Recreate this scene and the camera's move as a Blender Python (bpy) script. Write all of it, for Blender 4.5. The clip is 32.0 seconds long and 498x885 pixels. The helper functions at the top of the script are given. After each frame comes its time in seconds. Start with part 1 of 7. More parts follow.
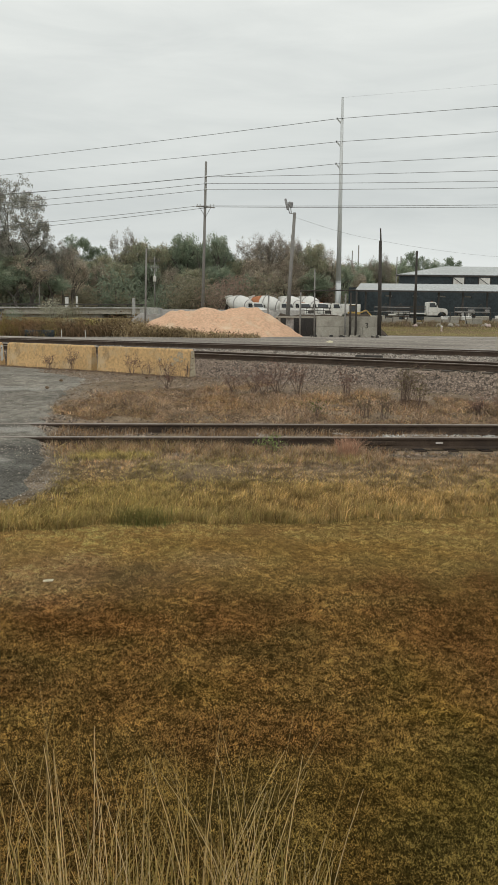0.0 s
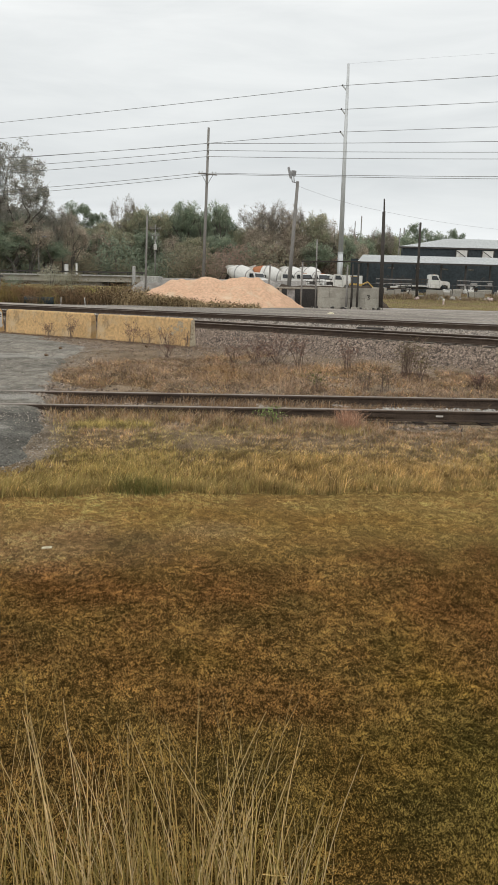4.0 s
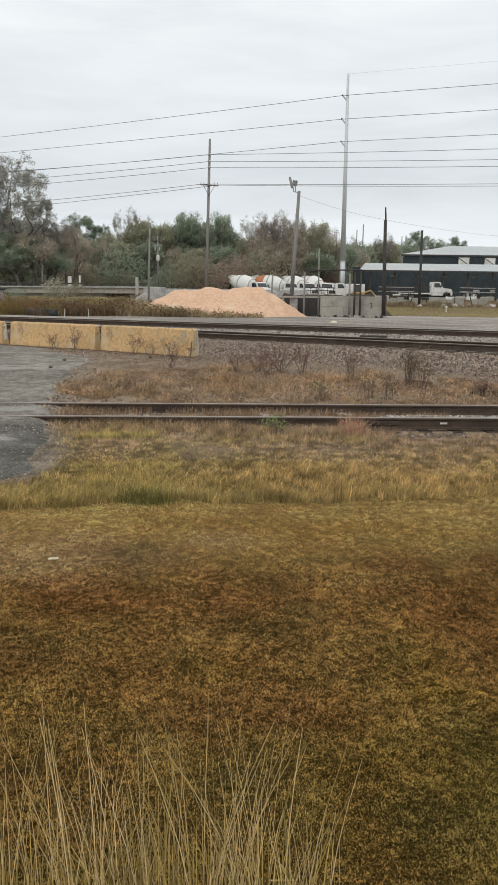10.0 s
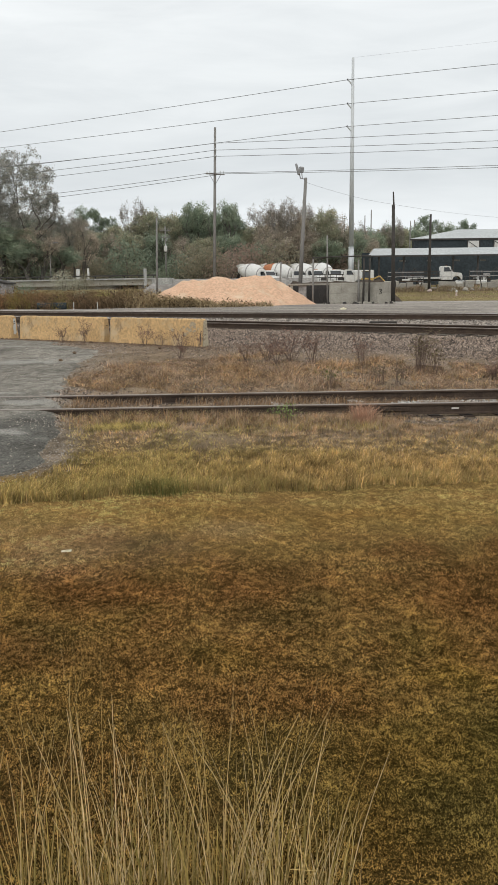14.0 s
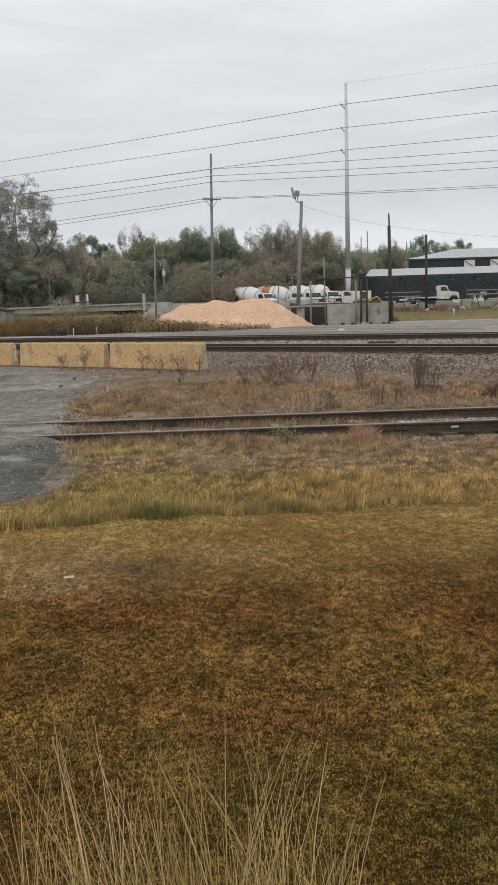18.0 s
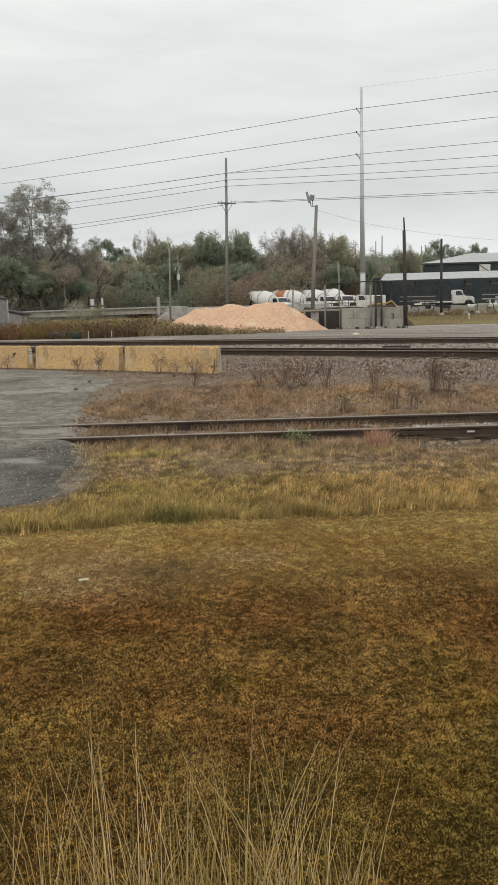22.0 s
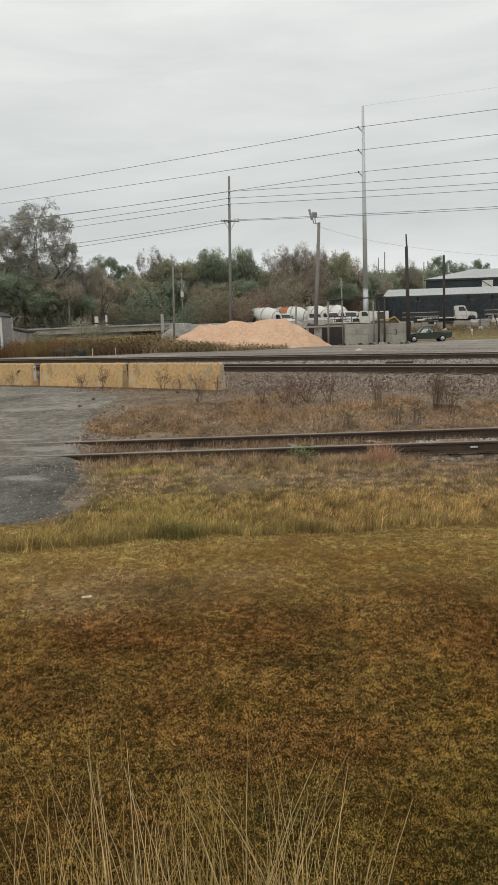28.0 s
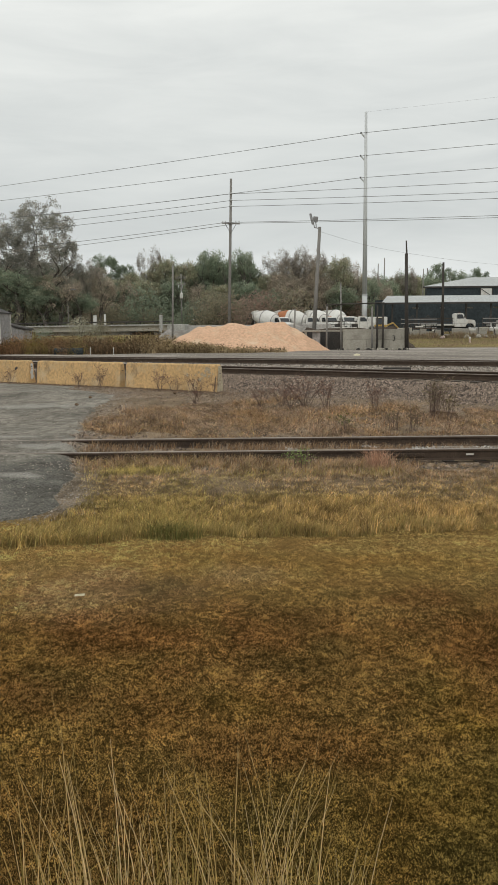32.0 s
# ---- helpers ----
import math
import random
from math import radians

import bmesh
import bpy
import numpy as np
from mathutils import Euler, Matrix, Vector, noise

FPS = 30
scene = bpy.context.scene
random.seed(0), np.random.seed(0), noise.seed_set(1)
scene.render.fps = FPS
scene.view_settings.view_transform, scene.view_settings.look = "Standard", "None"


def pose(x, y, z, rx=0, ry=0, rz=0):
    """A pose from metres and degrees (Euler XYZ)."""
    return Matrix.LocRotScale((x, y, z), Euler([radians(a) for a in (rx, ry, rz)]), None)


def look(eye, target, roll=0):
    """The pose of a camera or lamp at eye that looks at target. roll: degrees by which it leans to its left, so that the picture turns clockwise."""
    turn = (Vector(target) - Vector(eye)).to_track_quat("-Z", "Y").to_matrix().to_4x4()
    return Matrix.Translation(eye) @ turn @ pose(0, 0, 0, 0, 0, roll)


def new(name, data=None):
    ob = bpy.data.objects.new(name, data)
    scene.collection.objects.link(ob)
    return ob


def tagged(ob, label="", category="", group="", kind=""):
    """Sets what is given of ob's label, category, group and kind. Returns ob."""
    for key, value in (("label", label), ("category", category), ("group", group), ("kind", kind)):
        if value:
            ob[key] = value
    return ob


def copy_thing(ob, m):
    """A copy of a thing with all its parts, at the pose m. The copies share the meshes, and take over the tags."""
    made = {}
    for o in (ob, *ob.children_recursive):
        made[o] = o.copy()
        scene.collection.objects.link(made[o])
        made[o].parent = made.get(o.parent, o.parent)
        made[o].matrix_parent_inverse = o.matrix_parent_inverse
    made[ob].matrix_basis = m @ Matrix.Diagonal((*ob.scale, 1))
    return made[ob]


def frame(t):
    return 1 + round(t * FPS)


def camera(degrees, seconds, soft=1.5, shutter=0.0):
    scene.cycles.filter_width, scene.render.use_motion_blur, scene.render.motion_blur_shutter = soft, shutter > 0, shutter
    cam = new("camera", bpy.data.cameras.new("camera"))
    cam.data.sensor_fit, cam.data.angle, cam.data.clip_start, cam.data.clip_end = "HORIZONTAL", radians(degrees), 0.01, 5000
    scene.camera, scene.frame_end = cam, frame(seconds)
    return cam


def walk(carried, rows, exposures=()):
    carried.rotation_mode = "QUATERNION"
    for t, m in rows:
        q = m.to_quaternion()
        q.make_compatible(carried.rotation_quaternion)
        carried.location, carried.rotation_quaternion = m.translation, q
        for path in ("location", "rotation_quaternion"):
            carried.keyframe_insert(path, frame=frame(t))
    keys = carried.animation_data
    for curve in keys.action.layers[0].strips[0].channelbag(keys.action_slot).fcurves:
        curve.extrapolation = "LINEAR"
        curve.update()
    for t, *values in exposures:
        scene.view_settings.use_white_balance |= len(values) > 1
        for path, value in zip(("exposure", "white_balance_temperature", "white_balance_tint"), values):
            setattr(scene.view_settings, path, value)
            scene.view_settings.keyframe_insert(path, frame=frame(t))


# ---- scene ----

# seconds, x, y, z, turn to the left, tilt up, roll (metres, degrees)
PATH = [
    (0, 0.005, -0.058, 1.757, -0.241, -9.243, 0.583),
    (0.5, 0.005, -0.050, 1.751, -0.145, -9.224, 0.647),
    (1, 0.004, -0.050, 1.752, -0.114, -9.639, 0.745),
    (1.5, -0.003, -0.037, 1.746, -0.359, -10.100, 0.977),
    (2, -0.006, -0.044, 1.750, -0.532, -10.465, 1.107),
    (2.5, -0.008, -0.047, 1.750, -0.564, -10.846, 1.261),
    (3, -0.014, -0.026, 1.740, -0.488, -11.047, 1.518),
    (3.5, -0.008, -0.032, 1.744, -0.374, -11.275, 1.510),
    (5.5, -0.004, -0.030, 1.739, -0.498, -11.472, 1.249),
    (6, -0.001, -0.032, 1.741, -0.415, -11.373, 1.196),
    (6.5, -0.004, -0.034, 1.745, -0.450, -11.387, 1.141),
    (7, -0.005, -0.032, 1.742, -0.335, -11.441, 1.090),
    (7.5, -0.003, -0.041, 1.745, -0.252, -11.365, 1.122),
    (8, -0.007, -0.036, 1.741, -0.211, -11.342, 1.161),
    (8.5, -0.003, -0.041, 1.744, -0.253, -11.172, 1.103),
    (9, -0.005, -0.051, 1.747, -0.039, -10.948, 0.924),
    (9.5, -0.007, -0.052, 1.744, -0.048, -10.698, 0.773),
    (10, -0.009, -0.055, 1.745, -0.025, -10.703, 0.745),
    (10.5, -0.008, -0.058, 1.744, 0.021, -10.816, 0.702),
    (11, -0.005, -0.057, 1.749, 0.039, -10.751, 0.644),
    (11.5, 0.004, -0.058, 1.746, 0.035, -10.597, 0.503),
    (12, 0.005, -0.053, 1.744, 0.134, -10.576, 0.356),
    (12.5, 0.003, -0.059, 1.745, 0.235, -10.656, 0.226),
    (13, 0.007, -0.036, 1.738, 0.596, -10.858, -0.062),
    (13.5, 0.005, -0.031, 1.739, 0.812, -11.181, -0.319),
    (14, 0.006, -0.037, 1.739, 0.879, -11.503, -0.632),
    (14.5, 0.007, -0.038, 1.738, 0.720, -11.768, -0.988),
    (16.5, 0.007, -0.027, 1.734, 0.986, -11.718, -1.200),
    (17, 0.018, -0.044, 1.740, 1.124, -10.917, -1.338),
    (17.5, 0.017, -0.047, 1.741, 1.017, -10.637, -1.533),
    (18, 0.014, -0.055, 1.746, 0.930, -9.859, -1.726),
    (18.5, 0.013, -0.049, 1.745, 0.852, -9.744, -1.665),
    (19, 0.012, -0.047, 1.742, 0.855, -9.632, -1.623),
    (19.5, 0.009, -0.052, 1.741, 0.901, -9.503, -1.530),
    (20, 0.005, -0.043, 1.742, 0.955, -9.315, -1.523),
    (20.5, -0.003, -0.040, 1.738, 1.235, -9.364, -1.436),
    (21, -0.004, -0.041, 1.738, 1.351, -9.521, -1.444),
    (21.5, -0.004, -0.041, 1.740, 1.650, -9.654, -1.431),
    (22, -0.005, -0.043, 1.742, 1.930, -9.545, -1.568),
    (22.5, -0.009, -0.044, 1.740, 1.877, -9.466, -1.736),
    (23, -0.006, -0.051, 1.744, 1.813, -9.091, -1.805),
    (23.5, 0.000, -0.048, 1.742, 1.752, -9.030, -1.781),
    (24, -0.001, -0.049, 1.744, 1.716, -8.902, -1.666),
    (24.5, -0.002, -0.052, 1.746, 1.655, -8.905, -1.602),
    (25, -0.000, -0.047, 1.744, 1.681, -8.570, -1.519),
    (25.5, 0.003, -0.059, 1.747, 1.900, -8.556, -1.425),
    (27.5, 0.006, -0.051, 1.746, 2.242, -8.265, -1.745),
    (28, 0.008, -0.056, 1.748, 2.196, -8.337, -1.838),
    (28.5, 0.002, -0.051, 1.746, 2.146, -8.408, -1.871),
    (29, 0.002, -0.055, 1.749, 2.041, -8.312, -1.697),
    (29.5, -0.003, -0.052, 1.744, 2.030, -8.153, -1.420),
    (30, -0.003, -0.058, 1.743, 1.894, -8.116, -1.249),
    (30.5, -0.001, -0.058, 1.748, 1.417, -7.925, -1.104),
    (31, -0.010, -0.046, 1.744, 1.624, -7.836, -0.741),
    (31.5, -0.007, -0.050, 1.743, 1.707, -7.931, -0.586),
    (32, -0.001, -0.055, 1.741, 1.873, -8.149, -0.456),
]
cam = camera(35.92, 32.0, soft=1.1)
walk(cam, [(t, pose(x, y, z, 90 + tilt, 0, turn) @ pose(0, 0, 0, 0, 0, roll)) for t, x, y, z, turn, tilt, roll in PATH],
     exposures=[(0, -0.11, 6750, 7), (2.5, 0.06, 6750, 10), (6, 0.11, 6480, 10), (9, 0.11, 6460, 10), (14, 0.13, 6540, 10), (17, 0.0, 6400, 12), (18, -0.06, 6450, 12),
                (20, -0.02, 6700, 9), (22, 0.0, 6750, 9), (23.5, -0.05, 6750, 9), (25, -0.09, 6750, 8), (28, -0.12, 6750, 9), (32, -0.10, 6750, 8)])

# ---- overcast daylight ----
world = bpy.data.worlds.new("world")
scene.world = world
world.use_nodes = True


def node(nt, kind, at=None, **values):
    n = nt.nodes.new(kind)
    for key, value in values.items():
        n.inputs[key].default_value = value
    return n


def ramp(nt, fac, stops):
    n = nt.nodes.new("ShaderNodeValToRGB")
    els = n.color_ramp.elements
    while len(els) < len(stops):
        els.new(0.5)
    for e, (p, c) in zip(els, stops):
        e.position, e.color = p, (*c, 1) if len(c) == 3 else c
    nt.links.new(fac, n.inputs[0])
    return n.outputs[0]


def mixed(nt, a, b, fac, blend="MIX"):
    n = nt.nodes.new("ShaderNodeMix")
    n.data_type, n.blend_type = "RGBA", blend
    for value, socket in ((fac, n.inputs[0]), (a, n.inputs[6]), (b, n.inputs[7])):
        if isinstance(value, (int, float)):
            socket.default_value = value
        elif isinstance(value, tuple):
            socket.default_value = (*value, 1) if len(value) == 3 else value
        else:
            nt.links.new(value, socket)
    return n.outputs[2]


def build_world():
    nt = world.node_tree
    bg = nt.nodes["Background"]
    sky = nt.nodes.new("ShaderNodeTexSky")
    sky.sky_type, sky.sun_disc = "NISHITA", False
    sky.sun_elevation, sky.sun_rotation = radians(48), radians(200)
    co = nt.nodes.new("ShaderNodeTexCoord")
    split = nt.nodes.new("ShaderNodeSeparateXYZ")
    nt.links.new(co.outputs["Generated"], split.inputs[0])
    band = ramp(nt, split.outputs[2], [(0.0, (0.76, 0.80, 0.82)), (0.06, (0.77, 0.80, 0.82)), (0.085, (0.72, 0.75, 0.765)), (0.10, (0.65, 0.68, 0.695)),
                                       (0.13, (0.62, 0.65, 0.665)), (0.22, (0.69, 0.72, 0.73)), (0.42, (0.82, 0.845, 0.85)), (1.0, (0.90, 0.91, 0.91))])
    lay = nt.nodes.new("ShaderNodeMapping")
    lay.inputs["Scale"].default_value = (1.6, 1.6, 9.0)
    nt.links.new(co.outputs["Generated"], lay.inputs[0])
    cloud = node(nt, "ShaderNodeTexNoise", Scale=2.6, Detail=6.0, Roughness=0.55, Distortion=0.4)
    nt.links.new(lay.outputs[0], cloud.inputs["Vector"])
    puffs = ramp(nt, cloud.outputs["Fac"], [(0.3, (0.90, 0.91, 0.92)), (0.7, (1.06, 1.06, 1.06))])
    grey = mixed(nt, band, puffs, 1.0, "MULTIPLY")
    dim = mixed(nt, sky.outputs[0], (0.09, 0.09, 0.09), 1.0, "MULTIPLY")
    nt.links.new(mixed(nt, dim, grey, 0.96), bg.inputs[0])
    bg.inputs[1].default_value = 1.11


build_world()
sun = new("sun", bpy.data.lights.new("sun", "SUN"))
sun.data.energy, sun.data.angle, sun.data.color = 0.6, radians(40), (1.0, 0.97, 0.93)
sun.matrix_world = look((-20, -60, 70), (0, 0, 0))

# ---- materials ----
MATS = {}


def material(name, a, b, scale=4.0, rough=0.8, bump=0.3, fine=40.0, spec=0.3, metal=0.0, stain=None, stain_scale=0.7, each=0.0, island=0.0, grit=0.35, grime=None):
    """Two colours mixed by coarse and fine noise in metres, with stains, relief and some difference from piece to piece."""
    m = bpy.data.materials.new(name)
    m.use_nodes = True
    nt = m.node_tree
    bsdf = nt.nodes["Principled BSDF"]
    geo, co = nt.nodes.new("ShaderNodeNewGeometry"), nt.nodes.new("ShaderNodeTexCoord")
    where = co.outputs["Object"]
    n1 = node(nt, "ShaderNodeTexNoise", Scale=scale, Detail=5.0, Roughness=0.6)
    n2 = node(nt, "ShaderNodeTexNoise", Scale=fine, Detail=3.0, Roughness=0.6)
    for n in (n1, n2):
        nt.links.new(where, n.inputs["Vector"])
    col = mixed(nt, a, b, ramp(nt, n1.outputs["Fac"], [(0.35, (0, 0, 0)), (0.65, (1, 1, 1))]))
    col = mixed(nt, col, ramp(nt, n2.outputs["Fac"], [(0.3, (1 - grit,) * 3), (0.7, (1 + grit * 0.6,) * 3)]), 1.0, "MULTIPLY")
    if stain:
        n3 = node(nt, "ShaderNodeTexNoise", Scale=stain_scale, Detail=6.0, Roughness=0.7)
        nt.links.new(where, n3.inputs["Vector"])
        col = mixed(nt, col, stain, ramp(nt, n3.outputs["Fac"], [(0.52, (0, 0, 0)), (0.66, (0.85, 0.85, 0.85))]))
    if grime:
        lay = nt.nodes.new("ShaderNodeMapping")
        lay.inputs["Scale"].default_value = (2.6, 2.6, 1.5)
        nt.links.new(where, lay.inputs[0])
        n4 = node(nt, "ShaderNodeTexNoise", Scale=1.5, Detail=7.0, Roughness=0.75)
        nt.links.new(lay.outputs[0], n4.inputs["Vector"])
        col = mixed(nt, col, grime, ramp(nt, n4.outputs["Fac"], [(0.54, (0, 0, 0)), (0.68, (0.7, 0.7, 0.7))]))
    if each or island:
        info = nt.nodes.new("ShaderNodeObjectInfo")
        pick = info.outputs["Random"] if each else geo.outputs["Random Per Island"]
        k = each or island
        col = mixed(nt, col, ramp(nt, pick, [(0.0, (1 - k,) * 3), (1.0, (1 + k,) * 3)]), 1.0, "MULTIPLY")
    nt.links.new(col, bsdf.inputs["Base Color"])
    bsdf.inputs["Metallic"].default_value = metal
    bsdf.inputs["Specular IOR Level"].default_value = spec
    nt.links.new(ramp(nt, n1.outputs["Fac"], [(0.3, (max(rough - 0.12, 0.05),) * 3), (0.7, (min(rough + 0.1, 1),) * 3)]), bsdf.inputs["Roughness"])
    if bump:
        bm = node(nt, "ShaderNodeBump", Strength=bump, Distance=0.02)
        nt.links.new(n2.outputs["Fac"], bm.inputs["Height"])
        nt.links.new(bm.outputs[0], bsdf.inputs["Normal"])
    MATS[name] = m
    return m


def plant_material(name, rough=0.75, spread=0.25, grain=9.0, relief=0.0, contrast=0.25, thin=0.0):
    """A matt surface that takes its own colour from the mesh and varies it from blade to blade."""
    m = bpy.data.materials.new(name)
    m.use_nodes = True
    nt = m.node_tree
    nt.nodes.remove(nt.nodes["Principled BSDF"])
    bsdf = nt.nodes.new("ShaderNodeBsdfDiffuse")
    out = nt.nodes["Material Output"].inputs[0]
    nt.links.new(bsdf.outputs[0], out)
    tone = nt.nodes.new("ShaderNodeAttribute")
    tone.attribute_name = "tone"
    geo = nt.nodes.new("ShaderNodeNewGeometry")
    col = mixed(nt, tone.outputs["Color"], ramp(nt, geo.outputs["Random Per Island"], [(0, (1 - spread,) * 3), (1, (1 + spread,) * 3)]), 1.0, "MULTIPLY")
    n = node(nt, "ShaderNodeTexNoise", Scale=grain, Detail=4.0)
    co = nt.nodes.new("ShaderNodeTexCoord")
    nt.links.new(co.outputs["Object"], n.inputs["Vector"])
    col = mixed(nt, col, ramp(nt, n.outputs["Fac"], [(0.3, (1 - contrast,) * 3), (0.7, (1 + contrast,) * 3)]), 1.0, "MULTIPLY")
    nt.links.new(col, bsdf.inputs["Color"])
    if relief:
        bump = node(nt, "ShaderNodeBump", Strength=relief, Distance=0.02)
        nt.links.new(n.outputs["Fac"], bump.inputs["Height"])
        nt.links.new(bump.outputs[0], bsdf.inputs["Normal"])
    bsdf.inputs["Roughness"].default_value = rough
    if thin:
        glow = nt.nodes.new("ShaderNodeBsdfTranslucent")
        nt.links.new(col, glow.inputs["Color"])
        both = nt.nodes.new("ShaderNodeMixShader")
        both.inputs[0].default_value = thin
        nt.links.new(bsdf.outputs[0], both.inputs[1])
        nt.links.new(glow.outputs[0], both.inputs[2])
        nt.links.new(both.outputs[0], out)
    MATS[name] = m
    return m


def car_glass():
    m = material("car_glass", (0.75, 0.78, 0.76), (0.7, 0.73, 0.71), 1, 0.12, 0.0, 10, spec=0.5)
    m.node_tree.nodes["Principled BSDF"].inputs["Transmission Weight"].default_value = 0.85


car_glass()
plant_material("plant", spread=0.15)
plant_material("foliage", 0.8, 0.06, 1.2, contrast=0.15, thin=0.5)
plant_material("soil", 0.95, 0.0, 70.0, 0.8, 0.8)
plant_material("asphalt_tone", 0.85, 0.0, 42.0, 0.8, 0.5)
plant_material("gravel_tone", 0.9, 0.0, 4.0, 0.4, 0.35)
material("lot_gravel", (0.25, 0.235, 0.215), (0.36, 0.34, 0.31), 0.35, 0.9, 0.4, 3.5, stain=(0.20, 0.18, 0.155), stain_scale=0.22)
material("ballast", (0.20, 0.152, 0.118), (0.262, 0.205, 0.162), 1.5, 0.9, 0.3, 18, island=0.9, stain=(0.19, 0.135, 0.098), stain_scale=0.5)
material("track_stone", (0.27, 0.235, 0.20), (0.35, 0.31, 0.265), 1.5, 0.9, 0.3, 18, island=0.7, stain=(0.22, 0.18, 0.145), stain_scale=0.5)
material("pale_gravel", (0.25, 0.215, 0.175), (0.32, 0.285, 0.245), 3.0, 0.9, 0.3, 18, island=0.45)
material("rail_side", (0.066, 0.047, 0.036), (0.10, 0.073, 0.055), 5, 0.85, 0.4, 60, spec=0.12, stain=(0.055, 0.042, 0.034))
material("rail_head", (0.33, 0.275, 0.23), (0.25, 0.205, 0.17), 3, 0.45, 0.1, 60, metal=0.3)
material("tie", (0.095, 0.078, 0.062), (0.15, 0.125, 0.10), 4, 0.9, 0.7, 30, each=0.3)
material("barrier_paint", (0.66, 0.435, 0.21), (0.58, 0.38, 0.18), 1.6, 0.85, 0.35, 14, stain=(0.60, 0.46, 0.285), stain_scale=1.6, each=0.05, grit=0.25, grime=(0.17, 0.13, 0.09))
material("scraped", (0.52, 0.42, 0.28), (0.44, 0.355, 0.245), 3, 0.9, 0.3, 30)
material("pale_end", (0.58, 0.50, 0.36), (0.48, 0.40, 0.28), 4, 0.9, 0.4, 25, stain=(0.25, 0.20, 0.15), stain_scale=3.0)
material("concrete", (0.37, 0.345, 0.29), (0.45, 0.42, 0.36), 1.2, 0.9, 0.4, 25, stain=(0.26, 0.24, 0.20), stain_scale=0.8, each=0.1)
material("bridge_concrete", (0.40, 0.40, 0.38), (0.52, 0.51, 0.48), 0.5, 0.9, 0.3, 6, stain=(0.25, 0.25, 0.24), stain_scale=0.25)
material("sand", (0.70, 0.455, 0.305), (0.63, 0.395, 0.255), 0.45, 0.95, 0.3, 5, stain=(0.70, 0.54, 0.38), stain_scale=0.45, grit=0.22)
material("pole_wood", (0.225, 0.215, 0.195), (0.30, 0.285, 0.265), 3, 0.9, 0.5, 30)
material("dark_wood", (0.05, 0.045, 0.04), (0.085, 0.075, 0.065), 3, 0.9, 0.5, 30)
material("steel_pole", (0.58, 0.60, 0.60), (0.65, 0.67, 0.67), 0.3, 0.6, 0.03, 5, metal=0.2, grit=0.06)
material("wire", (0.19, 0.19, 0.19), (0.24, 0.24, 0.24), 1, 0.6, 0)
material("white_paint", (0.76, 0.75, 0.71), (0.67, 0.66, 0.62), 0.6, 0.5, 0.05, 4, spec=0.4, stain=(0.5, 0.45, 0.39), stain_scale=0.4, grit=0.1)
material("orange_paint", (0.50, 0.20, 0.09), (0.42, 0.16, 0.07), 1, 0.6, 0.1, 8)
material("yellow_paint", (0.50, 0.33, 0.10), (0.42, 0.28, 0.10), 1, 0.6, 0.1, 8)
material("green_paint", (0.014, 0.034, 0.02), (0.02, 0.042, 0.026), 1, 0.35, 0.02, 20, spec=0.6)
material("chrome", (0.55, 0.55, 0.54), (0.45, 0.45, 0.44), 2, 0.25, 0.0, 20, metal=0.9)
material("rubber", (0.018, 0.018, 0.018), (0.03, 0.03, 0.03), 3, 0.9, 0.2, 20)
material("glass_dark", (0.015, 0.02, 0.024), (0.02, 0.025, 0.03), 1, 0.1, 0.0, 10, spec=0.8)
material("dark_metal", (0.045, 0.042, 0.04), (0.08, 0.072, 0.065), 1, 0.7, 0.2, 8)
material("roof_metal", (0.44, 0.46, 0.45), (0.52, 0.54, 0.53), 0.15, 0.5, 0.1, 3, metal=0.2, stain=(0.40, 0.41, 0.40), stain_scale=0.1)
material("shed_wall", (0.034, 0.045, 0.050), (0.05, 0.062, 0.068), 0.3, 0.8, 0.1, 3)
material("shed_panel", (0.30, 0.29, 0.28), (0.38, 0.365, 0.35), 0.8, 0.8, 0.2, 6)
material("bark", (0.11, 0.095, 0.08), (0.17, 0.15, 0.13), 1.5, 0.95, 0.5, 10)
material("red_paint", (0.45, 0.06, 0.03), (0.38, 0.05, 0.03), 2, 0.5, 0.0, 10)
material("hydrant_paint", (0.62, 0.50, 0.46), (0.55, 0.42, 0.38), 3, 0.5, 0.0, 10)
material("lamp_tube", (0.30, 0.30, 0.30), (0.38, 0.38, 0.38), 2, 0.5, 0.0, 10)
material("litter_paper", (0.72, 0.66, 0.48), (0.60, 0.54, 0.38), 9, 0.8, 0.2, 60)


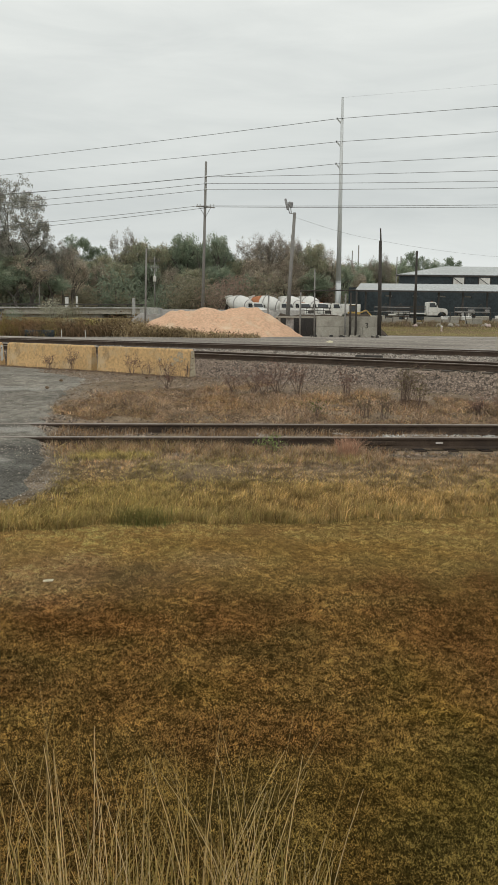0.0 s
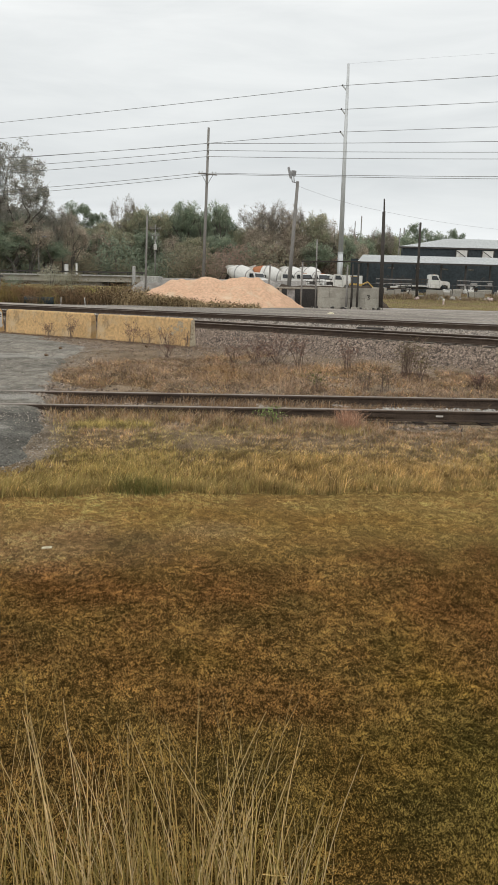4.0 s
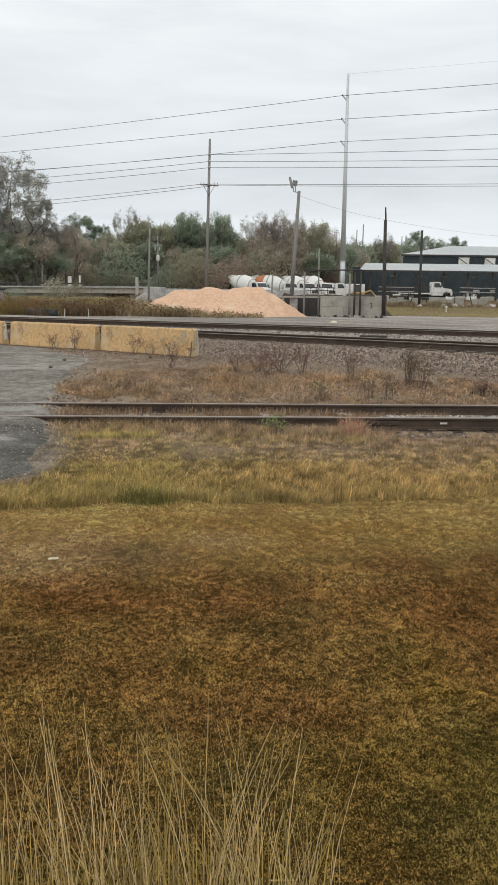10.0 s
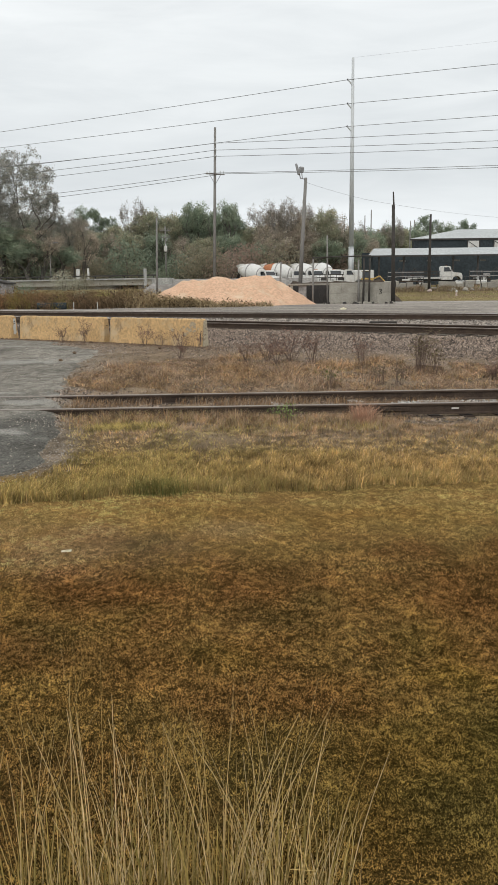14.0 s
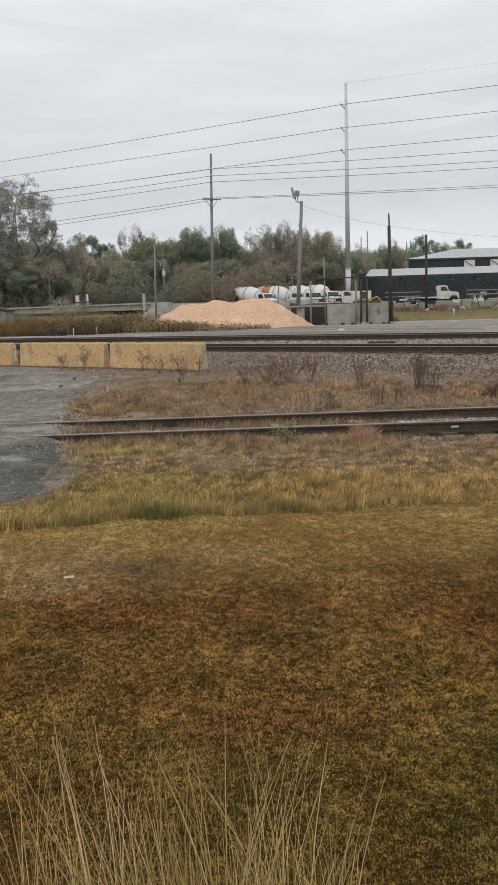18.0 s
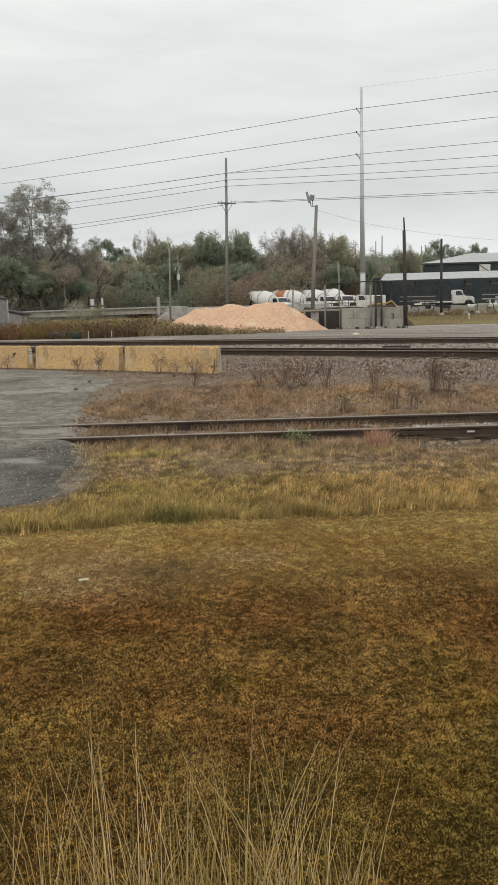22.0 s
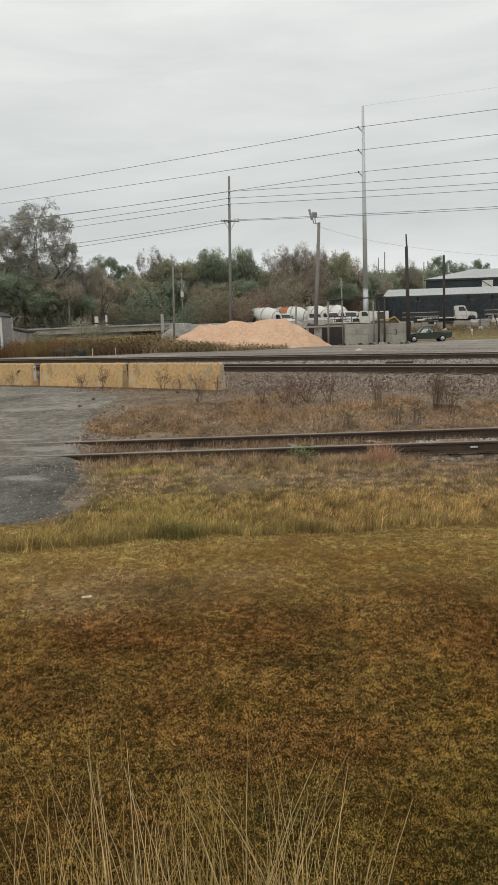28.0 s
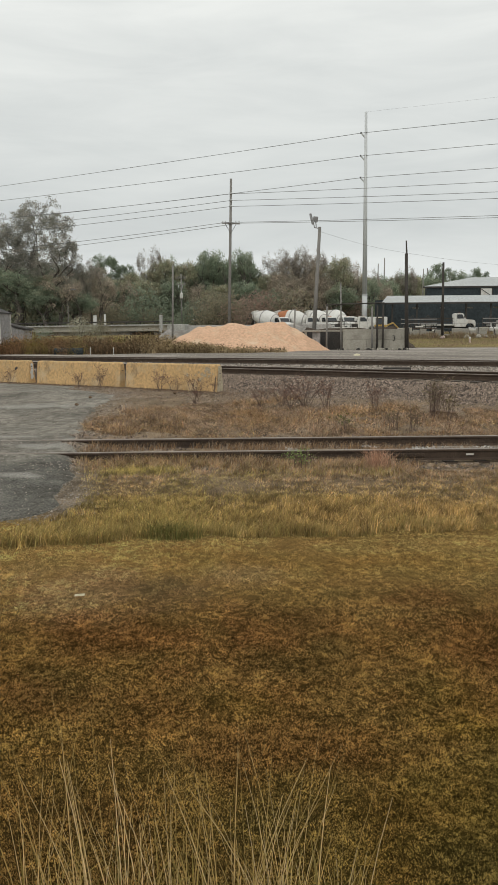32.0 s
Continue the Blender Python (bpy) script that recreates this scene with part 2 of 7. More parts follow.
# ---- mesh tools ----
class Shape:
    """Collects the faces of one mesh."""

    def __init__(self):
        self.v, self.f = [], []

    def add(self, verts, faces):
        k = len(self.v)
        self.v += [tuple(p) for p in verts]
        self.f += [tuple(i + k for i in f) for f in faces]
        return self

    def box(self, c, s, turn=None, bevel=0.0, taper=1.0):
        bm = bmesh.new()
        bmesh.ops.create_cube(bm, size=1.0)
        for v in bm.verts:
            k = taper if v.co.z > 0 else 1.0
            v.co = (v.co.x * s[0] * k, v.co.y * s[1] * k, v.co.z * s[2])
        if bevel:
            bmesh.ops.bevel(bm, geom=list(bm.edges), offset=bevel, segments=1, affect="EDGES", profile=0.5)
        m = Matrix.Translation(c) @ (turn.to_4x4() if turn else Matrix())
        bm.verts.index_update()
        self.add([m @ v.co for v in bm.verts], [[v.index for v in f.verts] for f in bm.faces])
        bm.free()
        return self

    def tube(self, a, b, r0, r1=None, n=8, caps=True):
        a, b = Vector(a), Vector(b)
        r1 = r0 if r1 is None else r1
        d = (b - a).normalized()
        u = d.orthogonal().normalized()
        w = d.cross(u)
        ring = [(math.cos(2 * math.pi * i / n), math.sin(2 * math.pi * i / n)) for i in range(n)]
        verts = [a + (u * c + w * s) * r0 for c, s in ring] + [b + (u * c + w * s) * r1 for c, s in ring]
        faces = [(i, (i + 1) % n, n + (i + 1) % n, n + i) for i in range(n)]
        if caps:
            faces += [tuple(range(n))[::-1], tuple(range(n, 2 * n))]
        return self.add(verts, faces)

    def lathe(self, profile, centre, axis, n=16):
        """profile: (distance along the axis, radius)."""
        axis = Vector(axis).normalized()
        u = axis.orthogonal().normalized()
        w = axis.cross(u)
        verts, faces = [], []
        for d, r in profile:
            verts += [Vector(centre) + axis * d + (u * math.cos(2 * math.pi * i / n) + w * math.sin(2 * math.pi * i / n)) * r for i in range(n)]
        for k in range(len(profile) - 1):
            faces += [(k * n + i, k * n + (i + 1) % n, (k + 1) * n + (i + 1) % n, (k + 1) * n + i) for i in range(n)]
        faces += [tuple(range(n))[::-1], tuple(range((len(profile) - 1) * n, len(profile) * n))]
        return self.add(verts, faces)

    def prism(self, outline, a, b, side, up=(0, 0, 1)):
        """The outline (across, up) swept from a to b."""
        a, b, side, up = Vector(a), Vector(b), Vector(side), Vector(up)
        n = len(outline)
        verts = [p + side * x + up * z for p in (a, b) for x, z in outline]
        faces = [(i, (i + 1) % n, n + (i + 1) % n, n + i) for i in range(n)] + [tuple(range(n))[::-1], tuple(range(n, 2 * n))]
        return self.add(verts, faces)

    def mesh(self, name, mat, smooth=False):
        me = bpy.data.meshes.new(name)
        me.from_pydata(self.v, [], self.f)
        bm = bmesh.new()
        bm.from_mesh(me)
        bmesh.ops.recalc_face_normals(bm, faces=bm.faces)
        bm.to_mesh(me)
        bm.free()
        me.materials.append(MATS[mat])
        if smooth:
            me.shade_smooth()
        return me


def thing(name, x, y, z, turn=0.0, label="", category="", group="", kind=""):
    ob = new(name)
    ob.matrix_basis = pose(x, y, z, 0, 0, turn)
    ob.empty_display_size = 0.2
    return tagged(ob, label, category, group, kind)


def part(name, shape, mat, parent, label="", smooth=False):
    ob = new(name, shape if isinstance(shape, bpy.types.Mesh) else shape.mesh(name, mat, smooth))
    ob.parent = parent
    return tagged(ob, label)


def solid(name, shape, mat, label="", category="", group="", kind="", smooth=False):
    return tagged(new(name, shape.mesh(name, mat, smooth)), label, category, group, kind)


def raw_mesh(name, co, tris, mat, tone=None):
    """A mesh from arrays; tone: a colour for each corner point."""
    me = bpy.data.meshes.new(name)
    me.vertices.add(len(co))
    me.vertices.foreach_set("co", np.ascontiguousarray(co, np.float32).ravel())
    k = tris.shape[1]
    me.loops.add(tris.size)
    me.loops.foreach_set("vertex_index", tris.astype(np.int32).ravel())
    me.polygons.add(len(tris))
    me.polygons.foreach_set("loop_start", np.arange(0, tris.size, k, dtype=np.int32))
    if tone is not None:
        at = me.attributes.new("tone", "FLOAT_COLOR", "POINT")
        at.data.foreach_set("color", np.c_[tone, np.ones(len(tone))].astype(np.float32).ravel())
    me.update(calc_edges=True)
    me.materials.append(MATS[mat])
    return me


rng = np.random.default_rng(7)
GRIDS = {}


def wander(x, y, size, seed=0):
    """Smooth noise from 0 to 1 with bumps of the given size in metres."""
    if seed not in GRIDS:
        GRIDS[seed] = np.random.default_rng(seed + 100).random((64, 64))
    g = GRIDS[seed]
    u, v = np.asarray(x) / size + 31.7, np.asarray(y) / size + 17.3
    i, j = np.floor(u).astype(int), np.floor(v).astype(int)
    a, b = u - i, v - j
    a, b = a * a * (3 - 2 * a), b * b * (3 - 2 * b)
    at = lambda p, q: g[p % 64, q % 64]
    return (at(i, j) * (1 - a) + at(i + 1, j) * a) * (1 - b) + (at(i, j + 1) * (1 - a) + at(i + 1, j + 1) * a) * b


def step(v, lo, hi):
    k = np.clip((v - lo) / (hi - lo), 0, 1)
    return k * k * (3 - 2 * k)


# ---- lie of the land ----
MAIN_A = (25.84, -0.63)      # nearer main track: y at x = 0, slope
MAIN_B = (34.3, -0.475)      # farther main track
COS_A, COS_B = 1 / math.hypot(1, MAIN_A[1]), 1 / math.hypot(1, MAIN_B[1])
PROFILE_Y = [-60, 2, 6, 8, 9.5, 10.6, 11.3, 14.4, 16, 20, 24, 45]
PROFILE_Z = [-0.5, -0.43, -0.42, -0.39, -0.33, -0.29, -0.29, -0.29, -0.16, -0.04, 0, 0]


def off_a(x, y):
    return (y - MAIN_A[0] - MAIN_A[1] * np.clip(x, -40, 40)) * COS_A


def off_b(x, y):
    return (y - MAIN_B[0] - MAIN_B[1] * np.clip(x, -40, 40)) * COS_B


def land(x, y):
    x, y = np.asarray(x, float), np.asarray(y, float)
    z = np.interp(y, PROFILE_Y, PROFILE_Z)
    a, b = off_a(x, y), off_b(x, y)
    bank = step(a, -3.6, -1.5) * (1 - step(b, 1.6, 5.5))
    z = z + 0.36 * bank
    cross = step(-x, 2.7, 3.6) * step(y, 9.0, 10.8) * (1 - step(y, 14.6, 17))
    z = z + cross * np.maximum(-0.165 - z, 0)
    right = step(x, 3, 7)
    east = step(x, 12.5, 14.5)
    rise = ((0.9 * step(y, 81, 91) + 0.6 * step(y, 92.3, 93.4)) * east + 1.25 * step(y, 82, 92) * (1 - east)) * right + 1.5 * step(y, 86, 100) * (1 - right)
    z = z - 0.06 * step(x, 1.0, 2.2) * step(y, 11.0, 11.5) * (1 - step(y, 14.0, 14.6))
    wob = 0.05 * (wander(x, y, 2.3, 3) - 0.5) * (1 - step(y, 11, 12)) + 0.12 * (wander(x, y, 6, 4) - 0.5) * step(y, 42, 50)
    return z + rise + wob * (1 - cross)


RED, UMBER, PIT, LEAFY, STRAW_TONE = (0.15, 0.083, 0.037), (0.145, 0.09, 0.04), (0.13, 0.108, 0.046), (0.175, 0.135, 0.042), (0.285, 0.20, 0.085)
BLOBS = [  # turf patches: x, y, half width, half depth, colour
    (0.3, 6.9, 1.6, 0.45, (0.33, 0.235, 0.085)), (-1.63, 6.15, 0.85, 0.62, (0.37, 0.275, 0.18)), (-0.33, 6.6, 0.42, 0.28, (0.38, 0.29, 0.175)), (-1.02, 6.25, 0.24, 0.3, (0.15, 0.125, 0.07)),
    (-0.37, 4.62, 0.45, 0.2, STRAW_TONE), (0.71, 4.75, 0.3, 0.26, STRAW_TONE), (0.7, 5.6, 0.4, 0.3, STRAW_TONE), (-0.6, 5.05, 0.22, 0.2, STRAW_TONE),
    (-1.17, 5.25, 0.7, 0.42, RED), (0.03, 5.3, 0.4, 0.42, RED), (1.5, 5.4, 0.6, 0.62, RED), (1.2, 6.02, 0.32, 0.17, RED), (2.0, 6.0, 0.28, 0.28, RED),
    (-1.02, 4.26, 0.55, 0.33, UMBER), (-1.6, 4.3, 0.32, 0.26, UMBER), (1.58, 4.6, 0.32, 0.5, UMBER), (0.21, 3.74, 0.42, 0.23, UMBER), (-0.32, 3.64, 0.22, 0.22, UMBER), (-0.95, 3.13, 0.34, 0.32, UMBER),
    (-0.55, 2.75, 0.5, 0.2, UMBER), (1.04, 4.34, 0.28, 0.28, LEAFY), (-0.27, 4.22, 0.28, 0.16, LEAFY), (0.9, 3.25, 0.5, 0.3, LEAFY), (1.03, 3.97, 0.27, 0.15, (0.25, 0.195, 0.052)), (0.5, 2.75, 0.3, 0.2, LEAFY),
    (-1.03, 4.79, 0.15, 0.14, PIT), (-1.45, 4.6, 0.24, 0.11, PIT), (0.22, 4.75, 0.34, 0.2, PIT), (0.45, 5.05, 0.2, 0.15, PIT), (0.65, 3.79, 0.17, 0.09, PIT), (0.03, 3.18, 0.15, 0.1, PIT), (0.89, 2.83, 0.3, 0.2, (0.125, 0.115, 0.043)),
]


def turf(x, y):
    """The lawn's colour from place to place."""
    gold, brown, olive = np.array([(0.40, 0.30, 0.135)]), np.array([(0.235, 0.162, 0.064)]), np.array([(0.205, 0.166, 0.06)])
    k = step(y, 5.0, 7.4)[:, None]
    col = gold * k + brown * (1 - k)
    w = (step(wander(x, y, 0.7, 11), 0.4, 0.85) * 0.42 * (1 - 0.5 * step(y, 4.8, 6.2)))[:, None]
    col = col * (1 - w) + olive * w
    w = (1 - step(y, 2.6, 4.3))[:, None] * 0.55
    col = col * (1 - w) + olive * w
    w = (step(x, 0.2, 1.3) * (1 - step(y, 3.0, 4.6)))[:, None] * 0.92
    col = col * (1 - w) + np.array([(0.17, 0.151, 0.05)]) * w
    ragged = 0.9 * (wander(x, y, 0.4, 12) - 0.5) + 0.7 * (wander(x, y, 0.13, 16) - 0.5)
    for bx, by, rx, ry, c in BLOBS:
        d = np.sqrt(((x - bx) / rx) ** 2 + ((y - by) / ry) ** 2) + ragged
        w = (0.52 * (1 - step(d, 0.2, 1.5)))[:, None]
        col = col * (1 - w) + np.array([c]) * w
    return col * (1.07, 0.94, 0.79) * (1 + 0.14 * (1 - step(x, -2.0, -0.7)) * step(y, 4.6, 5.6) - 0.10 * step(x, -0.3, 0.6) * (1 - step(y, 3.5, 4.6)))[:, None] * (0.92 + 0.16 * wander(x, y, 0.14, 13))[:, None] * (1 + np.array([(0.05, -0.01, -0.02)]) * (2 * wander(x, y, 0.22, 9) - 1)[:, None])


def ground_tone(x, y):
    """Bare soil and thatch under the plants, with the shade between lawn blades painted in."""
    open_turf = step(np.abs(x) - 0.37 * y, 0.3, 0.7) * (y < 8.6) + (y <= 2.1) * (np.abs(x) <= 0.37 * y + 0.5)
    # turf colour cut down to stand for shade under the dense blades
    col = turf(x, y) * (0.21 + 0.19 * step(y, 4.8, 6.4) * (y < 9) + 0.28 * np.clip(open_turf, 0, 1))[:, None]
    mid = np.array([(0.23, 0.175, 0.12)]) * (0.6 + 0.8 * wander(x, y, 0.35, 14))[:, None]
    w = step(y, 8.5, 11)[:, None]
    col = col * (1 - w) + mid * w
    side = ((1 - step(x - np.interp(y, [8.2, 9.2, 11.7, 17.5, 21.8], [-2.7, -2.55, -3.2, -4.3, -4.5]), 0.12, 0.5)) * step(y, 8.3, 9.0) * (1 - step(y, 22, 24)))[:, None]
    col = col * (1 - side) + np.array([(0.215, 0.172, 0.126)]) * (0.5 + 1.0 * wander(x, y, 0.2, 18))[:, None] * side
    bank = (step(off_a(x, y), -3.6, -2.6) * (1 - step(off_b(x, y), 3, 5)))[:, None]
    col = col * (1 - bank) + np.array([(0.09, 0.072, 0.058)]) * (0.6 + 0.8 * wander(x, y, 0.6, 17))[:, None] * bank
    far = np.array([(0.24, 0.195, 0.10)]) * (0.7 + 0.6 * wander(x, y, 5, 15))[:, None]
    w = step(y, 80, 84)[:, None]
    return col * (1 - w) + far * w


def build_ground():
    near = np.arange(1.5, 16.01, 0.12)
    ys = np.concatenate([[-1500, -300, -100, -60], np.arange(-40, 1.5, 1.0), near, np.arange(16.4, 50, 0.45), np.arange(51, 120, 1.5), [125, 140, 170, 220, 300, 500, 900, 1600, 3000]])
    xs = np.concatenate([[-2500, -900, -400, -200, -120, -80, -60], np.arange(-50, -8, 1.2), np.arange(-8, 8, 0.16), np.arange(8, 50, 1.2), [55, 70, 90, 130, 200, 400, 900, 2500]])
    gx, gy = np.meshgrid(xs, ys)
    x, y = gx.ravel(), gy.ravel()
    n, m = len(xs), len(ys)
    k = (np.arange(m - 1)[:, None] * n + np.arange(n - 1)[None]).ravel()
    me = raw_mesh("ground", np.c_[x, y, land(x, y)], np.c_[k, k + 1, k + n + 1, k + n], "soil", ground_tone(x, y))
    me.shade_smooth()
    tagged(new("ground", me), "patchy brown and olive turf over soil, shade painted under the lawn", "ground", kind="structure")


build_ground()


def sheet(name, mat, xs, ys, inside, lift, tone, label, category):
    """A surface laid over the land where inside(x, y) holds, with a ragged edge."""
    gx, gy = np.meshgrid(xs, ys)
    x, y = gx.ravel(), gy.ravel()
    n = len(xs)
    k = (np.arange(len(ys) - 1)[:, None] * n + np.arange(n - 1)[None]).ravel()
    q = np.c_[k, k + 1, k + n + 1, k + n]
    q = q[inside(x[q].mean(1), y[q].mean(1))]
    used, at = np.unique(q, return_inverse=True)
    me = raw_mesh(name, np.c_[x, y, land(x, y) + lift][used], at.reshape(q.shape), mat, tone(x, y)[used])
    me.shade_smooth()
    return tagged(new(name, me), label, category, kind="structure")


def lot_tone(x, y):
    """Trodden gravel with darker ruts that run along the tracks and pale worn asphalt to the east."""
    along = x + 0.5 * y
    across = y + 0.35 * x
    col = np.array([(0.30, 0.272, 0.24)]) * (0.75 + 0.5 * wander(along, across * 2, 6, 75))[:, None] * (0.8 + 0.4 * wander(x, y, 1.2, 76))[:, None]
    rut = (0.6 * step(wander(along, across * 3, 9, 77), 0.55, 0.75))[:, None]
    col = col * (1 - rut) + np.array([(0.19, 0.172, 0.15)]) * rut
    pale = (0.7 * step(wander(along, across * 4, 10, 78), 0.62, 0.8) * step(x, 5, 14))[:, None]
    return col * (1 - pale) + np.array([(0.42, 0.40, 0.37)]) * pale


def road_edge(y):
    return np.interp(y, [8.2, 8.7, 9.2, 10.8, 11.7, 13.3, 17.5, 21.8, 24], [-2.95, -2.7, -2.55, -2.88, -3.2, -3.55, -4.3, -4.5, -6.5])


WORN = [(-3.95, 12.75, 1.0, 0.40), (-3.6, 10.25, 0.55, 0.13), (-4.9, 13.9, 0.8, 0.2), (-6.2, 12.4, 1.2, 0.4), (-7.2, 23.2, 1.6, 0.18), (-4.9, 10.5, 0.5, 0.12), (-6.0, 19.0, 1.6, 0.5), (-3.6, 13.6, 0.5, 0.16)]


def build_road():
    """The asphalt crossing: rows of points out to a ragged edge that dips into the soil."""
    ys = np.arange(8.2, 29, 0.1)
    u = np.concatenate([np.linspace(0, 0.6, 36), np.linspace(0.605, 1, 130)])
    rag = 0.30 * (wander(ys * 0, ys, 0.45, 21) - 0.5) + 0.12 * (wander(ys * 0, ys, 0.13, 24) - 0.5)
    front = np.interp(ys, [8.2, 8.45, 8.75, 9.2], [-4.0, -3.1, -2.65, -2.55])
    edge = np.where(ys < 9.2, front, road_edge(ys)) + rag
    x = -24 + (edge + 24)[:, None] * u[None]
    y = np.repeat(ys[:, None], len(u), 1)
    y = y + (0.16 * (wander(x, y * 0, 0.4, 25) - 0.5)) * (y < 8.6)
    x, y = x.ravel(), y.ravel()
    rim = np.repeat((1 - step(np.tile(u, len(ys)).reshape(len(ys), -1), 0.9945, 1.0)), 1).ravel()
    ends = np.repeat(step(ys, 8.2, 8.5), len(u))
    far = 1 - step(off_a(x, y), -4.2, -3.6)
    z = land(x, y) + 0.03 * rim * ends * far - 0.04 * (1 - rim * ends * far) + 0.008 * (wander(x, y, 0.8, 26) - 0.5)
    base = np.array([(0.235, 0.218, 0.186)]) * (0.65 + 0.6 * wander(x, y, 1.1, 27))[:, None] * (0.88 + 0.24 * wander(x * 1.6, y, 0.3, 28))[:, None] * (0.55 + 0.9 * wander(x, y, 0.075, 19))[:, None]
    dark = ((1 - step(y, 10, 12.2)) * 0.65 + 0.3 * step(wander(x, y, 0.9, 30), 0.55, 0.8))[:, None]
    base = base * (1 - dark) + np.array([(0.082, 0.082, 0.074)]) * (0.5 + 1.0 * wander(x, y, 0.3, 35))[:, None] * dark
    for wx, wy, rx, ry in WORN:
        d = np.sqrt(((x - wx) / rx) ** 2 + ((y - wy) / ry) ** 2) + 1.3 * (wander(x, y, 0.25, 29) - 0.5)
        k = (0.7 * (1 - step(d, 0.35, 1.0)))[:, None]
        base = base * (1 - k) + np.array([(0.36, 0.345, 0.31)]) * k
    n = len(u)
    k = (np.arange(len(ys) - 1)[:, None] * n + np.arange(n - 1)[None]).ravel()
    q = np.c_[k, k + 1, k + n + 1, k + n]
    q = q[off_a(x[q].mean(1), y[q].mean(1)) < -3.55]
    used, at = np.unique(q, return_inverse=True)
    me = raw_mesh("road", np.c_[x, y, z][used], at.reshape(q.shape), "asphalt_tone", base[used])
    me.shade_smooth()
    tagged(new("road", me), "cracked grey asphalt road with worn pale patches", "road", kind="structure")


build_road()
sheet("pavement_lot", "gravel_tone", np.arange(-60, 60, 0.5), np.arange(34, 83, 0.35),
      lambda x, y: (off_b(x, y) > 3.2 + 1.0 * wander(x, y, 3, 22)) & (y < 80.5 + 1.5 * wander(x, y, 4, 23)), 0.03, lot_tone,
      "pale grey gravel and worn asphalt yard beside the tracks", "yard")


# ---- railway tracks ----
RAIL = [(-0.07, 0), (0.07, 0), (0.07, 0.012), (0.012, 0.03), (0.012, 0.125), (0.036, 0.135), (0.036, 0.168), (-0.036, 0.168), (-0.036, 0.135), (-0.012, 0.125), (-0.012, 0.03), (-0.07, 0.012)]


def track(label, y0, slope, base, x0, x1, tie_top, spacing=0.56):
    """A straight track through (0, y0); base: height of the rails' feet."""
    ob = thing("railway_track", 0, y0, base, math.degrees(math.atan(slope)), label, "railway track", "railway tracks")
    rails = []
    for side in (-0.753, 0.753):
        body = part("rail", Shape().prism(RAIL, (x0, side, 0), (x1, side, 0), (0, 1, 0)), "rail_side", ob, "rusty brown steel rail")
        part("rail_head", Shape().box(((x0 + x1) / 2, side, 0.166), (x1 - x0, 0.076, 0.015), bevel=0.003), "rail_head", body, "worn bright running surface")
        rails.append(body)
    tie = Shape().box((0, 0, 0), (0.22, 2.6, 0.16), bevel=0.012).mesh("tie", "tie")
    plate = Shape().box((0, 0, 0), (0.18, 0.3, 0.02)).mesh("tie_plate", "rail_side")
    x, k = x0 + 0.3, 0
    while x < x1:
        t = part("tie", tie, "tie", ob)
        t.matrix_basis = pose(x + random.uniform(-0.03, 0.03), random.uniform(-0.05, 0.05), tie_top - 0.08, 0, 0, random.uniform(-1.5, 1.5))
        for side in (-0.753, 0.753):
            if abs(x) < 9:
                p = part("tie_plate", plate, "rail_side", t)
                p.matrix_basis = pose(0, side, 0.087)
        x += spacing
    return ob


siding = track("rusty siding track half sunk in weeds and gravel", 12.83, 0.05, -0.30, -16, 16, -0.05)
track("brown main line track on a grey ballast bank", MAIN_A[0], MAIN_A[1], 0.38, -34, 26, 0.0)
track("brown main line track beyond the nearer one", MAIN_B[0], MAIN_B[1], 0.40, -34, 26, 0.0)
mark = part("paint_mark", Shape().box((3.1, -0.79, 0.085), (0.12, 0.004, 0.03)), "white_paint", siding, "small pale grey paint mark on the rail")
joint = part("joint_bar", Shape().box((2.08, -0.775, 0.08), (0.6, 0.03, 0.07), bevel=0.01), "rail_side", siding, "bolted steel joint bar")
for k in range(6):
    part("bolt", Shape().tube((1.83 + k * 0.1, -0.785, 0.08), (1.83 + k * 0.1, -0.815, 0.08), 0.014, n=6), "rail_side", joint)


def spare_ties():
    """Old sleepers thrown down between the two main tracks."""
    r = random.Random(4)
    for k in range(2):
        x = 4.15 + 0.25 * k + r.gauss(0, 0.05)
        y = 27.2 - 0.65 * (x - 4.1) + r.gauss(0, 0.1)
        o = solid("spare_tie", Shape().box((0, 0, 0), (0.5 + 0.2 * r.random(), 0.2, 0.09), bevel=0.015), "dark_wood", "dark old sleeper dropped between the tracks", "sleeper", "dropped sleepers")
        o.matrix_basis = pose(x, y, float(land(x, y)) + 0.08 + 0.02 * k, 0, 0, -29 + r.gauss(0, 7))


spare_ties()


def stones(name, x, y, size, lift, mat, label, category):
    """Loose stones lying on the land."""
    n = len(x)
    base = np.array([(1, 0, -0.25), (0, 1, -0.25), (-1, 0, -0.25), (0, -1, -0.25), (0.2, 0.1, 0.75)])
    tri = np.array([(0, 1, 4), (1, 2, 4), (2, 3, 4), (3, 0, 4)])
    v = base[None] * (1 + 0.5 * (rng.random((n, 5, 3)) - 0.5)) * size[:, None, None]
    a = rng.random(n) * 6.28
    c, s = np.cos(a)[:, None], np.sin(a)[:, None]
    co = np.stack([v[..., 0] * c - v[..., 1] * s + x[:, None], v[..., 0] * s + v[..., 1] * c + y[:, None], v[..., 2] + (land(x, y) + lift)[:, None]], -1)
    me = raw_mesh(name, co.reshape(-1, 3), (tri[None] + 5 * np.arange(n)[:, None, None]).reshape(-1, 3), mat)
    return tagged(new(name, me), label, category, kind="stuff")


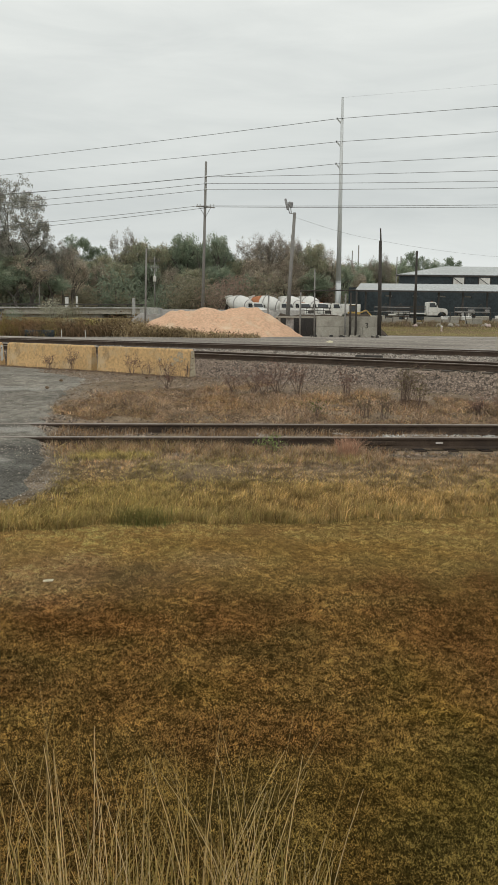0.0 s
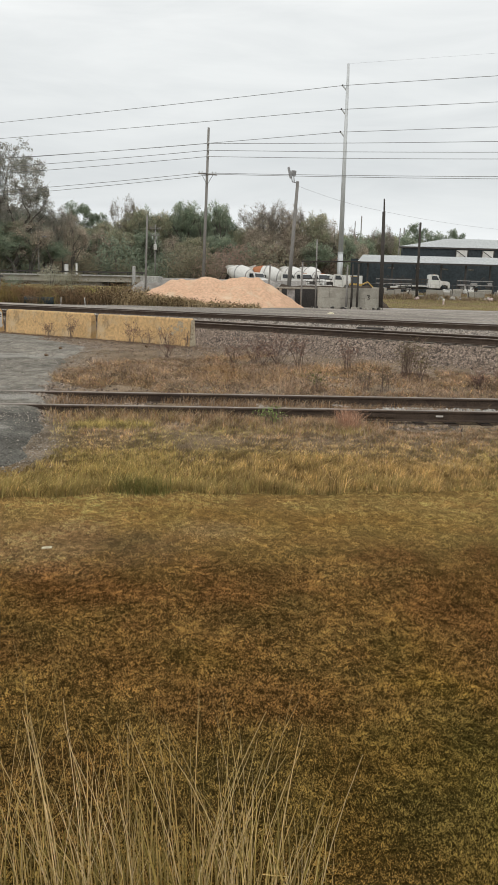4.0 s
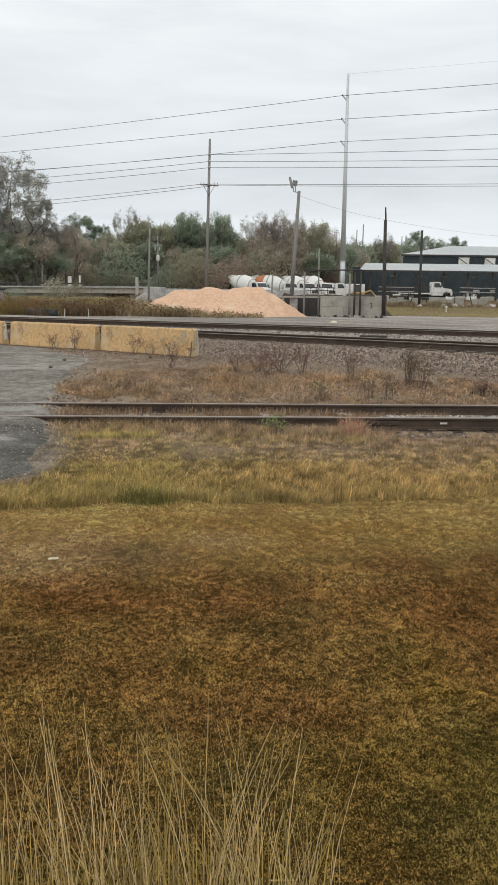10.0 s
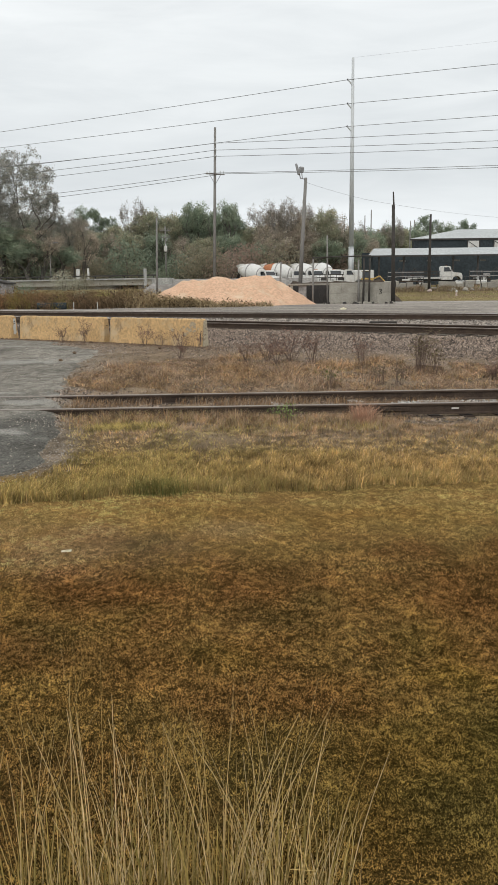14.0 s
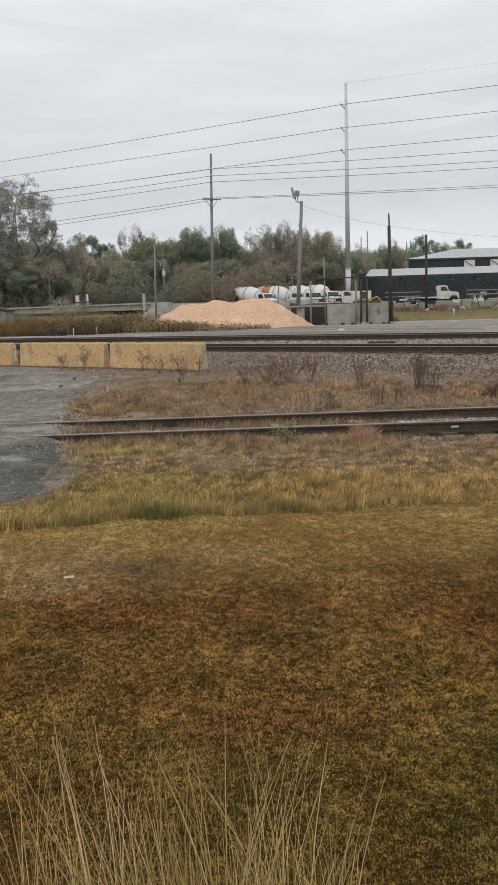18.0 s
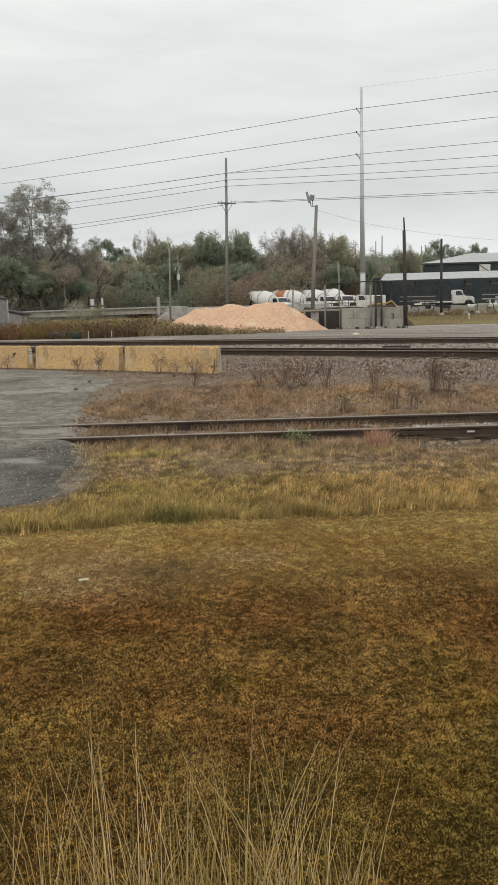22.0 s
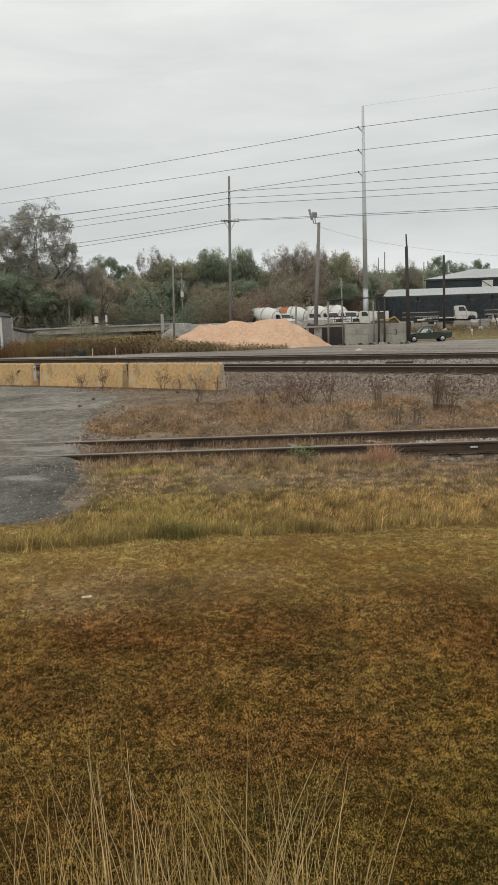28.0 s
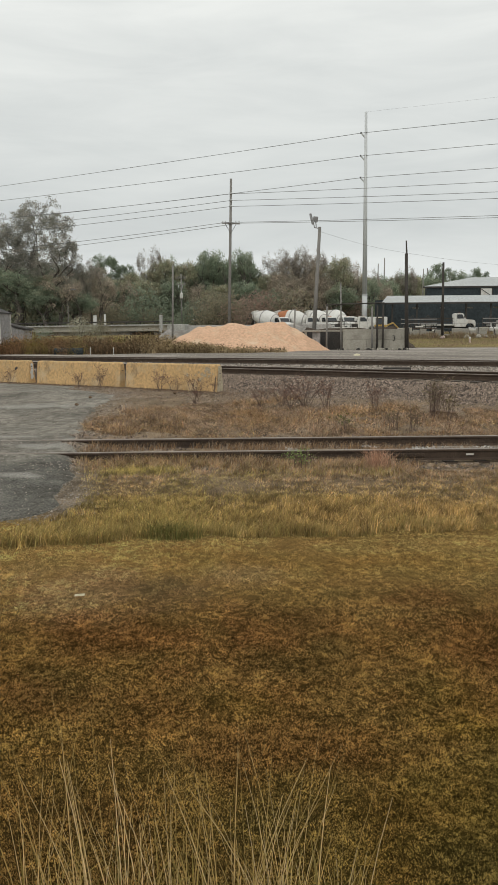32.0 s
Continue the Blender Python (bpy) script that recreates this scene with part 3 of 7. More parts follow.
def scatter(n, x0, x1, y0, y1, keep):
    x, y = rng.uniform(x0, x1, n), rng.uniform(y0, y1, n)
    k = keep(x, y)
    return x[k], y[k]


BANK = lambda x, y: (np.abs(x) < 0.37 * y + 1.5) & (off_a(x, y) > -4.1 + 1.3 * wander(x, y, 1.2, 31)) & (off_b(x, y) < 3.8)
x, y = scatter(240000, -19, 18, 13, 48, lambda x, y: BANK(x, y) & (rng.random(len(x)) < np.where(off_a(x, y) < 1.2, 1.0, 0.16)))
stones("ballast_stones", x, y, 0.016 + 0.036 * rng.random(len(x)) ** 2, 0.0, "ballast", "brownish grey crushed stone ballast of the main tracks", "ballast")
x, y = scatter(90000, -16, 17, 16, 44, lambda x, y: (np.abs(x) < 0.37 * y + 1.5) & (off_a(x, y) > 1.0) & (off_b(x, y) < -0.95))
stones("track_stones", x, y, 0.02 + 0.045 * rng.random(len(x)) ** 2, 0.012, "track_stone", "pale crushed stone between the two main tracks", "ballast")
x, y = scatter(9000, -4.2, 8, 11.2, 14.8, lambda x, y: (wander(x, y, 0.7, 32) > 0.45) & (x > road_edge(y) - 0.3))
stones("siding_stones", x, y, rng.uniform(0.014, 0.04, len(x)), 0.0, "ballast", "scattered grey stones between the siding's rails", "ballast")
material("pale_stone", (0.36, 0.335, 0.30), (0.47, 0.45, 0.41), 3.0, 0.9, 0.3, 18, island=0.5)
x, y = scatter(140000, -3.5, 11, 15, 30, lambda x, y: (off_a(x, y) > -3.9 + 1.0 * wander(x, y, 0.8, 31)) & (off_a(x, y) < -0.95) & (np.abs(x) < 0.37 * y + 1))
stones("ballast_shoulder", x, y, 0.012 + 0.036 * rng.random(len(x)) ** 2.2, 0.004, "ballast", "crushed stone spilling down the near shoulder of the bank", "ballast")
x, y = scatter(5200, 0.2, 6.5, 11.9, 13.9, lambda x, y: (np.abs(y - 12.83 - 0.05 * x) < 0.62) & (wander(x, y, 0.5, 39) > 0.40 - 0.05 * np.clip(x, 0, 4)))
stones("siding_stones", x, y, rng.uniform(0.014, 0.036, len(x)), 0.05, "pale_stone", "pale grey stones piled between the siding's rails", "ballast")
x, y = scatter(60000, -8, 1, 8.3, 25, lambda x, y: np.abs(x - road_edge(y) + 0.1) < 0.12 + 0.7 * rng.random(len(x)) ** 2 * (1 + 1.4 * step(y, 15, 20)))
stones("roadside_gravel", x, y, rng.uniform(0.005, 0.017, len(x)), 0.003, "pale_gravel", "pale loose gravel along the asphalt edge", "gravel")
x, y = scatter(70000, -12, 8, 14, 27, lambda x, y: (off_a(x, y) < -2.2) & (x > road_edge(y)) & (rng.random(len(x)) < 0.08 + 0.9 * step(off_a(x, y), -6.5, -3.5) + 0.4 * step(wander(x, y, 1.1, 33), 0.45, 0.7)))
stones("dirt_stones", x, y, rng.uniform(0.008, 0.03, len(x)), 0.0, "ballast", "small stones scattered over bare dirt", "gravel")

x, y = scatter(40000, -11, -2.4, 8.5, 24, lambda x, y: (x < road_edge(y)) & (np.abs(x) < 0.37 * y + 1) & (rng.random(len(x)) < 0.22 + 0.8 * step(wander(x, y, 0.7, 36), 0.5, 0.8)))
stones("road_grit", x, y, rng.uniform(0.004, 0.016, len(x)), 0.034, "pale_gravel", "loose grit on the worn asphalt", "gravel")
x, y = scatter(26000, -26, 26, 38, 80, lambda x, y: (np.abs(x) < 0.36 * y + 1) & (off_b(x, y) > 4.5) & (rng.random(len(x)) < 0.12 + 0.9 * step(wander(x + 0.5 * y, 3 * y, 5, 37), 0.4, 0.75)))
stones("yard_gravel", x, y, rng.uniform(0.015, 0.05, len(x)), 0.03, "pale_gravel", "loose gravel strewn over the yard", "gravel")
material("dead_leaf", (0.13, 0.085, 0.055), (0.20, 0.135, 0.085), 6.0, 0.9, 0.2, 40, island=0.5)
x, y = scatter(30000, -12, 7, 14, 29, lambda x, y: (off_a(x, y) < -1.9) & (rng.random(len(x)) < 0.10 + 0.9 * (np.abs(off_a(x, y) + 3.7) < 0.35 + 0.8 * rng.random(len(x)) ** 2) * (x < 0) + 0.25 * (wander(x, y, 0.5, 34) > 0.6)))
stones("leaf_litter", x, y, rng.uniform(0.012, 0.04, len(x)), 0.008, "dead_leaf", "dark dead leaves and debris on the dirt", "leaf litter")

x, y = scatter(40000, -12, -1, 22, 30, lambda x, y: (np.abs(off_a(x, y) + 3.70) < 0.03 + 0.25 * rng.random(len(x)) ** 2 * (0.3 + wander(x, y, 0.4, 38))))
stones("leaf_litter", x, y, rng.uniform(0.015, 0.05, len(x)), 0.012, "dead_leaf", "dark dead leaves heaped along the barriers' feet", "leaf litter")

# ---- concrete barriers ----
def barrier(x, y, turn, label, L=3.55, end="barrier_paint"):
    ob = thing("jersey_barrier", x, y, float(land(x, y)) - 0.01, turn, label, "road barrier", "row of yellow barriers")
    outline = [(-0.17, 0), (0.17, 0), (0.165, 0.08), (0.13, 0.3), (0.09, 0.78), (0.07, 0.82), (-0.07, 0.82), (-0.09, 0.78), (-0.13, 0.3), (-0.165, 0.08)]
    s = Shape()
    rings = []
    inner = [-L / 2 + 0.05 + (L - 0.1) * i / 14 for i in range(15)]
    for px, k in [(-L / 2, 0.90)] + [(v, 1.0) for v in inner] + [(L / 2, 0.90)]:
        chip = random.choice((0, 0, 0, 0, 0.01))
        rings.append([(px + random.uniform(-0.012, 0.012), a * k + random.uniform(-0.005, 0.005), b * (1 - (1 - k) * 0.5) + random.uniform(-0.005, 0.005) - (chip if b > 0.75 else 0)) for a, b in outline])
    n, m = len(outline), len(rings)
    faces = [(i * n + j, i * n + (j + 1) % n, (i + 1) * n + (j + 1) % n, (i + 1) * n + j) for i in range(m - 1) for j in range(n)]
    faces += [tuple(range(n)), tuple(range((m - 1) * n, m * n))]
    s.add([p for r in rings for p in r], faces)
    part("body", s, "barrier_paint", ob)
    for side in (-1, 1):
        cap = [(a * 0.88, b * 0.94 + 0.004) for a, b in outline]
        part("end_face", Shape().prism(cap, (side * (L / 2 + 0.012), 0, 0), (side * (L / 2 + 0.022), 0, 0), (0, 1, 0)), end, ob)
        part("loop", Shape().tube((side * (L / 2 + 0.02), -0.03, 0.55), (side * (L / 2 + 0.02), 0.03, 0.55), 0.012, n=6).tube((side * (L / 2 - 0.03), -0.03, 0.55), (side * (L / 2 + 0.02), -0.03, 0.55), 0.012, n=6), "dark_metal", ob, "rusty connecting loop")
    return ob


BAR = math.degrees(math.atan(MAIN_A[1]))
NEAR_BARRIER = barrier(-3.15, 23.75, BAR, "worn yellow concrete barrier with a bare grey scraped end", 3.65, "pale_end")
crack = Shape().prism([(1.745, 0.06), (1.775, 0.06), (1.765, 0.3), (1.78, 0.55), (1.77, 0.80), (1.75, 0.80), (1.752, 0.5), (1.74, 0.3)], (0, -0.176, 0), (0, -0.14, 0), (1, 0, 0))
crack.v = [(x, y + 0.048 * min(max((z - 0.06) / 0.24, 0), 1) + 0.04 * max(z - 0.3, 0) / 0.48, z) for x, y, z in crack.v]
part("crack", crack, "dark_metal", NEAR_BARRIER, "dark open crack at the broken end")
slope = lambda z: -(0.13 - (z - 0.3) * 0.04 / 0.48) - 0.009
for k in range(18):
    cx, cz, r = 1.3 + random.gauss(0, 0.26), 0.5 + random.gauss(0, 0.14), random.uniform(0.02, 0.075)
    cz = min(max(cz, 0.36), 0.7)
    ring = [(cx + 1.3 * r * math.cos(6.283 * i / 11) * random.uniform(0.5, 1.2), min(cz + r * math.sin(6.283 * i / 11) * random.uniform(0.5, 1.2), 0.77)) for i in range(11)]
    lift = 0.0006 * k
    scrape = Shape().add([(px, slope(pz) - lift, pz) for px, pz in ring] + [(cx, slope(cz) - lift, cz)], [(i, (i + 1) % 11, 11) for i in range(11)])
    part("scraped_patch", scrape, "scraped", NEAR_BARRIER, "bare grey scraped patch")
barrier(-6.60, 25.93, BAR, "faded yellow concrete barrier with weeds before it", 3.95)
THIRD = barrier(-10.10, 28.12, BAR - 1.5, "faded yellow concrete barrier with chipped white end", 3.55)
for px, pz, r in ((1.05, 0.52, 0.05), (1.12, 0.55, 0.035)):
    part("dark_spot", Shape().tube((px, slope(pz) + 0.02, pz), (px, slope(pz) - 0.004, pz), r, n=9), "dark_metal", THIRD, "dark spalled hole")
chip = [(-0.06, 0.2), (0.0, 0.16), (0.075, 0.24), (0.05, 0.36), (0.07, 0.47), (0.05, 0.6), (0.055, 0.7), (0.0, 0.74), (-0.05, 0.69), (-0.03, 0.55), (-0.075, 0.4), (-0.045, 0.29)]
part("chipped_patch", Shape().prism(chip, (1.79, 0, 0), (1.80, 0, 0), (0, 1, 0)), "white_paint", THIRD, "bare white chipped patch")
part("dark_spot", Shape().tube((1.78, 0.0, 0.62), (1.804, 0.0, 0.62), 0.026, n=9), "dark_metal", THIRD, "dark spalled hole")


# ---- grasses and weeds ----
def blades(name, x, y, h, w, lean, cols, label, category, z=None, seg=2, mat="plant"):
    """Blades of grass standing on the land; lean: how far the tip lies off the foot."""
    n = len(x)
    z = land(x, y) - 0.005 if z is None else z
    a = rng.random(n) * 6.28
    lx, ly = lean[:, 0], lean[:, 1]
    dx, dy = np.cos(a) * w / 2, np.sin(a) * w / 2
    foot = np.stack([x, y, z], -1)
    side = np.stack([dx, dy, 0 * dx], -1)
    tip = foot + np.stack([lx, ly, h], -1)
    if seg == 1:
        co, tri = np.stack([foot - side, foot + side, tip], 1), np.array([(0, 1, 2)])
    else:
        mid = foot + np.stack([lx * 0.3, ly * 0.3, h * 0.6], -1)
        co = np.stack([foot - side, foot + side, mid - side * 0.75, mid + side * 0.75, tip], 1)
        tri = np.array([(0, 1, 3), (0, 3, 2), (2, 3, 4)])
    k = co.shape[1]
    me = raw_mesh(name, co.reshape(-1, 3), (tri[None] + k * np.arange(n)[:, None, None]).reshape(-1, 3), mat, np.repeat(cols, k, 0))
    return tagged(new(name, me), label, category, kind="stuff")


def lean_of(n, amount, h, bias=(0, 0)):
    a, r = rng.random(n) * 6.28, np.abs(rng.normal(0, amount, n))
    return np.stack([np.cos(a) * r + bias[0], np.sin(a) * r + bias[1]], -1) * h[:, None]


def build_lawn():
    """Short turf: small tufts, each with its own tone and painted pit shade, over thatch darkened as shade."""
    parts = []
    for y0, y1, n, m, h0, h1, w, gap in ((2.1, 3.6, 76000, 5, 0.005, 0.011, 0.0066, 0.0085), (3.6, 5.4, 80000, 4, 0.006, 0.012, 0.0088, 0.0125), (5.4, 8.4, 90000, 3, 0.007, 0.014, 0.0115, 0.019)):
        y = rng.uniform(y0, y1, n)
        x = rng.uniform(-1, 1, n) * (0.37 * y + 0.55)
        keep = wander(x + 0.31 * y, (y - 0.31 * x) * 0.8, gap, 86) * 0.6 + wander(x + 0.83 * y, y - 0.83 * x, gap * 0.8, 87) * 0.4 + 0.35 * rng.random(n) > 0.52
        x, y = x[keep], y[keep]
        n = len(x)
        size = np.clip(rng.lognormal(0, 0.25, n), 0.6, 1.6) * (0.85 + 0.35 * wander(x, y, 0.22, 41))
        # shaded pits between tufts, put into the blade colour
        pit = 0.75 * wander(x + 0.5 * y, (y - 0.5 * x) * 0.7, gap * 1.9, 85) + 0.25 * wander(x + 0.7 * y, (y - 0.7 * x) * 0.8, 0.04, 88)
        shade = (0.5 + 0.6 * step(pit, 0.2, 0.66)) * np.clip(1.1 - 0.12 * rng.exponential(1.0, n), 0.45, 1.1)
        shade = np.where(y > 5.4, 0.1 + 0.88 * shade, shade)
        x, y, size, shade = (np.repeat(v, m) for v in (x, y, size, shade))
        n *= m
        a, r = rng.random(n) * 6.28, np.sqrt(rng.random(n)) * 0.007 * size * (1 + 0.12 * (y - 2.1))
        bx, by = x + np.cos(a) * r, y + np.sin(a) * r
        h = rng.uniform(h0, h1, n) * size
        out = rng.uniform(0.3, 1.3, n) * h
        lean = np.stack([np.cos(a) * out, np.sin(a) * out], -1) + rng.normal(0, 0.35, (n, 2)) * h[:, None]
        cols = turf(x, y) * (2.5 - 0.6 * step(y, 4.8, 6.4))[:, None] * (1.03, 0.99, 0.93) * (1 + np.array([(-0.10, -0.05, 0.02)]) * step(y, 5.0, 6.5)[:, None]) * (1 - step(y, 4.8, 5.8) * (0.26 * step(wander(x, y * 1.8, 0.5, 93), 0.5, 0.8) - 0.10))[:, None] * (shade * rng.uniform(0.82, 1.08, n))[:, None]
        parts.append((bx, by, h, w * rng.uniform(0.6, 1.3, n), lean, cols))
    x, y, h, w, lean, cols = (np.concatenate(p) for p in zip(*parts))
    # sparser turf round about
    m = 60000
    ox, oy = rng.uniform(-14, 14, m), rng.uniform(-9, 9.5, m)
    out = ((np.abs(ox) > 0.37 * oy + 0.5) | (oy < 2.1)) & ((ox > road_edge(np.maximum(oy, 8.2)) + 0.2) | (oy < 8.0))
    ox, oy = ox[out], oy[out]
    oh = rng.uniform(0.015, 0.05, len(ox))
    oc = np.clip(turf(ox, oy) * 1.8 * rng.uniform(0.6, 1.2, (len(ox), 1)), 0, 0.7)
    blades("outer_grass", ox, oy, oh, rng.uniform(0.012, 0.025, len(ox)), lean_of(len(ox), 0.9, oh), oc, "short dormant lawn grass round the viewer", "grass", seg=1)
    blades("lawn_grass", x, y, h, w, lean, np.clip(cols, 0, 0.7), "short mown dormant grass in brown, rust and olive patches", "grass", seg=1)


def pick(cols, n, spread=0.2):
    c = np.array(cols)[rng.integers(0, len(cols), n)]
    return c * rng.uniform(1 - spread, 1 + spread, (n, 1))


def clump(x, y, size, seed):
    """Painted light and shade of matted growth: light tops and dark hollows, at the size of a tussock and of a hand."""
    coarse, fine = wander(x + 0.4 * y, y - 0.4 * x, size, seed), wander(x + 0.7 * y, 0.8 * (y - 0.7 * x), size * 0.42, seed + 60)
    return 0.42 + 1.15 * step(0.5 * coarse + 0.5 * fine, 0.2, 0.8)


def build_grasses():
    gold = [(0.50, 0.375, 0.16), (0.44, 0.325, 0.135), (0.37, 0.28, 0.11), (0.57, 0.44, 0.23), (0.30, 0.215, 0.09)]
    green = [(0.38, 0.325, 0.125), (0.44, 0.37, 0.155), (0.30, 0.255, 0.10)]
    dead = [(0.40, 0.255, 0.135), (0.32, 0.19, 0.10), (0.48, 0.33, 0.19), (0.26, 0.16, 0.09)]
    grey = [(0.33, 0.26, 0.19), (0.43, 0.35, 0.265), (0.23, 0.175, 0.13)]
    # unmown strip across the lawn
    n = 46000
    x, y = rng.uniform(-4.2, 4.6, n), rng.uniform(7.3, 9.5, n)
    edge = np.interp(x, [-3.5, -2.5, -1.2, 0, 1.3, 2.7, 4.5], [7.35, 7.4, 7.72, 7.8, 8.0, 8.15, 8.2]) + 0.25 * (wander(x, y, 0.4, 42) - 0.5)
    keep = (y > edge) & (x > road_edge(y) + 0.2)
    x, y, edge = x[keep], y[keep], edge[keep]
    n = len(x)
    h = (0.165 - 0.085 * step(y - edge, 0.4, 1.3)) * rng.uniform(0.55, 1.15, n) * (0.45 + 0.9 * wander(x, y, 0.45, 43)) * (1 - 0.4 * step(x, 0.6, 2.6))
    c = pick(gold, n)
    g = (rng.random(n) < 0.06 + 0.46 * (1 - step(x, -1.4, 0.6)) + 0.2 * step(wander(x, y, 0.8, 44), 0.45, 0.8))
    c[g] = pick(green, g.sum())
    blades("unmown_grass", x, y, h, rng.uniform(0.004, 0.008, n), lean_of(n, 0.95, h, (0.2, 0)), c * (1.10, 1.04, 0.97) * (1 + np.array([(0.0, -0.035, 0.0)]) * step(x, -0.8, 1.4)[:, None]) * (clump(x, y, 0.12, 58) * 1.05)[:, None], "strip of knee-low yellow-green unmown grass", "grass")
    m = 11000
    fx = rng.uniform(-3.4, 4.6, m)
    fy = np.interp(fx, [-3.5, -2.5, -1.2, 0, 1.3, 2.7, 4.5], [7.35, 7.4, 7.72, 7.8, 8.0, 8.15, 8.2]) + 0.25 * (wander(fx, 0 * fx + 7.8, 0.4, 42) - 0.5) + rng.random(m) ** 1.5 * 0.4
    fh = rng.uniform(0.04, 0.15, m) * (0.45 + 0.8 * wander(fx, fy, 0.35, 92)) * (1 - 0.35 * step(fx, 1.2, 3.4))
    fc = pick(gold + green, m, 0.3) * (1.02, 0.99, 0.93)
    blades("strip_edge_grass", fx, fy, fh, rng.uniform(0.004, 0.007, m), lean_of(m, 0.8, fh, (0.15, -0.15)), fc, "taller yellow-green grass along the mown edge", "grass")
    # dark green tuft in the strip
    n = 700
    x, y = rng.normal(-1.08, 0.13, n), rng.normal(7.8, 0.06, n)
    h = rng.uniform(0.06, 0.2, n)
    blades("green_tuft", x, y, h, np.full(n, 0.007), lean_of(n, 0.9, h), pick([(0.16, 0.165, 0.055), (0.21, 0.19, 0.065), (0.34, 0.28, 0.10)], n), "dark green grass tuft in the unmown strip", "grass")
    # rough grass up to the siding
    n = 95000
    x, y = rng.uniform(-4.6, 5.6, n), rng.uniform(9.0, 11.95, n)
    keep = (x > road_edge(y) + 0.08 + 0.5 * rng.random(n) ** 2) & (wander(x, y, 0.45, 45) + 0.5 * rng.random(n) - 0.28 * step(wander(x, y * 2.2, 1.1, 60), 0.55, 0.75) > 0.36)
    x, y = x[keep], y[keep]
    n = len(x)
    h = (0.045 + 0.085 * step(y, 10.5, 11.6)) * rng.uniform(0.5, 1.3, n) * (0.5 + 0.9 * wander(x, y, 0.5, 46)) * (1 - 0.75 * step(x, 1.9, 2.7) * step(y, 10.9, 11.3))
    c = pick(gold, n)
    s = rng.random(n) < 0.35 + 0.65 * step(y, 9.8, 10.8)
    c[s] = pick(dead + grey + grey + [(0.40, 0.33, 0.22), (0.36, 0.32, 0.19)], s.sum())
    g = rng.random(n) < 0.05 + 0.5 * step(wander(x, y, 0.7, 47), 0.5, 0.8) * (1 - 0.8 * step(y, 10.6, 11.4)) + 0.75 * (1 - step(np.hypot((x + 1.9) / 0.75, (y - 11.05) / 0.4), 0.5, 1.2))
    c[g] = pick(green, g.sum())
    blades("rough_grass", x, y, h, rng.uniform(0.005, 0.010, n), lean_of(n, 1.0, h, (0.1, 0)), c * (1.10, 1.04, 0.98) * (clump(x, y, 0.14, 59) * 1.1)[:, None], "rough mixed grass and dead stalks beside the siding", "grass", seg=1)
    # weeds between the rails
    n = 15000
    x, y = rng.uniform(-3.2, 6, n), rng.uniform(12.15, 13.52, n)
    y = y + 0.05 * x
    keep = (wander(x, y, 0.6, 48) + 0.25 * step(y - 0.05 * x, 12.9, 13.4)) * (1 - 0.35 * step(x, 1, 3)) > 0.42
    x, y = x[keep], y[keep]
    h = rng.uniform(0.04, 0.17, len(x))
    blades("track_weeds", x, y, h, np.full(len(x), 0.007), lean_of(len(x), 0.7, h, (0.2, 0)), pick(dead + grey, len(x), 0.4), "dry weeds between the siding's rails", "weeds")
    # brown weeds between siding and main line
    n = 125000
    x, y = rng.uniform(-5, 9, n), rng.uniform(13.75, 21.5, n)
    y = y + 0.05 * x
    hi = np.interp(x, [-4.2, -3.6, -2, 0, 2, 4, 6, 9], [15.9, 17.3, 19.6, 20.2, 18.6, 17.6, 17.2, 17.0])
    lo = np.interp(x, [-4.2, -3.4, -2.4, 0], [15.2, 14.9, 14.2, 13.9])
    d = np.minimum(y - lo, hi - y) + 2.4 * (wander(x, y, 0.9, 49) - 0.5) + 0.8 * (wander(x, y, 0.25, 40) - 0.5)
    keep = (d > 0.1) & (wander(x, y, 0.45, 50) * 0.7 + wander(x, y, 1.5, 56) * 0.4 + 0.3 * rng.random(n) > 0.55)
    x, y = x[keep], y[keep]
    n = len(x)
    h = rng.uniform(0.03, 0.2, n) * (0.25 + 1.25 * wander(x, y, 0.8, 51))
    c = pick(dead + [(0.42, 0.32, 0.17), (0.36, 0.28, 0.15), (0.48, 0.38, 0.22)], n, 0.35)
    s = rng.random(n) < 0.25 + 0.6 * step(wander(x, y, 0.9, 52), 0.3, 0.7)
    c[s] = pick(grey, s.sum(), 0.35)
    g = rng.random(n) < 0.35 * step(wander(x, y, 0.8, 53), 0.5, 0.8)
    c[g] = pick(gold + [(0.42, 0.23, 0.14), (0.46, 0.27, 0.17)], g.sum())
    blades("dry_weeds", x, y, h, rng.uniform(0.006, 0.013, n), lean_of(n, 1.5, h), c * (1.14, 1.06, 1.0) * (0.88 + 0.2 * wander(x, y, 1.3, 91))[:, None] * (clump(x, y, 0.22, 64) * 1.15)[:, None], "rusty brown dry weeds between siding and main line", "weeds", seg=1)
    # small dry leaves and seed heads over them
    k = rng.integers(0, n, 52000)
    p = np.stack([x[k], y[k], land(x[k], y[k]) + 0.015 + h[k] * rng.random(52000) * 0.8], -1) + rng.normal(0, 0.02, (52000, 3)) * (1, 1, 0.4)
    v = p[:, None] + rng.normal(0, 0.0105, (52000, 3, 3))
    lc = 1.12 * pick([(0.33, 0.225, 0.155), (0.27, 0.19, 0.145), (0.40, 0.30, 0.19), (0.18, 0.13, 0.10), (0.30, 0.26, 0.15), (0.44, 0.27, 0.14), (0.24, 0.18, 0.15)], 52000, 0.3) * (0.5 + 0.9 * wander(x[k], y[k], 0.3, 94))[:, None]
    me = raw_mesh("dry_weed_leaves", v.reshape(-1, 3), np.arange(156000).reshape(-1, 3), "plant", np.repeat(lc, 3, 0))
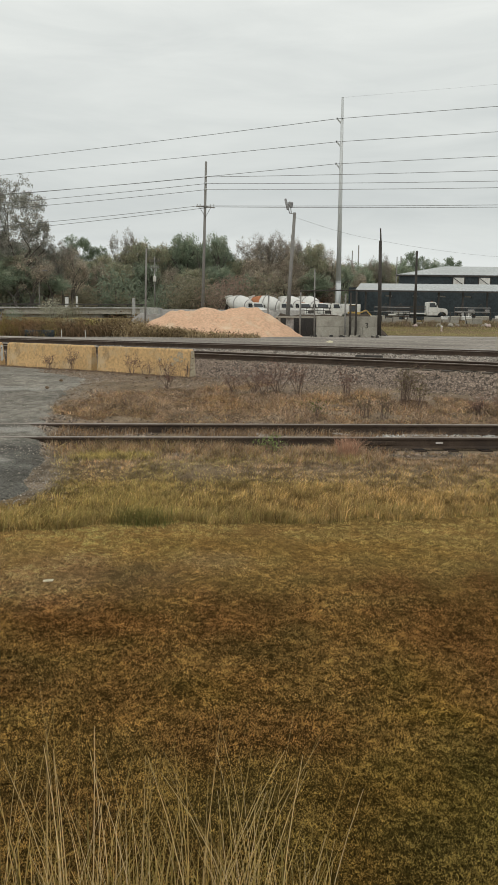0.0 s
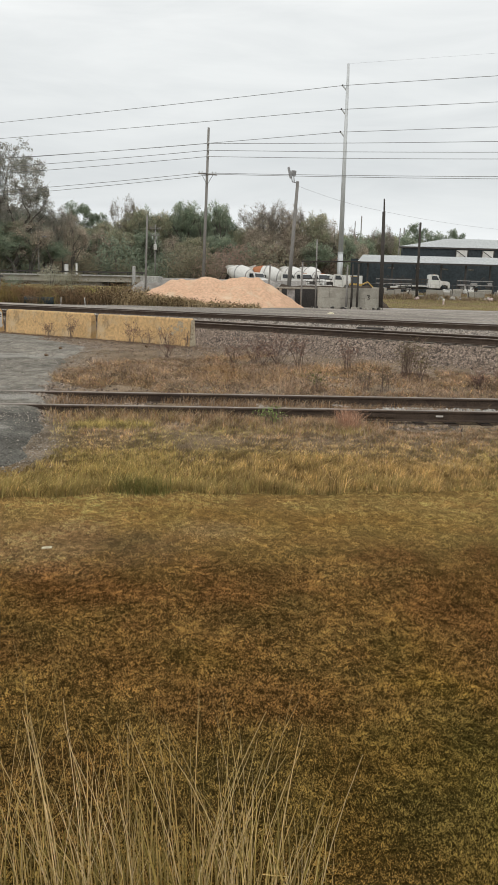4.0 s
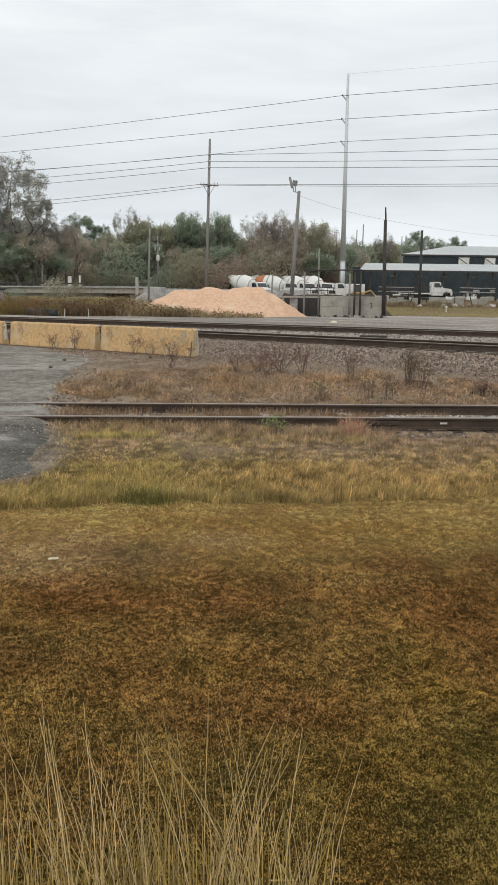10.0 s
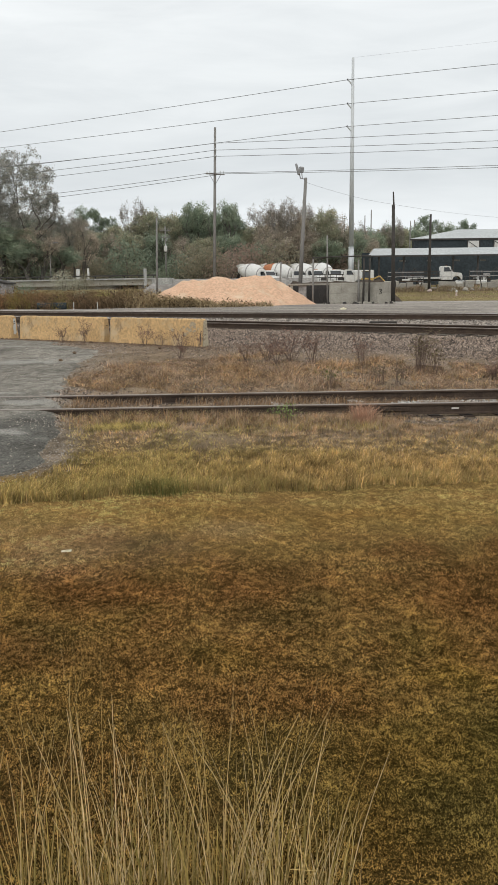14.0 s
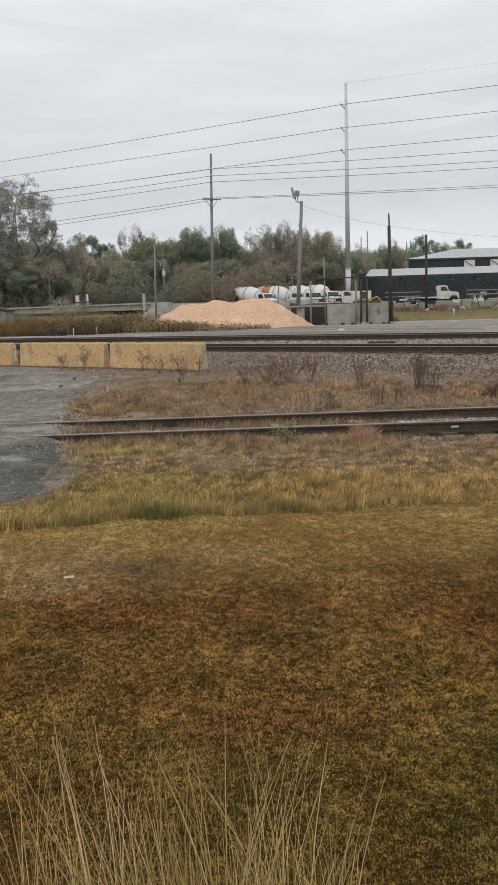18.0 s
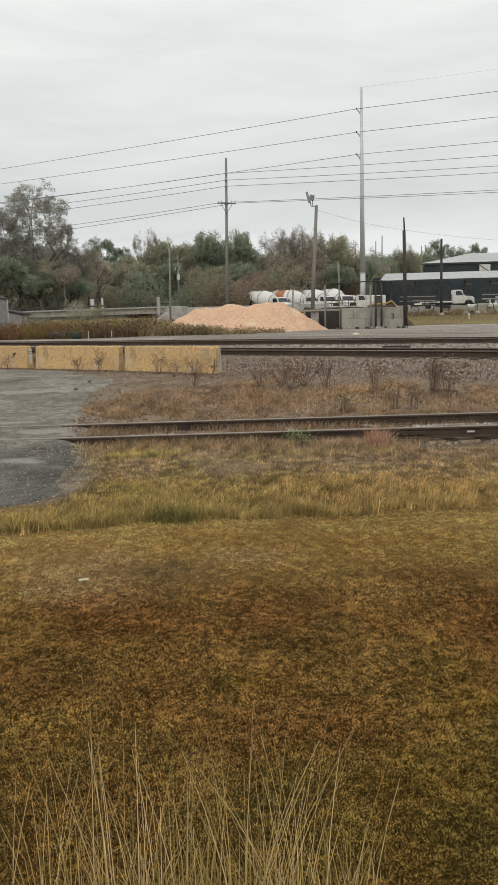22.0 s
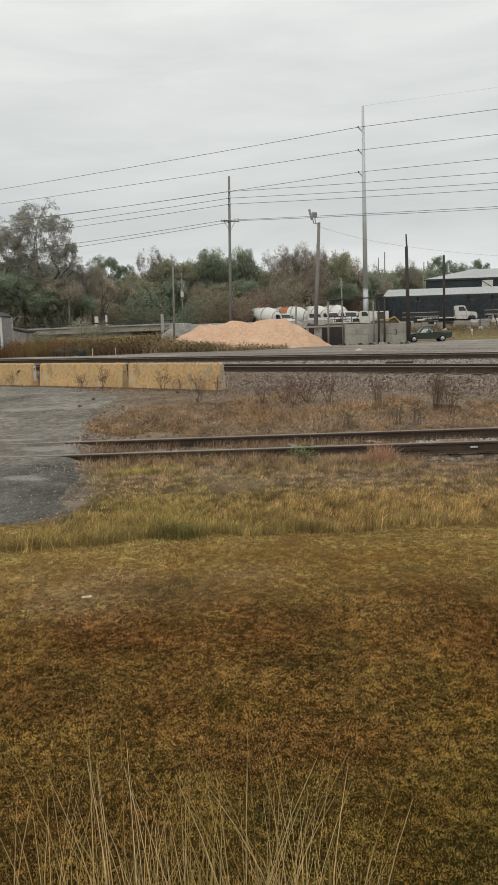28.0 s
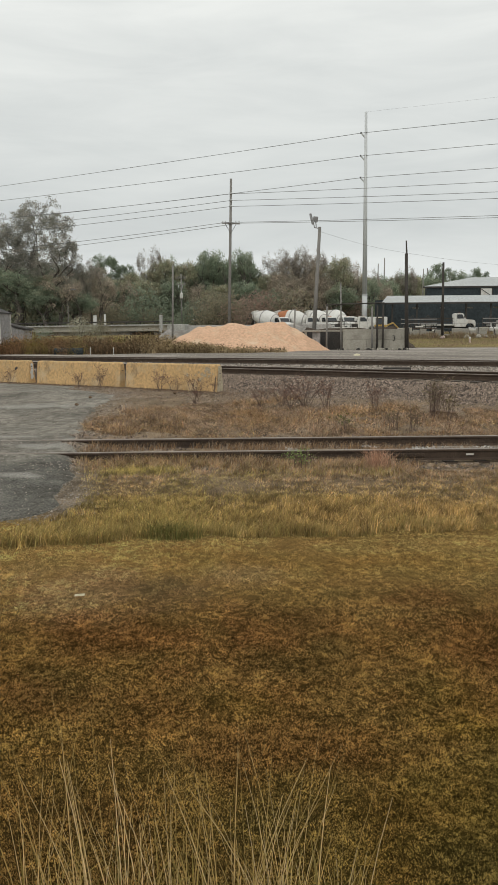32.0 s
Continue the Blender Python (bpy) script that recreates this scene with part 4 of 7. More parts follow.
    tagged(new("dry_weed_leaves", me), "small withered leaves and seed heads on the dry weeds", "weeds", kind="stuff")
    # tall weed belt beyond the main line
    n = 48000
    x = np.where(rng.random(n) < 0.965, rng.uniform(-46, -4, n), rng.uniform(-6, 1.0, n))
    front = np.interp(x, [-46, -21, -10, -3, 0], [57, 64.5, 66.5, 66.8, 67.2])
    deep = np.interp(x, [-46, -13, -10, -8.5, 0], [28, 28, 14, 2.2, 1.2])
    y = front + 1.2 * (wander(x, 0 * x, 1.5, 57) - 0.5) + rng.random(n) ** 1.7 * deep
    tall = np.interp(x, [-46, -10, -8, -4, -0.5, 1.5], [1.0, 0.95, 0.65, 0.45, 0.36, 0.25])
    h = rng.uniform(0.4, 1.45, n) * (0.35 + 1.1 * wander(x, y, 1.6, 54)) * tall
    c = pick([(0.25, 0.18, 0.11), (0.32, 0.215, 0.13), (0.21, 0.165, 0.105), (0.42, 0.285, 0.17), (0.15, 0.12, 0.085)], n, 0.35)
    g = (wander(x, y, 1.4, 55) > 0.8) & (h > 0.6)
    c[g] = pick([(0.40, 0.33, 0.13), (0.30, 0.27, 0.12)], g.sum())
    c = c * (0.86, 0.83, 0.80) * (0.35 + 0.95 * wander(x, y * 0.3, 1.1, 67))[:, None]
    c = c * (1 + np.array([(0.14, -0.04, -0.14)]) * (1 - step(x, -24, -17))[:, None])
    straw = rng.random(n) < 0.75 * step(x, -14, -9)
    c[straw] = pick([(0.52, 0.40, 0.22), (0.45, 0.34, 0.19), (0.58, 0.46, 0.29), (0.33, 0.25, 0.15)], straw.sum(), 0.3)
    blades("tall_weeds", x, y, h, rng.uniform(0.02, 0.05, n), lean_of(n, 0.8, h), c, "belt of tall brown and olive weeds", "weeds", seg=1)
    # pale straw standing before the sand
    m = 900
    sx, sy = rng.uniform(-11.5, 1.2, m), rng.uniform(66.0, 67.4, m)
    stand = wander(sx, sy, 0.7, 97) > 0.45
    sx, sy = sx[stand], sy[stand]
    sh = rng.uniform(0.3, 1.15, len(sx)) * np.interp(sx, [-11.5, -5, 1.2], [1.0, 0.9, 0.55])
    blades("straw_fringe", sx, sy, sh, rng.uniform(0.02, 0.04, len(sx)), lean_of(len(sx), 0.35, sh), pick([(0.52, 0.41, 0.25), (0.42, 0.32, 0.19), (0.60, 0.49, 0.32), (0.28, 0.21, 0.13)], len(sx)), "pale dry stalks standing before the sand heap", "weeds", seg=1)
    # small leaves and seed heads among them
    k = rng.integers(0, n, 60000)
    up = rng.random(60000) ** 0.7
    p = np.stack([x[k], y[k], land(x[k], y[k]) + h[k] * (0.2 + 0.85 * up)], -1) + rng.normal(0, 0.12, (60000, 3))
    v = p[:, None] + rng.normal(0, 0.06, (60000, 3, 3))
    me = raw_mesh("weed_foliage", v.reshape(-1, 3), np.arange(180000).reshape(-1, 3), "plant", np.repeat(c[k] * 0.8, 3, 0))
    tagged(new("weed_foliage", me), "dry leaves and seed heads among the tall weeds", "weeds", kind="stuff")
    # grass slope up to the truck yard
    n = 16000
    x, y = rng.uniform(12, 44, n), rng.uniform(81, 96, n)
    h = rng.uniform(0.04, 0.13, n) * (1 + 1.2 * step(y, 88, 92))
    c = pick([(0.40, 0.32, 0.15), (0.33, 0.28, 0.13), (0.44, 0.33, 0.20), (0.33, 0.25, 0.17)], n)
    low = (y < 86.5 + 2 * wander(x, y, 3, 65))
    c[low] = pick([(0.36, 0.325, 0.15), (0.43, 0.36, 0.19), (0.32, 0.30, 0.13)], low.sum())
    worn = wander(x, 2.5 * y, 3.5, 98) + 0.25 * rng.random(n) + 0.25 * step(x, 20, 30) > 0.72
    c[worn] = pick([(0.36, 0.26, 0.18), (0.42, 0.31, 0.22), (0.30, 0.22, 0.15)], worn.sum())
    m = 13000
    wx, wy = rng.uniform(13, 44, m), rng.normal(91.0, 0.7, m)
    wh = rng.uniform(0.2, 0.85, m) * (0.3 + wander(wx, wy, 1.5, 66))
    blades("yard_weeds", wx, wy, wh, rng.uniform(0.03, 0.07, m), lean_of(m, 0.6, wh), pick([(0.30, 0.22, 0.15), (0.38, 0.28, 0.19), (0.24, 0.18, 0.12), (0.34, 0.30, 0.17)], m, 0.3), "brown weeds along the broken block wall", "weeds")
    blades("slope_grass", x, y, h, np.full(n, 0.06), lean_of(n, 0.5, h), c, "yellowing grass on the slope below the yard", "grass")


build_lawn()
build_grasses()


def weed_plant(name, x, y, height, spread, n, cols, label, stem="dark", leafy=6):
    """A branching dry weed: stems with twigs and small leaves."""
    z = float(land(x, y))
    ob = thing(name, x, y, z, 0, label, "weed", "weeds by the tracks")
    leaf, twigs = [], Shape()
    for k in range(n):
        s = Shape()
        a, r = random.uniform(0, 6.28), random.uniform(0.1, 1) * spread
        h = height * random.uniform(0.55, 1.0)
        p0 = Vector((random.gauss(0, 0.05), random.gauss(0, 0.05), -0.02))
        p1 = p0 + Vector((math.cos(a) * r * 0.4, math.sin(a) * r * 0.4, h * 0.5))
        p2 = p0 + Vector((math.cos(a) * r, math.sin(a) * r, h))
        s.tube(p0, p1, 0.008, 0.006, 4, False).tube(p1, p2, 0.006, 0.003, 4, False)
        for j in range(leafy + 1):
            q = p1.lerp(p2, random.random())
            e = q + Vector((random.gauss(0, 1), random.gauss(0, 1), random.uniform(0.2, 1.2))) * 0.11
            twigs.tube(q, e, 0.0035, 0.002, 3, False)
            leaf += [q.lerp(e, 0.5), e]
        part("stem", s, stem, ob)
    tagged(part("twig_spray", twigs, stem, ob), kind="stuff")
    if cols:
        m = len(leaf) * 2
        c = np.array([leaf[i // 2] for i in range(m)]) + rng.normal(0, 0.025, (m, 3))
        v = c[:, None] + rng.normal(0, 0.013, (m, 3, 3))
        me = raw_mesh("leaves", v.reshape(-1, 3), np.arange(3 * m).reshape(-1, 3), "plant", np.repeat(pick(cols, m), 3, 0))
        tagged(part("foliage", me, "plant", ob), kind="stuff")
    return ob


material("dry_stem", (0.16, 0.112, 0.088), (0.23, 0.165, 0.13), 8, 0.9, 0.2, 60)
BROWN = [(0.26, 0.155, 0.125), (0.33, 0.20, 0.15), (0.19, 0.12, 0.095)]
DULL = [(0.19, 0.165, 0.09), (0.24, 0.19, 0.11)]
WEEDS = [(3.45, 16.6, 0.95, 0.3, 20, DULL), (3.7, 16.35, 0.75, 0.22, 10, DULL), (2.35, 17.9, 0.8, 0.3, 10, BROWN), (0.75, 18.6, 0.85, 0.6, 18, BROWN), (0.4, 18.2, 0.6, 0.45, 10, BROWN), (-0.3, 18.7, 0.6, 0.4, 8, BROWN),
         (0.2, 18.9, 0.7, 0.5, 12, BROWN), (1.3, 18.4, 0.8, 0.5, 12, BROWN), (2.4, 15.3, 0.5, 0.12, 7, DULL), (2.75, 15.2, 0.48, 0.1, 6, DULL), (1.4, 15.0, 0.4, 0.1, 5, [(0.14, 0.17, 0.05)]),
         (-1.75, 22.25, 0.5, 0.22, 5, BROWN), (-2.4, 22.75, 0.6, 0.3, 7, BROWN), (-3.0, 23.1, 0.45, 0.2, 4, BROWN), (-3.5, 23.2, 0.6, 0.3, 8, BROWN), (-5.6, 24.6, 0.75, 0.3, 9, BROWN), (-6.4, 24.9, 0.6, 0.25, 7, BROWN), (-9.2, 26.5, 0.6, 0.3, 6, BROWN),
         (4.8, 15.6, 0.4, 0.3, 12, BROWN), (5.4, 15.9, 0.45, 0.3, 12, BROWN), (-2.0, 19.5, 0.5, 0.35, 9, BROWN)]
for x, y, h, r, n, cols in WEEDS:
    weed_plant("dry_weed", x, y, h, r, n, cols, "dry branching brown weed among stones", "dry_stem")
n = 520
x, y = rng.normal(1.57, 0.085, n), rng.normal(11.4, 0.06, n)
h = rng.uniform(0.14, 0.38, n)
blades("red_tuft", x, y, h, np.full(n, 0.005), lean_of(n, 0.65, h), pick([(0.62, 0.37, 0.25), (0.52, 0.29, 0.19), (0.68, 0.48, 0.34), (0.44, 0.29, 0.20)], n), "reddish dry grass tuft against the siding rail", "grass")
weed_plant("green_weed", 0.42, 11.3, 0.30, 0.06, 10, [(0.24, 0.34, 0.11), (0.30, 0.38, 0.14)], "bright green leafy weed by the siding", "dry_stem", 4)


def straw_clump(x, y, n, spread, tall, label):
    """A clump of long straw stalks, rooted at one place so that the wind can tip it."""
    z = float(land(x, y))
    ob = thing("tall_grass_clump", x, y, z, 0, label, "grass clump", "tall dry grass near the viewer")
    stalks, tone = [], []
    for k in range(n):
        p = Vector((random.gauss(0, 1) * spread, random.gauss(0, 0.10), 0))
        h = tall * (0.4 + 0.62 * random.random() ** 1.6)
        a, b = (p.x / max(spread, 0.01)) * 0.09 + random.gauss(0, 0.17), random.gauss(0, 0.09)
        w = random.uniform(0.0013, 0.0034)
        pts = [p + Vector((a * h * u ** 1.7, b * h * u ** 1.7, h * u)) for u in (0, 0.25, 0.5, 0.75, 1.0)]
        stalks.append((pts, w))
        c = random.choice([(0.64, 0.47, 0.22), (0.56, 0.40, 0.16), (0.72, 0.55, 0.29), (0.44, 0.315, 0.12), (0.33, 0.24, 0.09), (0.68, 0.53, 0.31), (0.60, 0.45, 0.23)])
        tone.append(c)
    v, f, t = [], [], []
    for (pts, w), c in zip(stalks, tone):
        k0 = len(v)
        for i, q in enumerate(pts):
            r = w * (1 - 0.75 * i / 4)
            for j in range(3):
                v.append((q.x + r * math.cos(2.094 * j), q.y + r * math.sin(2.094 * j), q.z))
                t.append(c)
        for i in range(4):
            for j in range(3):
                a0, b0 = k0 + 3 * i + j, k0 + 3 * i + (j + 1) % 3
                f.append((a0, b0, b0 + 3, a0 + 3))
    part("straw", raw_mesh("straw", np.array(v), np.array(f), "plant", np.array(t)), "plant", ob)
    # basal leaves, arching
    m = n * 2
    p = np.stack([rng.normal(0, spread, m), rng.normal(0, 0.12, m)], -1)
    h = rng.uniform(0.2, 0.55, m) * tall
    l = lean_of(m, 0.35, h)
    side = np.stack([rng.normal(0, 0.0013, m), rng.normal(0, 0.0013, m), 0 * h], -1)
    foot = np.c_[p, 0 * h]
    mid, tip = foot + np.c_[l * 0.35, h * 0.65], foot + np.c_[l, h]
    co = np.stack([foot - side, foot + side, mid - side, mid + side, tip], 1)
    tri = np.array([(0, 1, 3), (0, 3, 2), (2, 3, 4)])
    cols = 1.2 * pick([(0.34, 0.25, 0.08), (0.22, 0.17, 0.05), (0.45, 0.33, 0.13), (0.16, 0.125, 0.045)], m)
    part("foliage", raw_mesh("foliage", co.reshape(-1, 3), (tri[None] + 5 * np.arange(m)[:, None, None]).reshape(-1, 3), "plant", np.repeat(cols, 5, 0)), "plant", ob)
    return ob


random.seed(5)
CLUMPS = [straw_clump(x, y, n, s, tall, "long straw-coloured grass stalks swaying in the wind") for x, y, n, s, tall in
          [(-0.82, 2.3, 20, 0.10, 0.92), (-0.60, 2.22, 40, 0.09, 1.0), (-0.38, 2.25, 54, 0.10, 0.96), (-0.16, 2.22, 52, 0.10, 0.93), (0.05, 2.25, 44, 0.09, 0.92), (0.21, 2.3, 20, 0.08, 0.76)]]
scrap = Shape().add([(-0.05, -0.02, 0.0), (0.05, -0.025, 0.004), (0.055, 0.02, 0.03), (-0.01, 0.03, 0.018), (-0.05, 0.02, 0.022), (0, 0, 0.035)], [(0, 1, 5), (1, 2, 5), (2, 3, 5), (3, 4, 5), (4, 0, 5)])
o = solid("litter", scrap, "litter_paper", "crumpled white paper scrap lying on the turf", "litter")
o.matrix_basis = pose(-1.61, 6.0, float(land(-1.61, 6.0)) + 0.012, 0, 0, 10) @ Matrix.Diagonal((0.8, 0.45, 0.5, 1))

scrap = Shape().add([(-0.22, -0.1, 0.0), (0.2, -0.12, 0.01), (0.25, 0.1, 0.08), (-0.05, 0.15, 0.04), (-0.24, 0.1, 0.07), (0, 0, 0.16)], [(0, 1, 5), (1, 2, 5), (2, 3, 5), (3, 4, 5), (4, 0, 5)])
o = solid("litter", scrap, "litter_paper", "white plastic sheet scrap lying on the yard", "litter")
o.matrix_basis = pose(5.85, 54.4, float(land(5.85, 54.4)) + 0.035)

for x, y, r in ((-5.01, 20.75, 0.05), (-4.95, 19.03, 0.045), (-2.86, 22.0, 0.05)):
    clod = Shape().lathe([(-0.5 * r, 0.55 * r), (0.0, 1.1 * r), (0.5 * r, 0.9 * r), (0.85 * r, 0.35 * r)], (0, 0, 0.4 * r), (0.2, 0.1, 1), 8)
    clod.v = [(v[0] * random.uniform(0.8, 1.25), v[1] * random.uniform(0.8, 1.25), v[2] * random.uniform(0.85, 1.15)) for v in clod.v]
    o = solid("dirt_clod", clod, "dead_leaf", "dark clod of dirt lying by the road", "dirt clod", "clods by the road")
    o.matrix_basis = pose(x, y, float(land(x, y)) + 0.03)
board = solid("timber_board", Shape().box((0, 0, 0.04), (0.62, 0.14, 0.07), Euler((0.1, 0.06, 0)).to_matrix(), 0.008), "dead_leaf", "dark rotten board lying among the weeds", "board")
board.matrix_basis = pose(3.78, 17.1, float(land(3.78, 17.1)) + 0.03, 0, 0, -12)


# ---- sand heap ----
def build_heap():
    xs, ys = np.linspace(-12, 6.2, 120), np.linspace(64.5, 81, 76)
    gx, gy = np.meshgrid(xs, ys)
    x, y = gx.ravel(), gy.ravel()
    ridge = np.interp(x, [-10.7, -9.2, -7.5, -5.4, -4.2, -2.4, -0.9, -0.2, 0.8, 1.85, 2.92, 4.1, 5.25, 6.2], [0.05, 1.2, 2.15, 2.35, 2.5, 2.45, 2.7, 2.78, 2.5, 2.1, 1.5, 0.78, 0.05, -0.4])
    d = np.abs(y - 72.6 - 0.8 * (wander(x, 0 * x, 2.2, 61) - 0.5))
    z = ridge - np.maximum(d - 0.4, 0) * 0.6 + (0.4 * (wander(x, y, 1.3, 62) - 0.5) + 0.45 * (wander(x + 0.3 * y, y * 0.22, 0.8, 68) - 0.5)) * step(ridge, 0.9, 2.4) + 0.13 * (wander(x, y, 0.45, 63) - 0.5)
    z = np.maximum(z, -0.25)
    n = len(xs)
    k = (np.arange(len(ys) - 1)[:, None] * n + np.arange(n - 1)[None]).ravel()
    me = raw_mesh("sand_mound", np.c_[x, y, z], np.c_[k, k + 1, k + n + 1, k + n], "sand")
    me.shade_smooth()
    tagged(new("sand_mound", me), "large heap of peach-coloured sand", "sand heap")


build_heap()


# ---- block bunker wall ----
def build_bunker():
    ob = thing("wall_bunker", 0, 74.0, 0, 0, "grey concrete block retaining wall with a dark open bay", "wall", kind="structure")
    for row in range(2):
        x, k = 6.6, 0
        first = 1.1 if row % 2 else 2.2
        while x < 12.5:
            w = min(first, 12.62 - x)
            if w > 0.3:
                part("block", Shape().box((x + w / 2, random.uniform(-0.012, 0.012), 0.49 + 0.985 * row), (w - 0.012, 0.75, 0.975), bevel=0.012), "concrete", ob)
            x, first = x + first, 2.2
    part("lintel", Shape().box((5.2, 0.2, 1.83), (4.9, 0.35, 0.16), bevel=0.02), "concrete", ob, "pale concrete slab edge over the bay")
    # the recess gets its shade from a dark-coloured back
    part("bay_back", Shape().box((5.2, 1.6, 0.85), (4.9, 0.2, 1.8)), "dark_metal", ob, "bay back coloured dark for the shade of the recess")
    part("bay_side", Shape().box((3.1, 0.9, 0.85), (0.2, 1.6, 1.8)), "concrete", ob)
    for x in (4.1,):
        part("bay_panel", Shape().box((x, 0.3, 0.9), (0.75, 0.12, 1.7), bevel=0.015), "shed_panel", ob, "weathered grey bay panel")
    # the painted figure on the end block
    stroke = [(11.36 + 0.7 * (a - 11.2), 1.1 + 0.7 * (b - 1.16)) for a, b in [(11.02, 1.46), (11.3, 1.50), (11.38, 1.36), (11.2, 1.22), (11.36, 1.10), (11.34, 0.92), (11.15, 0.84), (11.06, 0.92)]]
    s = Shape()
    for a, b in zip(stroke, stroke[1:]):
        s.tube((a[0], -0.385, a[1]), (b[0], -0.385, b[1]), 0.035, n=6)
    part("painted_figure", s, "dark_wood", ob, "black hand-painted figure 3")
    for k in range(26):
        x = random.uniform(6, 12.6)
        part("rubble", Shape().box((x, -0.55 - random.random() * 0.5, 0.06), (random.uniform(0.15, 0.5), 0.3, random.uniform(0.1, 0.3)), Euler((0.3, 0.2, random.random() * 3)).to_matrix(), 0.03), "concrete" if k % 3 else "dark_metal", ob)
    return ob


build_bunker()


def build_gravel_slope():
    """Dumped grey gravel against the near end of the bridge."""
    xs, ys = np.linspace(-15.6, -6, 54), np.linspace(80.5, 88.5, 34)
    gx, gy = np.meshgrid(xs, ys)
    x, y = gx.ravel(), gy.ravel()
    ridge = np.interp(x, [-15.6, -14.4, -12.8, -11.4, -9, -6], [-0.2, 0.3, 1.3, 1.95, 1.9, 1.0])
    z = ridge - np.maximum(np.abs(y - 84.5) - 0.3, 0) * 0.62 + 0.5 * (wander(x, y, 0.8, 95) - 0.5) + 0.2 * (wander(x, y, 0.3, 96) - 0.5)
    k = (np.arange(33)[:, None] * 54 + np.arange(53)[None]).ravel()
    me = raw_mesh("gravel_mound", np.c_[x, y, np.maximum(z, -0.2)], np.c_[k, k + 1, k + 55, k + 54], "lot_gravel")
    tagged(new("gravel_mound", me), "grey gravel mound dumped beside the sand heap", "gravel mound")


build_gravel_slope()


def build_mound():
    xs, ys = np.linspace(2, 14.5, 50), np.linspace(79.5, 86, 20)
    gx, gy = np.meshgrid(xs, ys)
    x, y = gx.ravel(), gy.ravel()
    z = np.minimum(np.interp(x, [2, 3.5, 13, 14.5], [0, 2.1, 2.15, 0]), 2.7 - np.abs(y - 83) * 0.75) + 0.35 * (wander(x, y, 1.1, 91) - 0.5)
    k = (np.arange(19)[:, None] * 50 + np.arange(49)[None]).ravel()
    me = raw_mesh("soil_mound", np.c_[x, y, np.maximum(z, -0.2)], np.c_[k, k + 1, k + 51, k + 50], "dark_soil")
    tagged(new("soil_mound", me), "dark soil mound behind the block wall", "soil mound")


material("dark_soil", (0.07, 0.055, 0.043), (0.11, 0.088, 0.07), 0.6, 0.95, 0.6, 6, spec=0.05)
build_mound()


def post(name, x, y, z, top, r, mat, label, category, lean=0.0, n=8, group="utility poles"):
    """An upright round post; lean: how far its top is off its foot along x."""
    ob = thing(name, x, y, z, 0, label, category, group)
    part("shaft", Shape().tube((0, 0, -0.3), (lean, 0, top - z), r, r * 0.72, n), mat, ob, smooth=True)
    return ob


post_b = post("utility_pole", 12.58, 73.5, 0, 8.9, 0.20, "dark_wood", "dark weathered wooden pole standing at the wall's end", "utility pole", -0.22)
part("pole_top", Shape().tube((-0.17, 0, 8.6), (-0.25, 0, 10.05), 0.09, 0.06, 6), "dark_wood", post_b, "split thinner tip")
for x, x1, top in ((1.9, 2.08, 3.93), (6.37, 6.29, 6.28), (9.72, 9.72, 4.15), (10.26, 10.26, 4.16), (9.28, 9.22, 4.04)):
    post("fence_post", x, 73.2 if x > 6 else 74.9, 0, top, 0.11 if top < 6 else 0.08, "dark_wood" if x > 9.5 else "pole_wood", "dark weathered timber post by the bunker wall", "post", x1 - x, 7, "posts by the bunker")
post("fence_post", 5.0, 73.2, 0, 4.2, 0.10, "pole_wood", "dark weathered timber post by the bunker wall", "post", 0.02, 7, "posts by the bunker")
beam = Shape().tube((4.9, 73.12, 4.25), (7.6, 73.12, 4.33), 0.06, n=6).tube((7.6, 73.12, 4.33), (10.35, 73.12, 4.38), 0.06, n=6)
solid("cross_beam", beam, "dark_wood", "dark timber beams across the posts", "beam")


# ---- utility poles and lines ----
def build_pole_a():
    ob = thing("utility_pole", -4.9, 85, 0.4, 0, "tall grey wooden utility pole with a crossarm", "utility pole", "utility poles")
    part("shaft", Shape().tube((0, 0, -0.6), (0.42, 0, 17.6), 0.19, 0.12, 10), "pole_wood", ob, smooth=True)
    arm = part("crossarm", Shape().box((0.36, -0.18, 12.95), (2.0, 0.11, 0.13), Euler((0, radians(3), 0)).to_matrix(), 0.01), "pole_wood", ob)
    for x in (-0.5, -0.2, 0.9, 1.25):
        part("insulator", Shape().lathe([(0, 0.03), (0.06, 0.06), (0.12, 0.05), (0.2, 0.06), (0.24, 0.02)], (x, -0.18, 13.0), (0, 0, 1), 8), "steel_pole", arm, "grey insulator")
    for s in (-1, 1):
        part("brace", Shape().tube((0.36 + s * 0.6, -0.2, 12.9), (0.34, -0.16, 11.9), 0.025, n=6), "dark_metal", ob)
    for z in (16.0, 15.33, 14.7):
        part("insulator", Shape().lathe([(0, 0.04), (0.1, 0.09), (0.2, 0.06), (0.3, 0.09), (0.36, 0.03)], (0.40, -0.12, z), (0.2, -1, 0.2), 8), "steel_pole", ob, "side post insulator")
    return ob


build_pole_a()


